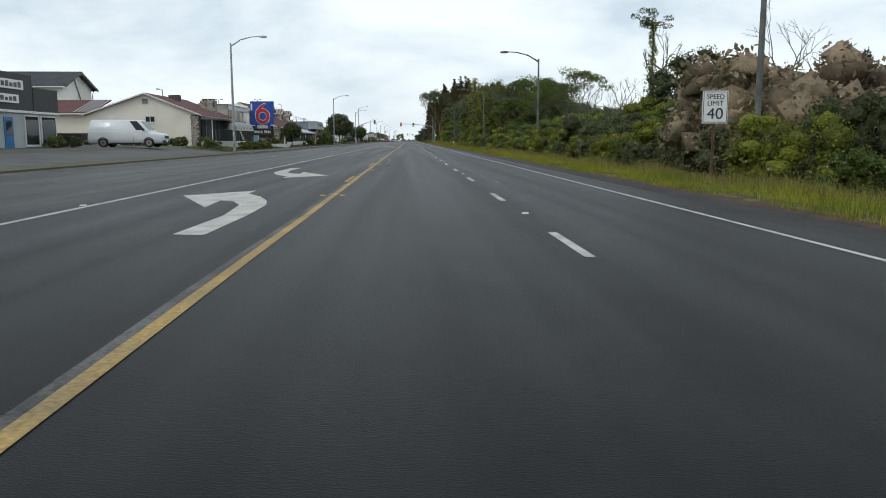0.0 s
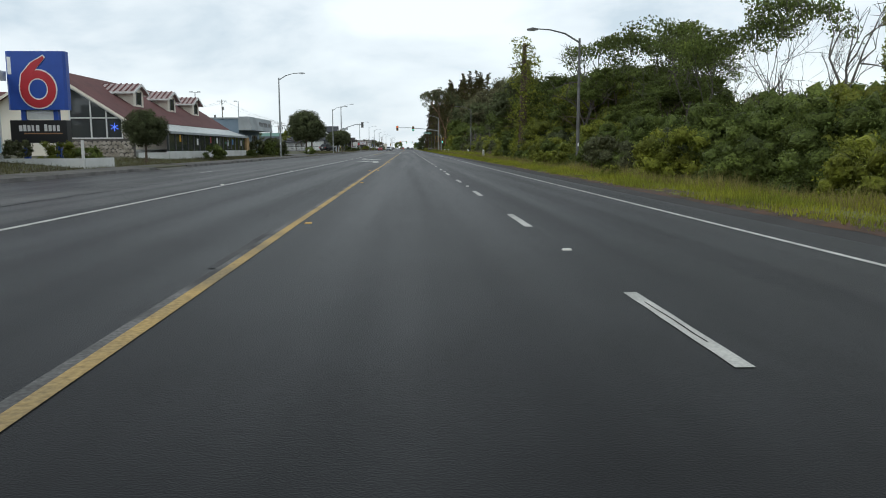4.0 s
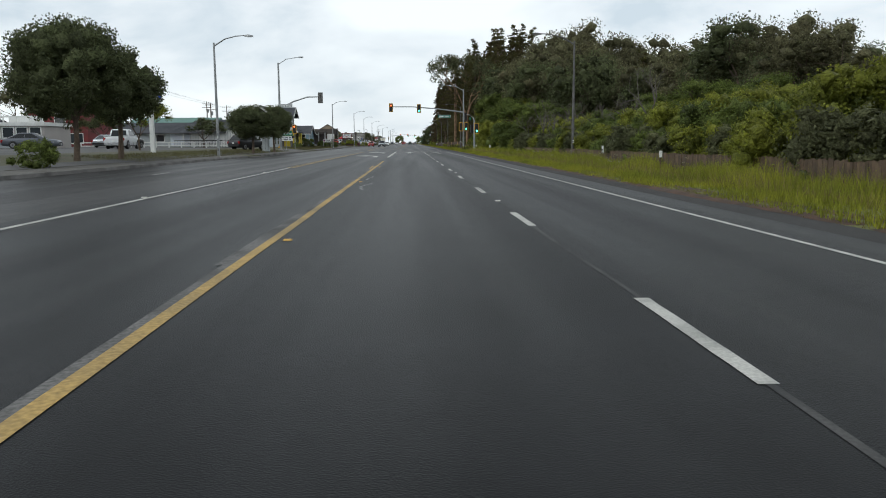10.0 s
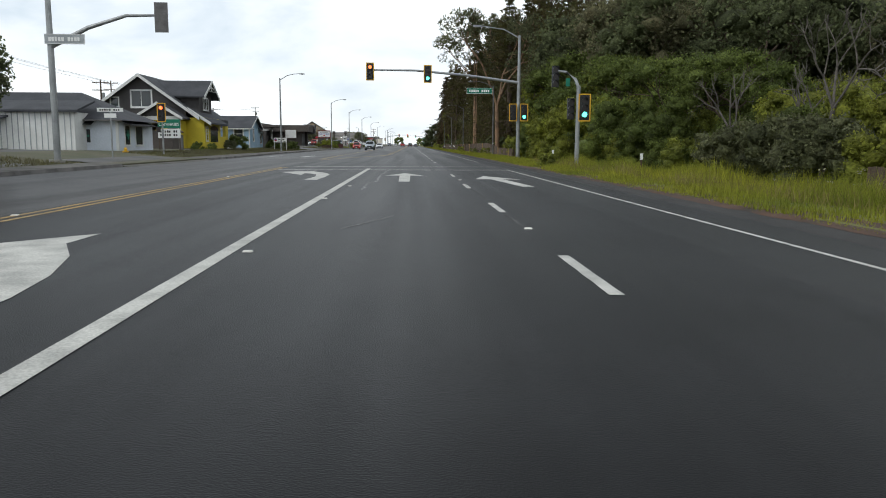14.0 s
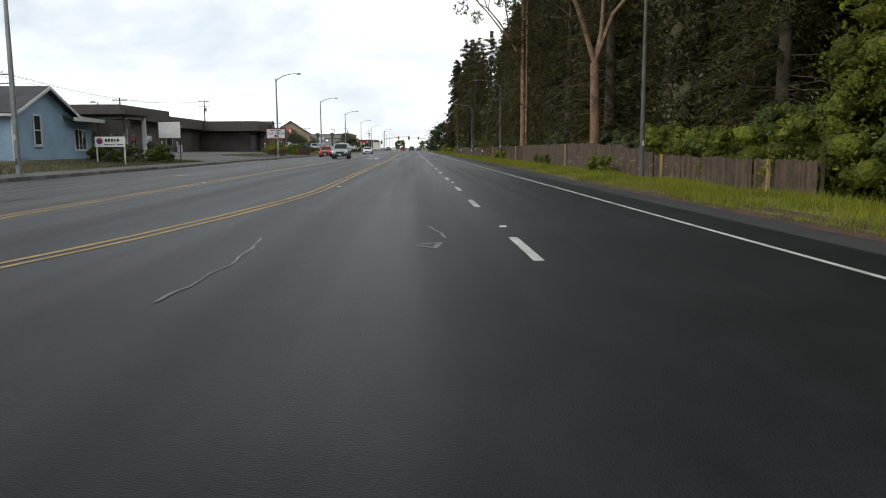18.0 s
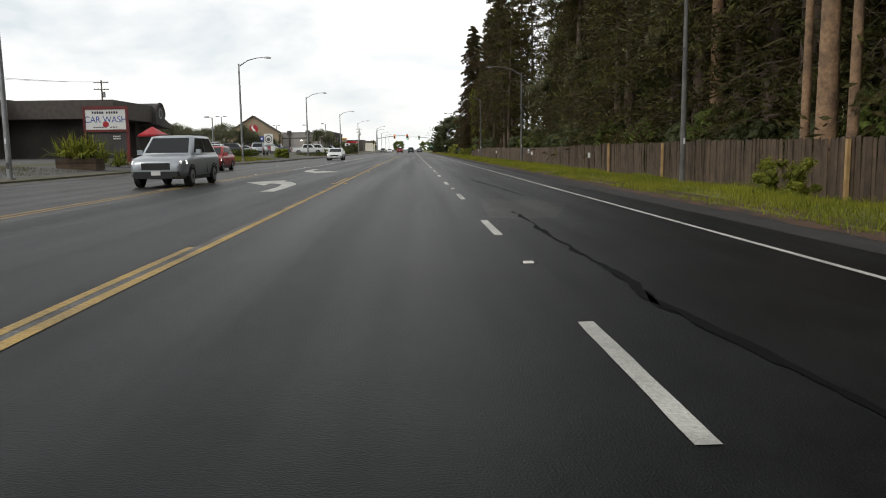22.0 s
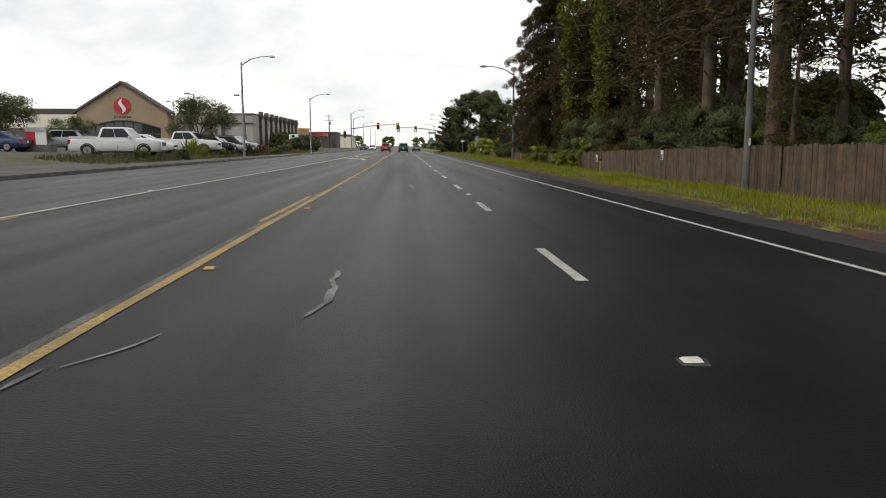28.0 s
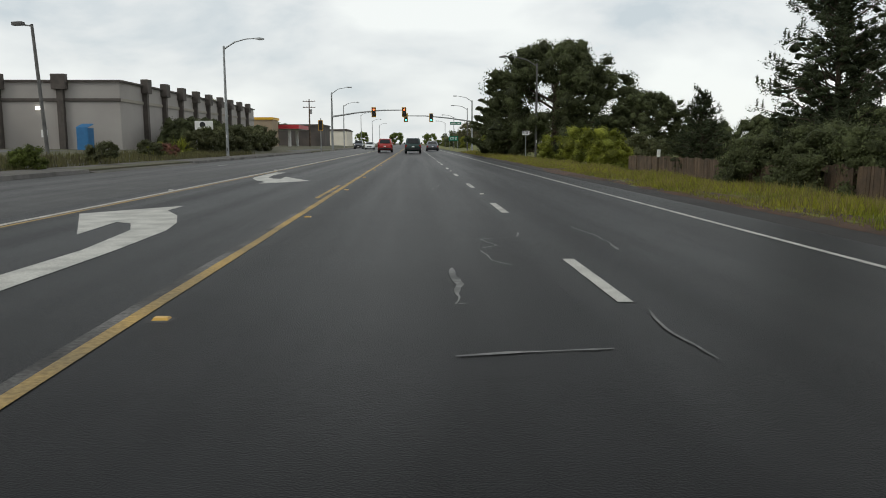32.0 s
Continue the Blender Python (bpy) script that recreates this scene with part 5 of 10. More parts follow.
    for y in np.arange(398, 452, 5.5):
        put("pine", 23.5 + pick(-1.5, 2), y, pick(0.62, 0.8), None, 0 if R.random() < 0.5 else 2)
    for y in np.arange(443, 482, 2.6):
        put("redwood", 15.0 + pick(-1.6, 4.2), y, pick(0.85, 1.05))
    for x, y, s in ((12.3, 359.4, 1.0), (12.25, 360.5, 0.45), (12.5, 358.4, 0.5)):
        plant("bare_redwood", conifer(58, 24, 6.0, "tall orange-barked redwood beside the fence", 0.46, 9, 0.3, 0.6, 0.26, dead=0.3, bark=EUCBARK), (x, y, -0.4), y * 50, s, 1.0)
    for x, y in ((21, 351), (22.5, 357), (20.5, 365), (24.5, 361), (22, 371)):
        put("tall", x, y, pick(0.95, 1.1))
    for y in np.arange(500, 600, 5.0):
        bank("mid", 34 + pick(-4, 12), y, pick(0.7, 1.0), 2)
    for y in np.arange(461, 489, 2.3):
        put("rusty", 14.1 + pick(-0.3, 0.9), y, pick(0.8, 1.0), None, 0 if R.random() < 0.35 else 1)
        bank("mid", 16.8 + pick(-0.8, 1.2), y + 1, pick(0.85, 1.1), 2)
    for y in np.arange(462, 499, 3.1):
        put("trunk", 16.2 + pick(-1.4, 2.6), y, pick(0.85, 1.1))
    for y in np.arange(392, 436, 5.0):
        put("pine", 35 + pick(-3, 4), y, pick(0.95, 1.15), None, 0)
    put("wide", 13.3, 496.5, 0.72, 1.1)
    put("wide", 15.5, 487.0, 0.7, 0.95)
    for x, y, s in ((13.6, 466, 0.3), (13.8, 474, 0.28), (13.4, 455, 0.3)):
        put("tall", x, y, s, None, 2)
    for y in np.arange(324, 470, 4.0):
        bank("mid", 16.2 + pick(-1.5, 1.5), y, pick(0.5, 0.8), 2 if R.random() < 0.5 else 0)
    for x, y, s in ((13.6, 331.5, 1.0), (16.5, 378, 1.05), (19.6, 352, 1.0)):
        put("gum", x, y, s, None, 1 if y < 340 else 0)
    plant("ivy_c", ivy_trunk(83, 13, 0.42, "tall trunk wrapped in bright ivy"), (13.8, 483.8, -0.4))
    plant("ivy_c", None, (12.3, 486.5, -0.4), 90, 0.95)
    plant("ivy_c", None, (14.2, 488.2, -0.4), 200, 0.9)
    for y in np.arange(472, 508, 3.6):
        put("low", 12.7 + pick(-0.2, 0.6), y, pick(0.6, 0.9), None, 1 if R.random() < 0.4 else 0)
        bank("mid", 15.5 + pick(-0.5, 1.2), y, pick(0.5, 0.7), 2)
    for x, y, s in ((12.8, 304, 0.9), (13.2, 310, 0.8), (12.9, 299, 1), (12.6, 353, 0.7)):
        put("low", x, y, s, None, 1)
    # young pines and the round cypress at the end
    put("young", 13.6, 513.0, 0.83, 0.76)
    put("young", 11.9, 520.0, 0.42, 0.36)
    put("young", 13.5, 545.0, 0.32)
    for x, y, s in ((11.6, 508.8, 0.55), (12.2, 511.0, 0.6), (11.4, 513.6, 0.5)):
        put("rusty", x, y, s, None, 1)
    plant("cypress", dome_tree(91, 14.5, 10.8, LEAF_D, "broad dark round-headed cypress"), (13.3, 561, -0.4))
    plant("cypress", None, (20.5, 556, -0.4), 120, 0.55)
    for x, y, s, w in ((12.6, 540, 1.0, 1), (13.2, 546, 1.1, 1), (11.8, 551, 0.9, 1), (14.5, 536, 0.9, 2), (11.4, 533, 0.7, 1)):
        put("low", x, y, s, None, w)
    for y in np.arange(600, 980, 24.0):
        put("pine", 18 + pick(0, 14), y, pick(0.4, 0.6), None, 0 if R.random() < 0.5 else 2)
        bank("mid", 14 + pick(0, 5), y + 5, pick(0.6, 0.9))
        put("tree", -28 - pick(0, 25), y, pick(0.5, 0.9))
    for x in np.arange(-420, 420, 24.0):
        bank("mid", x, 1000 + pick(0, 60), pick(1.4, 2.6), 0)
    build_thicket()


build_wood()


def build_verge():
    rng = np.random.default_rng(7)

    def blades(n, y0, y1, x0, x1, lo, hi, mat, name, label):
        y = rng.uniform(y0, y1, n)
        x = x0 + (x1 - x0) * rng.random(n) ** 1.25
        h = rng.uniform(lo, hi, n) * (0.55 + 0.45 * np.clip((x - 6.1) / 0.9, 0.15, 1)) * (0.75 + 0.5 * np.sin(y * 0.9) * np.sin(x * 2.1 + y * 0.23))
        z = np.interp(x, [6.0, 6.3, 8.0, 11.5, 16], [-0.02, 0.04, 0.02, -0.35, -0.4]) - 0.02
        a = rng.uniform(0, 6.283, n)
        w = rng.uniform(0.006, 0.016, n)
        lean = rng.normal(size=(n, 2)) * 0.28 * h[:, None]
        p = np.stack([x, y, z], 1)
        side = np.stack([np.cos(a) * w, np.sin(a) * w, 0 * w], 1)
        tip = p + np.stack([lean[:, 0], lean[:, 1], h], 1)
        v = np.stack([p - side, p + side, tip], 1).reshape(-1, 3)
        solid(name, mesh_np(name, v, np.arange(n * 3).reshape(n, 3), mat), mat, label, "grass", "stuff")
    blades(300000, -10, 300, 6.1, 11.5, 0.1, 0.34, GRASS, "verge_grass", "long yellow-green grass on the road verge")
    blades(260000, 300, 590, 6.1, 11.2, 0.08, 0.27, GRASS, "verge_grass", "bright green grass on the road verge")
    blades(40000, -10, 590, 6.0, 6.9, 0.05, 0.14, DRYGRASS, "dry_grass", "short dry grass along the road edge")
    blades(60000, 150, 262, 8.2, 12.3, 0.35, 0.85, GRASS, "tall_grass", "tall rank grass before the low fence")
    blades(60000, -5, 260, 7.5, 11.6, 0.25, 0.6, DRYGRASS, "tall_dry_grass", "tall seeding grass on the verge")
    blades(45000, 500, 590, 6.1, 11.5, 0.15, 0.35, DRYGRASS, "dry_grass", "yellowed grass at the end of the verge")
    n = 26000
    y, d = rng.uniform(414.6, 431.6, n), rng.uniform(1.85, 6.4, n)
    x = np.interp(y, [395, 425, 480], [-15.0, -13.8, -13.4]) - d
    p = np.stack([x, y, np.interp(d, [0, 2.4, 7], [0.14, 0.18, 0.6])], 1)
    a, h = rng.uniform(0, 6.283, n), rng.uniform(0.05, 0.12, n)
    q = np.stack([np.cos(a), np.sin(a), 0 * a], 1) * 0.022
    v = np.stack([p - q, p + q, p + np.stack([rng.normal(size=n) * 0.03, rng.normal(size=n) * 0.03, h], 1)], 1).reshape(-1, 3)
    solid("lawn", mesh_np("lawn", v, np.arange(n * 3).reshape(n, 3), GRASS), GRASS, "short green lawn beside the car park drive", "grass", "stuff")
    litter, rows = Mesh(), []
    for y in np.arange(-12, 592, 0.45):
        a = 5.98 + 0.14 * noise.noise((1, y * 0.13, 0)) + 0.12 * noise.noise((2, y * 0.9, 0)) + 0.05 * noise.noise((3, y * 3.1, 0))
        if 512 < y < 524:
            a -= 0.5 * math.sin((y - 512) / 12 * math.pi)
        rows += [(a, y, -0.009), (a + 0.18, y, 0.03 + 0.02 * noise.noise((4, y * 2, 0))), (6.75, y, 0.055)]
    litter.add(rows, [(3 * i + k, 3 * i + k + 1, 3 * i + k + 4, 3 * i + k + 3) for i in range(len(rows) // 3 - 1) for k in (0, 1)])
    solid("verge_litter", litter, LITTER, "red-brown soil and leaf litter along the road edge", "soil", "stuff")
    pts = []
    for y0, y1, k in ((3, 16, 40), (176, 200, 60), (203, 232, 50), (300, 325, 50)):
        for i in range(k):
            x, y = rng.uniform(7.4, 10.8), rng.uniform(y0, y1)
            pts.append(((x, y, land(x, y) + rng.uniform(0.35, 0.8)), (0.09, 0.09, 0.03)))
    v, f = cloud(rng, pts, 9, 0.035, 0.5, 1.0)
    solid("white_flowers", mesh_np("white_flowers", v, f, FLOWER), FLOWER, "white umbel flowers in the verge", "flowers", "stuff")
    for x, y, s in ((7.6, 82, 0.22), (8.2, 99, 0.42), (8.6, 205, 0.3), (7.3, 253, 0.28), (8.0, 256, 0.3), (9.8, 140, 0.35), (10.7, 489, 0.6), (10.6, 480, 0.4), (10.6, 477.2, 0.5), (9.5, 356, 0.4), (9.9, 333, 0.35), (10.2, 316, 0.4), (10.0, 491, 0.35)):
        put("low", x, y, s, which=1)
    # thin grass on the town side
    n = 110000
    y = rng.uniform(0, 560, n)
    k = np.interp(y, [-150, 275, 300, 395, 425, 480, 550, 1500], [-14.1, -14.1, -15.0, -15.0, -13.8, -13.4, -12.6, -12.6])
    x = k - rng.uniform(1.8, 6.0, n)
    ok = ((y > 58) & (y < 160)) | ((y > 194) & (y < 250)) | ((y > 266) & (y < 340)) | ((y > 362) & (y < 380)) | ((y > 412) & (y < 432)) | (y > 470)
    x, y, k = x[ok], y[ok], k[ok]
    d = k - x
    z = np.interp(d, [0, 2.4, 7], [0.14, 0.18, 0.6])
    h, a, w = rng.uniform(0.05, 0.18, len(x)) * np.where(y > 470, 2.4, 1.0), rng.uniform(0, 6.283, len(x)), 0.02
    p = np.stack([x, y, z], 1)
    s = np.stack([np.cos(a) * w, np.sin(a) * w, 0 * a], 1)
    t = p + np.stack([rng.normal(size=len(x)) * 0.05, rng.normal(size=len(x)) * 0.05, h], 1)
    v = np.stack([p - s, p + s, t], 1).reshape(-1, 3)
    solid("roadside_grass", mesh_np("roadside_grass", v, np.arange(len(x) * 3).reshape(-1, 3), WEEDS), WEEDS, "thin dull weeds beside the pavement", "grass", "stuff")


build_verge()


# ---- poles, lamps, signals, signs ----
def street_lamp(x, y, h, arm, side, mat=STEEL, label="tall grey steel street lamp with a curved arm", top=None):
    """side: +1 reaches over the road to the right, -1 to the left."""
    z = land(x, y) if abs(x) > 6 else 0
    ob = thing("street_lamp", label, "street lamp", (x, y, z - 0.05), group="street lamps along the road")
    part("base", Mesh().box(-0.16, 0.16, -0.16, 0.16, 0, 0.12, 0.03), CONCRETE, ob)
    part("pole", Mesh().tube([(0, 0, 0), (0, 0, h * 0.5), (0, 0, h)], [0.115, 0.1, 0.07] if side > 0 else [0.115, 0.095, 0.065], 10), mat, ob, smooth=True)
    part("hand_hole_cover", Mesh().box(-0.05, 0.05, -0.135, -0.115, 0.5, 0.75), DARKSTEEL, ob)
    part("arm", Mesh().tube([(0, 0, h - 0.25), (side * arm * 0.35, 0, h + 0.28), (side * arm * 0.7, 0, h + 0.5), (side * arm, 0, h + 0.55)], [0.06, 0.05, 0.04, 0.035], 8), mat, ob, smooth=True)
    m = Mesh()
    ring = lambda s, w, z0, z1: [(s, -w, z0), (s, w, z0), (s, w * 0.8, z1), (s, -w * 0.8, z1)]
    m.loft([ring(side * (arm - 0.05), 0.07, h + 0.48, h + 0.58), ring(side * (arm + 0.3), 0.16, h + 0.45, h + 0.62), ring(side * (arm + 0.62), 0.12, h + 0.46, h + 0.55)])
    head = part("lamp_head", m, mat, ob)
    part("lens", Mesh().box(side * (arm + 0.33) - 0.16, side * (arm + 0.33) + 0.16, -0.1, 0.1, h + 0.43, h + 0.455), LAMPGLASS, head)
    part("tag", Mesh().box(-0.03, 0.03, -0.135, -0.125, 1.5, 1.72), SIGNWHITE, ob)
    return ob


for lx, ly, lh in ((-15.1, 56.7, 9.1), (-14.95, 143.3, 9.1), (-15.2, 209.4, 8.8), (-15.9, 307.9, 9.0), (-15.9, 369.6, 9.4), (-15.6, 411.6, 9.2),
                   (-14.8, 451.5, 8.8), (-14.5, 500.4, 8.5), (-14.1, 548.1, 8.3), (-13.4, 640, 8.4), (-13.4, 690, 8.4), (-13.4, 745, 8.4), (-13.4, 800, 8.4)):
    street_lamp(lx, ly, lh, 2.4, 1)
for lx, ly, lh in ((10.4, 13.6, 8.2), (10.6, 55.5, 8.2), (10.3, 100.0, 8.0), (12.47, 207.6, 9.2), (10.5, 309.7, 8.8), (10.6, 366.3, 8.7), (10.6, 409.2, 8.3),
                   (10.6, 452.3, 8.6), (10.5, 502.8, 8.4), (10.6, 555.0, 8.2), (10.6, 640, 8.2), (10.6, 690, 8.2), (10.6, 745, 8.2)):
    street_lamp(lx, ly, lh, 2.6, -1, DARKSTEEL, "tall weathered street lamp with a curved arm on the verge")


def signal_head(parent, x, y, z, lit, back=True, name="signal_head"):
    """Three-lens signal that faces the oncoming driver, with a yellow-edged backplate."""
    body = part(name, Mesh().box(x - 0.17, x + 0.17, y, y + 0.22, z - 0.52, z + 0.52, 0.03), BLACK, parent)
    if lit == "back":
        part("backplate", Mesh().box(x - 0.31, x + 0.31, y - 0.03, y - 0.003, z - 0.68, z + 0.68), DARKSTEEL, body)
        return body
    if back:
        part("backplate", Mesh().box(x - 0.29, x + 0.29, y + 0.06, y + 0.08, z - 0.66, z + 0.66), SIGNBLACK, body)
        m = Mesh()
        for a, b, c, d in ((-0.31, -0.25, -0.68, 0.68), (0.25, 0.31, -0.68, 0.68), (-0.25, 0.25, 0.62, 0.68), (-0.25, 0.25, -0.68, -0.62)):
            m.box(x + a, x + b, y + 0.045, y + 0.058, z + c, z + d)
        part("yellow_border", m, SIGNYELLOW, body)
    for i, dz in enumerate((0.34, 0, -0.34)):
        on = {"red": 0, "green": 2}.get(lit, 9) == i
        part("lens", Mesh().disc((x, y - 0.012, z + dz), 0.13, "y", 0.012), (REDLIGHT if i == 0 else GREENLIGHT) if on else DEADLENS, body)
        v = Mesh()
        for k in range(9):
            a0, a1 = math.pi * (k / 9.0), math.pi * ((k + 1) / 9.0)
            v.slab([(x + 0.145 * math.cos(a0), y, z + dz + 0.145 * math.sin(a0)), (x + 0.145 * math.cos(a1), y, z + dz + 0.145 * math.sin(a1)),
                    (x + 0.155 * math.cos(a1), y, z + dz + 0.155 * math.sin(a1)), (x + 0.155 * math.cos(a0), y, z + dz + 0.155 * math.sin(a0))], (0, -0.2, 0))
        part("visor", v, BLACK, body)
    return body


def bars(parent, x, y, z, w, h, mat, rows=1, n=7, name="lettering", depth=0.012):
    """Words that cannot be read: short bars of their size."""
    m, rng = Mesh(), np.random.default_rng(int(abs(x * 37 + z * 11)) + n)
    for r in range(rows):
        zz, cell = z - h * r * 1.5, w / n
        for i in range(n):
            if i % 6 == 5:
                continue
            m.box(x - w / 2 + cell * i, x - w / 2 + cell * (i + 0.55 + 0.25 * rng.random()), y - depth, y, zz - h / 2, zz + h / 2 * (0.7 + 0.3 * rng.random()))
    return part(name, m, mat, parent, kind="stuff")


def mast_signal(x, y, h, reach, heads, arm_z, label, lamp=None, sign=None, drop=0.9):
    ob = thing("traffic_signal", label, "traffic light", (x, y, land(x, y) if abs(x) > 6 else 0))
    part("base", Mesh().box(-0.3, 0.3, -0.3, 0.3, -0.05, 0.15, 0.05), CONCRETE, ob)
    part("pole", Mesh().tube([(0, 0, 0), (0, 0, h * 0.5), (0, 0, h)], [0.16, 0.14, 0.1], 12), STEEL, ob, smooth=True)
    part("mast_arm", Mesh().tube([(0, 0, arm_z - drop), (reach * 0.35, 0, arm_z - drop * 0.4), (reach * 0.7, 0, arm_z - drop * 0.02), (reach, 0, arm_z)], [0.12, 0.1, 0.08, 0.06], 10), STEEL, ob, smooth=True)
    for hx, hz, lit in heads:
        signal_head(ob, hx, -0.34, hz, lit)
    if lamp:
        s = 1 if lamp > 0 else -1
        part("lamp_arm", Mesh().tube([(0, 0, h - 0.2), (lamp * 0.4, 0, h + 0.45), (lamp, 0, h + 0.7)], [0.055, 0.045, 0.035], 8), STEEL, ob, smooth=True)
        part("lamp_head", Mesh().box(min(lamp, lamp + s * 0.6), max(lamp, lamp + s * 0.6), -0.14, 0.14, h + 0.62, h + 0.76, 0.05), STEEL, ob)
    if sign:
        sx, sz, sw, mat = sign
        p = part("street_sign", Mesh().box(sx - sw / 2, sx + sw / 2, -0.2, -0.17, sz - 0.23, sz + 0.23), mat, ob, "green street name sign with white edge")
        m = Mesh()
        for a, b, c, d in ((-sw / 2, sw / 2, 0.2, 0.22), (-sw / 2, sw / 2, -0.22, -0.2), (-sw / 2, -sw / 2 + 0.02, -0.2, 0.2), (sw / 2 - 0.02, sw / 2, -0.2, 0.2)):
            m.box(sx + a, sx + b, -0.21, -0.202, sz + c, sz + d)
        part("border", m, SIGNWHITE, p)
        bars(p, sx, -0.202, sz, sw * 0.8, 0.2, SIGNWHITE, 1, 10)
    return ob


mast_signal(-16.9, 249.3, 11.2, 5.1, [(5.3, 6.75, "back")], 6.9, "galvanised mast-arm traffic signal at the corner", lamp=2.6, sign=(0.75, 5.75, 1.85, PALEGREY), drop=1.5)
mast_signal(8.5, 272.6, 9.6, -11.6, [(-11.6, 6.75, "red"), (-7.15, 6.6, "green"), (0.42, 3.7, "green"), (-0.45, 3.7, None)], 6.9, "galvanised mast-arm traffic signal with three lit heads",
            lamp=-3.0, sign=(-3.1, 5.35, 2.0, SIGNGREEN))
mast_signal(-11.2, 597, 8.0, 10.0, [(5.8, 5.3, "red"), (10.0, 5.3, "red")], 5.6, "mast-arm traffic signal at the far crossing", lamp=2.2)
mast_signal(9.4, 612, 8.0, -10.5, [(-10.5, 5.3, "green"), (-6.5, 5.3, "green")], 5.6, "mast-arm traffic signal at the far crossing on the verge", lamp=-2.4, sign=(-2.6, 4.4, 1.8, SIGNGREEN))


def pedestal_signals():
    ob = thing("pedestal_signal", "grey pedestal signal with a curved top arm and green light", "traffic light", (8.35, 250.1, -0.05))
    part("pole", Mesh().tube([(0, 0, -0.2), (0, 0, 2), (0, 0, 4.1)], [0.13, 0.11, 0.1], 12), STEEL, ob, smooth=True)
    part("curved_arm", Mesh().tube([(0, 0, 4.0), (-0.15, 0.1, 4.45), (-0.6, 0.2, 4.8), (-1.0, 0.25, 4.85)], [0.09, 0.08, 0.07, 0.06], 10), STEEL, ob, smooth=True)
    signal_head(ob, 0.3, -0.15, 3.05, "green")
    signal_head(ob, -1.1, 0.3, 4.6, None, False)
    signal_head(ob, -0.3, 0.25, 3.0, None, False)
    part("notice", Mesh().box(-0.62, -0.42, 0.1, 0.12, 4.1, 4.5), SIGNGREEN, ob)
    ob2 = thing("pedestal_signal", "slim pedestal signal showing a red arrow beside the shop", "traffic light", (-17.9, 268.5, 0.2))
    part("pole", Mesh().tube([(0, 0, -0.1), (0, 0, 3.6)], [0.07, 0.06], 10), STEEL, ob2, smooth=True)
    signal_head(ob2, 0, -0.2, 3.15, "red")
    ob3 = part("walk_signal", Mesh().box(-0.42, -0.12, -0.16, 0.05, 1.75, 2.15, 0.03), BLACK, ob2)
    part("lens", Mesh().box(-0.38, -0.16, -0.172, -0.162, 1.8, 2.1), DEADLENS, ob3)
    ob4 = thing("pedestal_signal", "pedestal signal at the far crossing", "traffic light", (-12.2, 592, 0.15))
    part("pole", Mesh().tube([(0, 0, -0.1), (0, 0, 4.3)], [0.07, 0.06], 10), STEEL, ob4, smooth=True)
    signal_head(ob4, 0, -0.2, 3.4, None)


pedestal_signals()


def post_sign(x, y, w, h, z0, mat, label, category="sign", posts=1, post_mat=STEEL, thick=0.02, name="road_sign"):
    z = land(x, y) if abs(x) > 6 else 0
    ob = thing(name, label, category, (x, y, z))
    for i in range(posts):
        px = 0 if posts == 1 else -w / 2 + 0.08 + i * (w - 0.16)
        part("post", Mesh().box(px - 0.035, px + 0.035, 0.012, 0.08, -0.3, z0 + h * 0.9), post_mat, ob)
    part("panel", Mesh().box(-w / 2, w / 2, -thick, 0.01, z0, z0 + h, 0.0), mat, ob)
    return ob


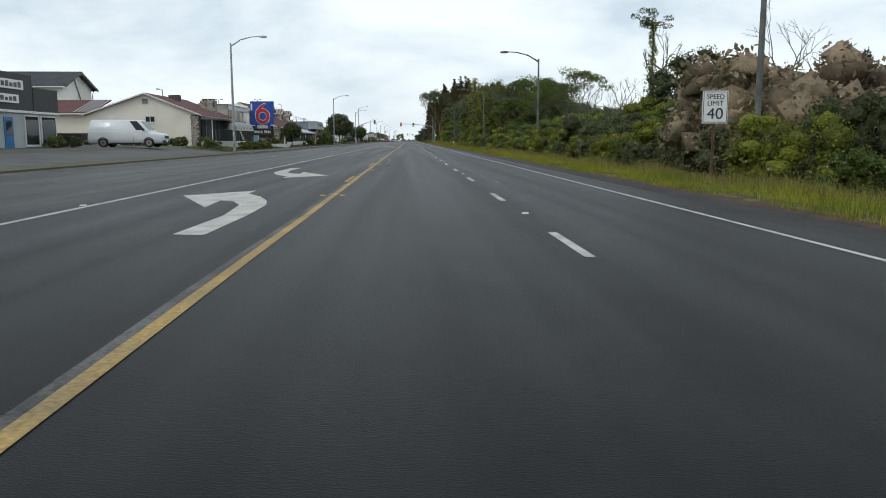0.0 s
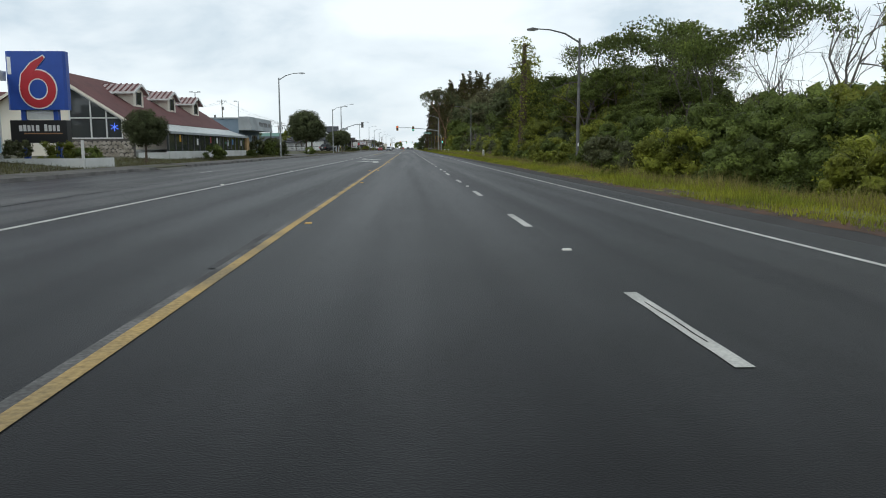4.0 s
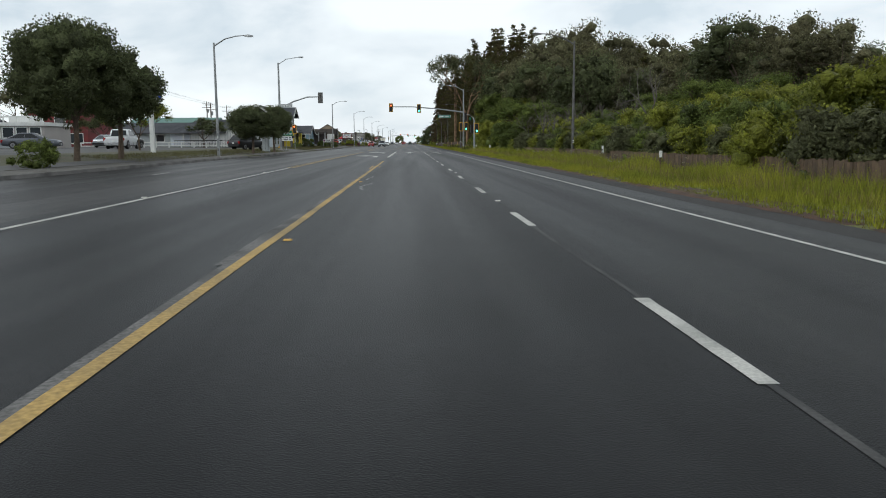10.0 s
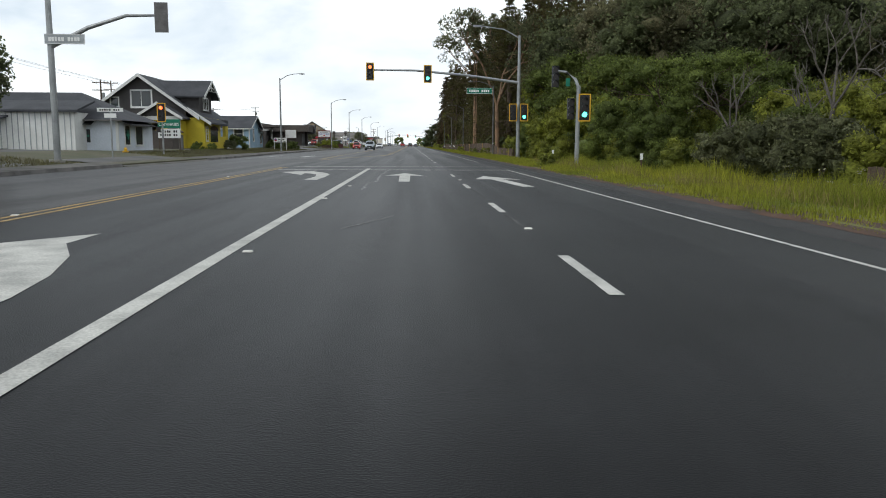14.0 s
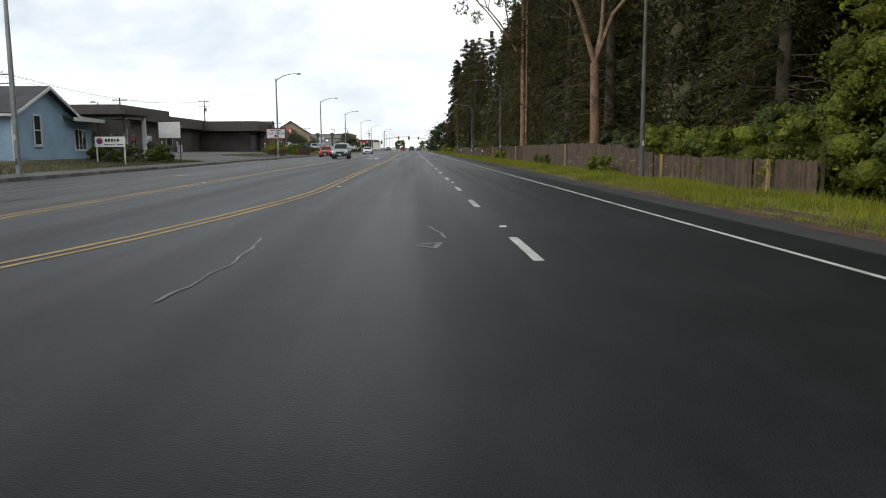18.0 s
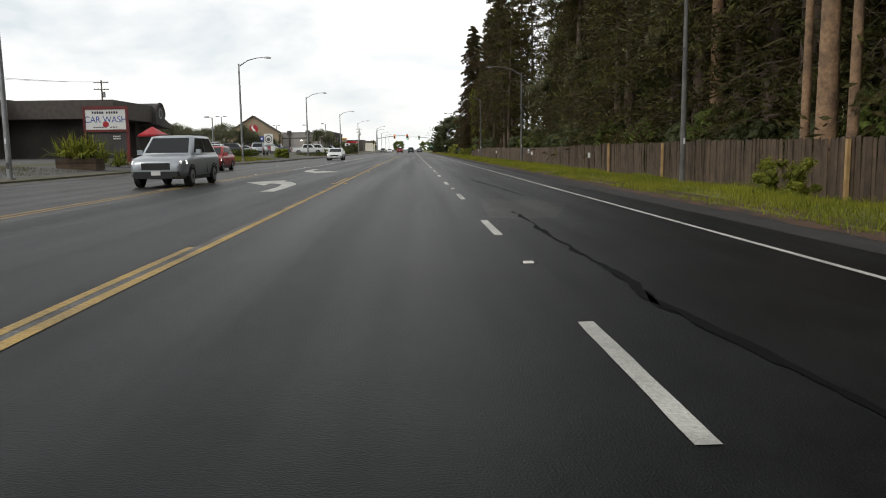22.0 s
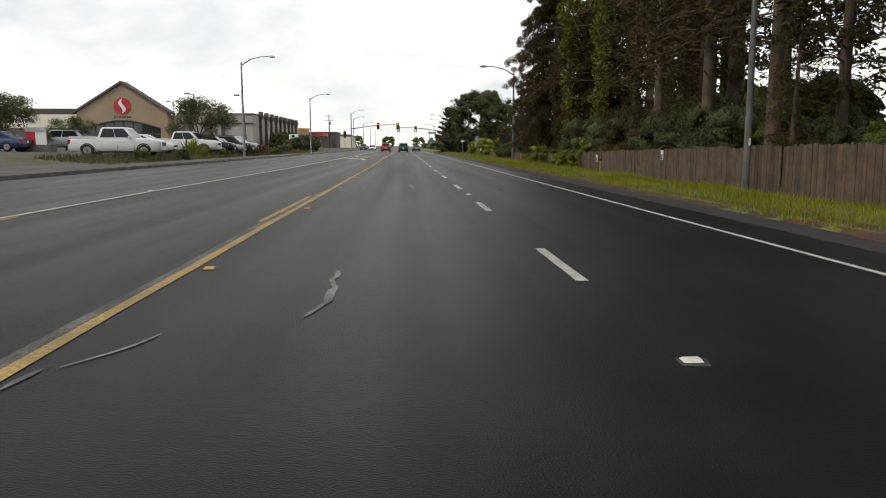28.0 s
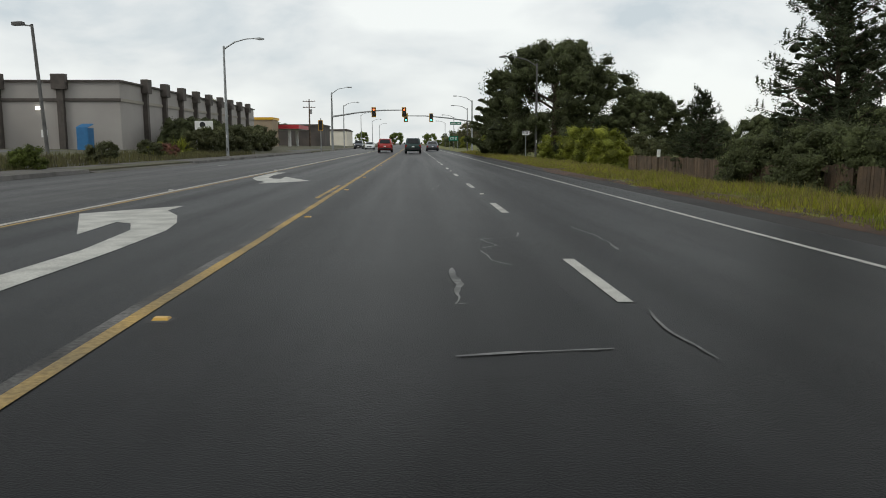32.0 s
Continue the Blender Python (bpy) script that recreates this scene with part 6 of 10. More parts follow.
def build_signs():
    s = post_sign(8.74, 12.8, 0.76, 0.95, 1.72, SIGNWHITE, "white speed limit sign on a wooden post", "speed sign", 1, TIMBER)
    m = Mesh()
    for a, b, c, d in ((-0.36, 0.36, 2.625, 2.64), (-0.36, 0.36, 1.75, 1.765), (-0.36, -0.345, 1.765, 2.625), (0.345, 0.36, 1.765, 2.625)):
        m.box(a, b, -0.03, -0.021, c, d)
    part("border", m, SIGNBLACK, s)
    lettering("SPEED", (0, -0.026, 2.49), 0.2, SIGNBLACK, s, 1.0)
    lettering("LIMIT", (0, -0.026, 2.3), 0.2, SIGNBLACK, s, 1.05)
    lettering("40", (0, -0.026, 1.99), 0.46, SIGNBLACK, s, 1.1)
    mk = post_sign(8.25, 138.8, 0.2, 0.75, 0.2, SIGNWHITE, "white mile marker panel in the verge grass", "marker")
    bars(mk, 0, -0.021, 0.8, 0.12, 0.08, SIGNBLACK, 4, 2)
    for x, y in ((9.7, 178), (9.8, 244), (9.4, 376.5), (8.7, 515.6), (9.2, 418), (10.0, 95), (9.9, 265), (9.5, 396)):
        q = post_sign(x, y, 0.12, 0.26, 0.72, SIGNWHITE, "short verge marker post with a white plate", "marker", 1, TIMBER, name="verge_marker")
    for x, y, z in ((10.84, 472.6, 0.5), (10.3, 190.4, 0.75), (10.86, 408.0, 0.85), (10.86, 461.5, 0.8)):
        q = thing("notice", "small white printed notice beside the fence", "sign", (x + 0.2, y, z), -78)
        w = 0.1 if y > 450 or y < 200 else 0.18
        part("plate", Mesh().box(-w, w, -0.01, 0.01, -0.2, 0.2), SIGNWHITE, q)
        if w > 0.15:
            part("blue_band", Mesh().box(-w, w, -0.016, -0.0105, 0.14, 0.2), SIGNBLUE, q)
        if y < 200:
            part("post", Mesh().box(-0.02, 0.02, 0.011, 0.04, -1.1, 0.18), TIMBER, q)
        bars(q, 0, -0.0105, 0.0, w * 1.5, 0.05, SIGNBLACK, 3, 5)
    q = thing("utility_marker", "small yellow utility marker in the grass before the fence", "marker", (10.6, 470.1, -0.1))
    part("marker_post", Mesh().box(-0.025, 0.025, -0.025, 0.025, -0.2, 0.5), YELLOW_MARK, q)
    part("marker_cap", Mesh().box(-0.09, 0.09, -0.04, 0.04, 0.5, 0.58), SIGNBLACK, q)
    for x, y in ((10.5, 121.3), (10.8, 119.6), (9.3, 150.5)):
        q = thing("stake", "orange-brown wooden survey stake in the grass", "stake", (x, y, 0.0))
        part("stake_post", Mesh().box(-0.04, 0.04, -0.03, 0.03, -0.2, 0.75), NEWWOOD, q)
    r = post_sign(9.54, 553.8, 0.6, 0.3, 2.0, SIGNWHITE, "small white road sign on a thin post past the fence", "sign")
    bars(r, 0, -0.021, 2.3, 0.7, 0.1, SIGNBLACK, 2, 6)
    g = post_sign(7.9, 640, 1.8, 0.9, 1.6, SIGNGREEN, "green guide sign beyond the far crossing", "sign", 2)
    bars(g, 0, -0.021, 2.2, 1.4, 0.16, SIGNWHITE, 2, 8)
    # town side
    c = post_sign(-19.6, 389.5, 2.6, 1.3, 2.35, SIGNWHITE, "white car wash sign board in a red timber frame", "sign", 2, REDPAINT, 0.06, "sign_board")
    m = Mesh()
    for a, b, z0, z1 in ((-1.45, -1.3, 0.2, 3.85), (1.3, 1.45, 0.2, 3.85), (-1.3, 1.3, 3.65, 3.85), (-1.3, 1.3, 2.2, 2.34)):
        m.box(a, b, -0.1, 0.1, z0, z1)
    part("frame", m, REDPAINT, c)
    lettering("CAR WASH", (0, -0.066, 2.98), 0.58, SIGNBLUE, c, 0.92)
    bars(c, 0, -0.061, 3.45, 1.7, 0.16, SIGNBLACK, 1, 11)
    bars(c, 0, -0.061, 2.5, 1.6, 0.07, SIGNBLACK, 1, 9)
    part("picture", Mesh().disc((0, -0.061, 2.68), 0.2, "y", -0.01), SIGNRED, c)
    part("lower_board", Mesh().box(-1.3, 1.3, 0.0, 0.05, 0.9, 2.18), DARKGREY, c)
    bars(c, 0.7, 0.0, 1.9, 0.6, 0.1, SIGNWHITE, 2, 6)
    b = post_sign(-19.6, 340, 1.75, 1.3, 1.75, SIGNWHITE, "blank cream billboard on two timber posts", "billboard", 2, TIMBER, 0.05, "billboard")
    m = Mesh()
    for a, d, z0, z1 in ((-0.93, -0.88, 1.7, 3.1), (0.88, 0.93, 1.7, 3.1), (-0.88, 0.88, 3.055, 3.1), (-0.88, 0.88, 1.7, 1.745)):
        m.box(a, d, -0.07, 0.03, z0, z1)
    part("frame", m, TIMBER, b)
    e = post_sign(-19.0, 325.8, 1.9, 0.65, 1.05, SIGNWHITE, "low white estate agent sign board", "sign", 2, WHITE, 0.03, "sign_board")
    part("emblem", Mesh().disc((-0.65, -0.031, 1.42), 0.2, "y", -0.008), SIGNRED, e)
    part("emblem_band", Mesh().box(-0.84, -0.46, -0.047, -0.041, 1.37, 1.47), SIGNBLUE, e)
    bars(e, 0.25, -0.031, 1.48, 1.1, 0.2, SIGNBLACK, 1, 6)
    bars(e, 0.25, -0.031, 1.2, 1.2, 0.08, SIGNBLACK, 1, 9)
    k = post_sign(-20.8, 279.5, 1.9, 0.75, 1.9, SIGNGREEN, "green and white shop sign on dark posts", "sign", 2, TIMBER, 0.05, "sign_board")
    lettering("CANNABIS", (0, -0.056, 2.2), 0.36, SIGNBLACK, k, 1.0)
    lettering("CANNABIS", (0, -0.058, 2.21), 0.36, SIGNWHITE, k, 1.0).location.x = 0.01
    part("lower_panel", Mesh().box(-0.95, 0.95, -0.05, 0.01, 1.05, 1.85), SIGNWHITE, k)
    bars(k, 0, -0.051, 1.62, 1.5, 0.2, SIGNBLACK, 2, 8)
    p = post_sign(-20.2, 209.2, 1.9, 1.75, 4.15, SIGNWHITE, "white pharmacy pylon sign with navy bands", "sign", 1, WHITE, 0.25, "pylon_sign")
    part("pole", Mesh().box(-0.16, 0.16, -0.15, 0.15, -0.2, 4.15, 0.03), WHITE, p)
    part("top_band", Mesh().box(-0.96, 0.96, -0.262, -0.251, 5.6, 5.86), SIGNBLUE, p)
    part("bottom_band", Mesh().box(-0.96, 0.96, -0.262, -0.251, 4.18, 4.42), SIGNBLUE, p)
    bars(p, 0.1, -0.251, 5.3, 1.2, 0.34, SIGNBLUE, 1, 5)
    bars(p, 0.2, -0.251, 4.8, 0.9, 0.34, LEAF_Y, 1, 4)
    bars(p, 0, -0.263, 4.3, 1.4, 0.12, SIGNWHITE, 1, 9)
    d = post_sign(-17.4, 430.6, 0.45, 0.55, 2.1, SIGNBLUE, "blue accessible parking sign on a steel post", "sign")
    part("symbol", Mesh().disc((0, -0.021, 2.36), 0.13, "y", -0.004), SIGNWHITE, d)
    q = post_sign(-19.75, 447.8, 1.2, 1.5, 1.6, SIGNWHITE, "white sign with a round dark coffee shop emblem", "sign", 1, STEEL, 0.2, "sign_board")
    part("emblem", Mesh().disc((0, -0.201, 2.36), 0.52, "y", -0.01, 28), SIGNBLACK, q)
    part("emblem_ring", Mesh().disc((0, -0.212, 2.36), 0.43, "y", -0.008, 28), SIGNWHITE, q)
    part("emblem_heart", Mesh().disc((0, -0.221, 2.3), 0.27, "y", -0.008, 20), DARKSTEEL, q)
    t = post_sign(-17.6, 554.8, 1.5, 0.75, 1.9, SIGNWHITE, "small white store sign beside the hedge", "sign", 2, WHITE, 0.06, "sign_board")
    part("emblem", Mesh().disc((-0.1, -0.061, 2.33), 0.24, "y", -0.008), SIGNBLACK, t)
    n = post_sign(-17.6, 258.0, 1.5, 0.22, 2.7, SIGNWHITE, "street name blades on a thin pole", "sign")
    part("second_blade", Mesh().box(-0.35, 0.35, -0.03, -0.005, 2.35, 2.6), SIGNWHITE, n)
    bars(n, 0, -0.021, 2.81, 1.2, 0.1, SIGNBLACK, 1, 9)


build_signs()


def motel_sign():
    ob = thing("motel_sign", "tall blue motel sign with a red figure over a black board", "sign", (-19.85, 95.0, 0.55))
    part("panel", Mesh().box(-1.55, 1.55, -0.05, 0.55, 2.7, 5.75, 0.12), SIGNBLUE, ob)

    def ring(rx, rz, w, y, mat, cz, name):
        m, n = Mesh(), 28
        for k in range(n):
            a0, a1 = 2 * math.pi * k / n, 2 * math.pi * (k + 1) / n
            q = [(r * rx * math.cos(a) + 0.1, y, cz + r * rz * math.sin(a)) for r, a in ((1, a0), (1, a1))]
            q += [((rx - w) * math.cos(a) + 0.1, y, cz + (rz - w) * math.sin(a)) for a in (a1, a0)]
            m.slab(q, (0, 0.01, 0))
        part(name, m, mat, ob)
    ring(1.0, 1.05, 0.55, -0.075, SIGNWHITE, 3.78, "white_outline")
    ring(0.93, 0.98, 0.42, -0.09, SIGNRED, 3.78, "red_ring")
    m, w = Mesh(), Mesh()
    for o, h, mm, y in ((0.0, 0.0, m, -0.092), (0.07, 0.07, w, -0.077)):
        arc = [(-0.83 - o, 3.9), (-0.72 - o, 4.55), (-0.2 - o, 5.15), (0.45, 5.5 + h), (0.5 + o, 5.35 + h), (0.02 + o, 4.8 + h), (-0.38 + o, 4.3), (-0.4 + o, 3.9)]
        mm.slab([(a, y, z) for a, z in arc], (0, 0.01, 0))
    part("red_stroke", m, SIGNRED, ob)
    part("white_stroke", w, SIGNWHITE, ob)
    v = bars(ob, -1.28, -0.051, 5.0, 0.3, 0.9, SIGNWHITE, 1, 1, "small_lettering_bar")
    for x in (-0.85, 0.85):
        part("leg", Mesh().box(x - 0.12, x + 0.12, 0.1, 0.4, -0.1, 2.7), SIGNBLUE, ob)
    part("white_infill", Mesh().box(-0.7, 0.7, 0.15, 0.3, 2.2, 2.68), WHITE, ob)
    b = part("lower_board", Mesh().box(-1.5, 1.45, -0.05, 0.5, 0.95, 2.15), SIGNBLACK, ob)
    bars(b, 0.05, -0.051, 1.75, 2.2, 0.36, SIGNWHITE, 1, 10)
    part("orange_stripe", Mesh().box(-0.8, 1.2, -0.06, -0.051, 1.42, 1.48), ORANGEWALL, b)
    pl = thing("planter", "low white planter wall round the sign", "planter", (-19.6, 93.6, 0.4))
    for a, c, d, e in ((-3.0, 3.2, -1.4, -1.2), (3.0, 3.2, -1.2, 2.4), (-3.0, -2.8, -1.2, 2.4)):
        part("wall", Mesh().box(a, c, d, e, -0.3, 0.3), WHITE, pl)
    part("post", Mesh().box(3.05, 3.17, -1.5, -1.41, -0.3, 1.2), WHITE, pl)


motel_sign()


def tall_pole(x, y, h, label, arms=2, mat=BARK, double=False, name="utility_pole"):
    ob = thing(name, label, "utility pole" if name == "utility_pole" else "lamp post", (x, y, land(x, y)))
    part("pole", Mesh().tube([(0, 0, -0.3), (0, 0, h * 0.6), (0, 0, h)], [0.17, 0.14, 0.1] if name == "utility_pole" else [0.11, 0.1, 0.08], 9), mat, ob, smooth=True)
    for i in range(arms):
        arm = part("cross_arm", Mesh().box(-1.2, 1.2, -0.17, -0.05, h - 0.5 - i * 1.1, h - 0.38 - i * 1.1), mat, ob)
        for k in (-1.1, -0.5, 0.5, 1.1):
            part("insulator", Mesh().tube([(k, -0.11, h - 0.38 - i * 1.1), (k, -0.11, h - 0.2 - i * 1.1)], [0.05, 0.04], 6), SIGNWHITE, arm)
    if arms:
        part("transformer", Mesh().tube([(0.3, 0.1, h - 2.8), (0.3, 0.1, h - 1.9)], 0.22, 10), STEEL, ob)
    else:
        for s in ((-1, 1) if double else (-1,)):
            part("bracket", Mesh().tube([(0, 0, h - 0.1), (s * 0.5, 0, h)], 0.04, 6), mat, ob)
            part("lamp_head", Mesh().box(min(s * 0.45, s * 1.05), max(s * 0.45, s * 1.05), -0.2, 0.2, h - 0.02, h + 0.16, 0.04), mat, ob)
    return ob


for px, py, ph, ar, db in ((-49.4, 262, 13.2, 1, 0), (-44, 172, 9.5, 0, 1), (-42.4, 210, 11.4, 0, 1), (-41.9, 247, 11.8, 0, 0), (-27.7, 448.6, 5.3, 0, 0), (-37, 492.3, 7.2, 0, 1), (-47, 395, 7.4, 0, 0),
                           (-58, 260, 11.5, 2, 0), (-66, 268, 11.5, 2, 0), (-52, 350, 11, 2, 0), (-50.6, 468.8, 12.3, 2, 0), (-50, 412, 9.2, 2, 0), (-50.5, 374, 10.0, 2, 0), (-50, 363, 10.6, 2, 0), (-46, 330, 9.6, 2, 0), (-43, 128, 9.0, 0, 0),
                           (-38, 560, 7.5, 0, 1), (-20, 640, 9, 2, 0), (-24, 520, 6.4, 0, 0)):
    if ar:
        tall_pole(px, py, ph, "weathered timber utility pole with cross-arms", ar)
    else:
        tall_pole(px, py, ph, "parking lot lamp post with box heads", 0, STEEL, db, "lot_lamp")
lean = tall_pole(-20.9, 533.7, 7.2, "leaning parking lot lamp post with a box head", 0, DARKSTEEL, False, "lot_lamp")
lean.rotation_euler.y = radians(-3)
wires = Mesh()
for a, b in (((-49.4, 262, 13.4), (-58, 260, 12.3)), ((-58, 260, 12.3), (-66, 268, 12.3)), ((-49.4, 262, 13.6), (-46, 330, 10.3)), ((-52, 350, 11.7), (-46, 330, 10.3)), ((-52, 350, 11.7), (-50, 363, 11.2)), ((-50, 363, 11.2), (-50, 412, 9.8)), ((-50, 412, 9.8), (-50.6, 468.8, 12.9))):
    va, vb = Vector(a), Vector(b)
    for o in (-1.0, 0.5, 1.0):
        wires.tube([va.lerp(vb, t) + Vector((o, 0, -2.2 * t * (1 - t))) for t in (0, 0.25, 0.5, 0.75, 1)], 0.018, 4)
solid("overhead_wires", wires, BLACK, "thin sagging overhead wires between timber poles", "cable")


# ---- vehicles ----
def car(kind, paint, at, turn, label, lights=False, group=""):
    """A vehicle whose nose points to -y before it is turned."""
    L, W, H, belt, hood, g0, g1, g2, g3 = {
        "hatch": (4.05, 1.72, 1.52, 0.98, 0.92, 0.85, 1.65, 3.35, 3.95),
        "sedan": (4.85, 1.82, 1.45, 0.95, 0.86, 1.2, 2.05, 3.45, 4.4),
        "suv": (4.75, 1.86, 1.75, 1.12, 1.06, 1.15, 1.85, 4.05, 4.62),
        "pickup": (5.8, 1.98, 1.9, 1.2, 1.16, 1.5, 2.15, 3.75, 4.0),
        "van": (5.7, 2.0, 2.1, 1.28, 1.14, 1.0, 1.75, 5.45, 5.62)}[kind]
    wr = {"hatch": 0.31, "sedan": 0.33, "suv": 0.36, "pickup": 0.4, "van": 0.36}[kind]
    ob = thing("pickup_truck" if kind == "pickup" else "van" if kind == "van" else "car", label, "truck" if kind == "pickup" else "van" if kind == "van" else "car", at, turn, group)
    hw, y0 = W / 2, -L / 2
    low = 0.22 if kind in ("hatch", "sedan") else 0.3

    def ring(s, zb, zt, w):
        y, h = y0 + s, zt - zb
        side = [(0.86, zb), (0.97, zb + 0.1), (1.0, zb + 0.42 * h), (0.985, zt - 0.26 * h), (0.95, zt - 0.07), (0.84, zt - 0.012), (0.4, zt + 0.022)]
        return [(w * k, y, z) for k, z in side] + [(-w * k, y, z) for k, z in reversed(side)]
    tail = belt if kind != "pickup" else belt + 0.02
    st = [(0.0, low + 0.16, hood - 0.3, hw * 0.72), (0.04, low + 0.08, hood - 0.2, hw * 0.82), (0.16, low + 0.03, hood - 0.11, hw * 0.92), (0.4, low, hood - 0.055, hw * 0.985), (0.75, low, hood - 0.01, hw),
          (g0, low, hood + 0.035, hw), (g0 + 0.4, low, belt - 0.01, hw), (g3, low, tail, hw), (L - 0.3, low + 0.02, tail - 0.02, hw * 0.985), (L - 0.1, low + 0.06, tail - 0.07, hw * 0.95),
          (L - 0.02, low + 0.12, tail - 0.16, hw * 0.9), (L, low + 0.18, tail - 0.26, hw * 0.85)]
    part("body", Mesh().loft([ring(*q) for q in st]), paint, ob, smooth=True)
    bw, rw = hw * 0.94, hw * 0.8

    def plan(f, r, w, z, c):
        f, r = y0 + f, y0 + r
        return [(-w + c, f, z), (w - c, f, z), (w, f + c * 1.5, z), (w, r - c * 1.3, z), (w - c, r, z), (-w + c, r, z), (-w, r - c * 1.3, z), (-w, f + c * 1.5, z)]
    cab = [plan(g0, g3, bw, belt - 0.14, 0.1), plan(g0 + 0.04, g3 - 0.02, bw * 0.99, belt - 0.01, 0.1), plan(g1, g2, rw, H - 0.075, 0.1),
           plan(g1 + 0.07, g2 - 0.06, rw * 0.95, H - 0.03, 0.11), plan(g1 + 0.25, g2 - 0.2, rw * 0.8, H, 0.14)]
    part("cabin", Mesh().loft(cab), paint, ob, smooth=True)
    b, t = cab[1], cab[2]

    def pane(i, j, name, s0=0.0, s1=1.0, in0=0.02, in1=0.02):
        p = [Vector(b[i]), Vector(b[j]), Vector(t[j]), Vector(t[i])]
        nrm = (p[1] - p[0]).cross(p[3] - p[0]).normalized()
        c = sum(p, Vector()) / 4
        if nrm.dot(c - Vector((0, (b[0][1] + b[4][1]) / 2, belt))) < 0:
            nrm = -nrm

        def at2(u, v):
            return p[0].lerp(p[1], u).lerp(p[3].lerp(p[2], u), v) + nrm * 0.006
        u0, u1 = s0 + in0, s1 - in1
        part(name, Mesh().slab([at2(u0, 0.07), at2(u1, 0.07), at2(u1, 0.96), at2(u0, 0.96)], nrm * 0.005), CARGLASS, ob)
    pane(0, 1, "windscreen")
    pane(4, 5, "rear_window", in0=0.05, in1=0.05)
    if kind == "van":
        pane(2, 3, "side_window", 0.0, 0.2), pane(6, 7, "side_window", 0.8, 1.0)
    else:
        for i in (2, 6):
            pane(i, i + 1, "side_window", 0.0, 0.48, 0.025, 0.01), pane(i, i + 1, "side_window", 0.48, 1.0, 0.01, 0.05)
    doors = (g0 + 0.15, g0 + 1.2) if kind in ("van", "pickup") else (g0 + 0.1, (g0 + g3) / 2 - 0.05, g3 - 0.45)
    for s in (-1, 1):
        m = Mesh()
        for d in doors:
            m.box(min(s * hw * 0.99, s * hw * 1.003), max(s * hw * 0.99, s * hw * 1.003), y0 + d - 0.006, y0 + d + 0.006, low + 0.12, low + 0.42 * (belt - low) + 0.1)
        part("door_seam", m, BLACK, ob)
        for d in doors[1:]:
            part("door_handle", Mesh().box(min(s * hw * 0.97, s * hw * 1.012), max(s * hw * 0.97, s * hw * 1.012), y0 + d - 0.27, y0 + d - 0.08, belt - 0.25, belt - 0.215), paint, ob)
    if kind == "pickup":
        # black slab on the closed body stands for the shade in an open bed
        part("bed_liner", Mesh().box(-hw * 0.78, hw * 0.78, y0 + g3 + 0.1, y0 + L - 0.16, belt + 0.012, belt + 0.03), BLACK, ob)
        for s in (-1, 1):
            part("bed_rail", Mesh().box(min(s * hw * 0.8, s * hw * 0.93), max(s * hw * 0.8, s * hw * 0.93), y0 + g3 + 0.05, y0 + L - 0.1, belt, belt + 0.1), paint, ob)
    for s in (-1, 1):
        for wy in (y0 + L * 0.185, y0 + L * 0.79):
            ww = part("wheel", Mesh().tube([(s * (hw - 0.22), wy, wr), (s * (hw - 0.2), wy, wr), (s * (hw - 0.03), wy, wr), (s * (hw + 0.005), wy, wr)], [wr * 0.9, wr, wr, wr * 0.9], 18), RUBBER, ob)
            part("rim", Mesh().disc((s * (hw + 0.007), wy, wr), wr * 0.64, "x", s * 0.012, 14), RIM, ww)
            part("hub", Mesh().disc((s * (hw + 0.02), wy, wr), wr * 0.2, "x", s * 0.012, 10), DARKSTEEL, ww)
            m = Mesh()
            for k in range(10):
                a0, a1 = math.pi * k / 10, math.pi * (k + 1) / 10
                q = [(s * (hw + 0.004), wy + r * math.cos(a), wr + r * math.sin(a)) for r, a in ((wr * 1.16, a0), (wr * 1.16, a1), (wr * 0.98, a1), (wr * 0.98, a0))]
                m.slab(q, (s * 0.008, 0, 0))
            part("wheel_arch", m, BLACK, ob)
        part("headlight", Mesh().loft([[(s * hw * 0.5, y0 + 0.02, hood - 0.34), (s * hw * 0.86, y0 + 0.1, hood - 0.31), (s * hw * 0.86, y0 + 0.13, hood - 0.18), (s * hw * 0.5, y0 + 0.05, hood - 0.23)],
                                       [(s * hw * 0.5, y0 + 0.25, hood - 0.32), (s * hw * 0.99, y0 + 0.42, hood - 0.28), (s * hw * 0.965, y0 + 0.44, hood - 0.165), (s * hw * 0.5, y0 + 0.25, hood - 0.16)]]),
             HEADLAMP if lights else LAMPGLASS, ob)
        part("tail_light", Mesh().box(min(s * hw * 0.72, s * hw * 0.95), max(s * hw * 0.72, s * hw * 0.95), y0 + L - 0.2, y0 + L - 0.005, tail - 0.42, tail - 0.14), TAILLAMP, ob)
        part("mirror", Mesh().box(min(s * (hw - 0.02), s * (hw + 0.17)), max(s * (hw - 0.02), s * (hw + 0.17)), y0 + g0 + 0.35, y0 + g0 + 0.47, belt - 0.03, belt + 0.14, 0.02), paint if kind != "van" else BLACK, ob)
    part("grille", Mesh().box(-hw * 0.5, hw * 0.5, y0 - 0.012, y0 + 0.05, hood - 0.46, hood - 0.24, 0.01), BLACK, ob)
    part("lower_grille", Mesh().box(-hw * 0.62, hw * 0.62, y0 - 0.026, y0 + 0.05, low + 0.02, low + 0.11), BLACK, ob)
    part("front_plate", Mesh().box(-0.15, 0.15, y0 - 0.034, y0 - 0.022, low + 0.12, low + 0.26), SIGNWHITE, ob)
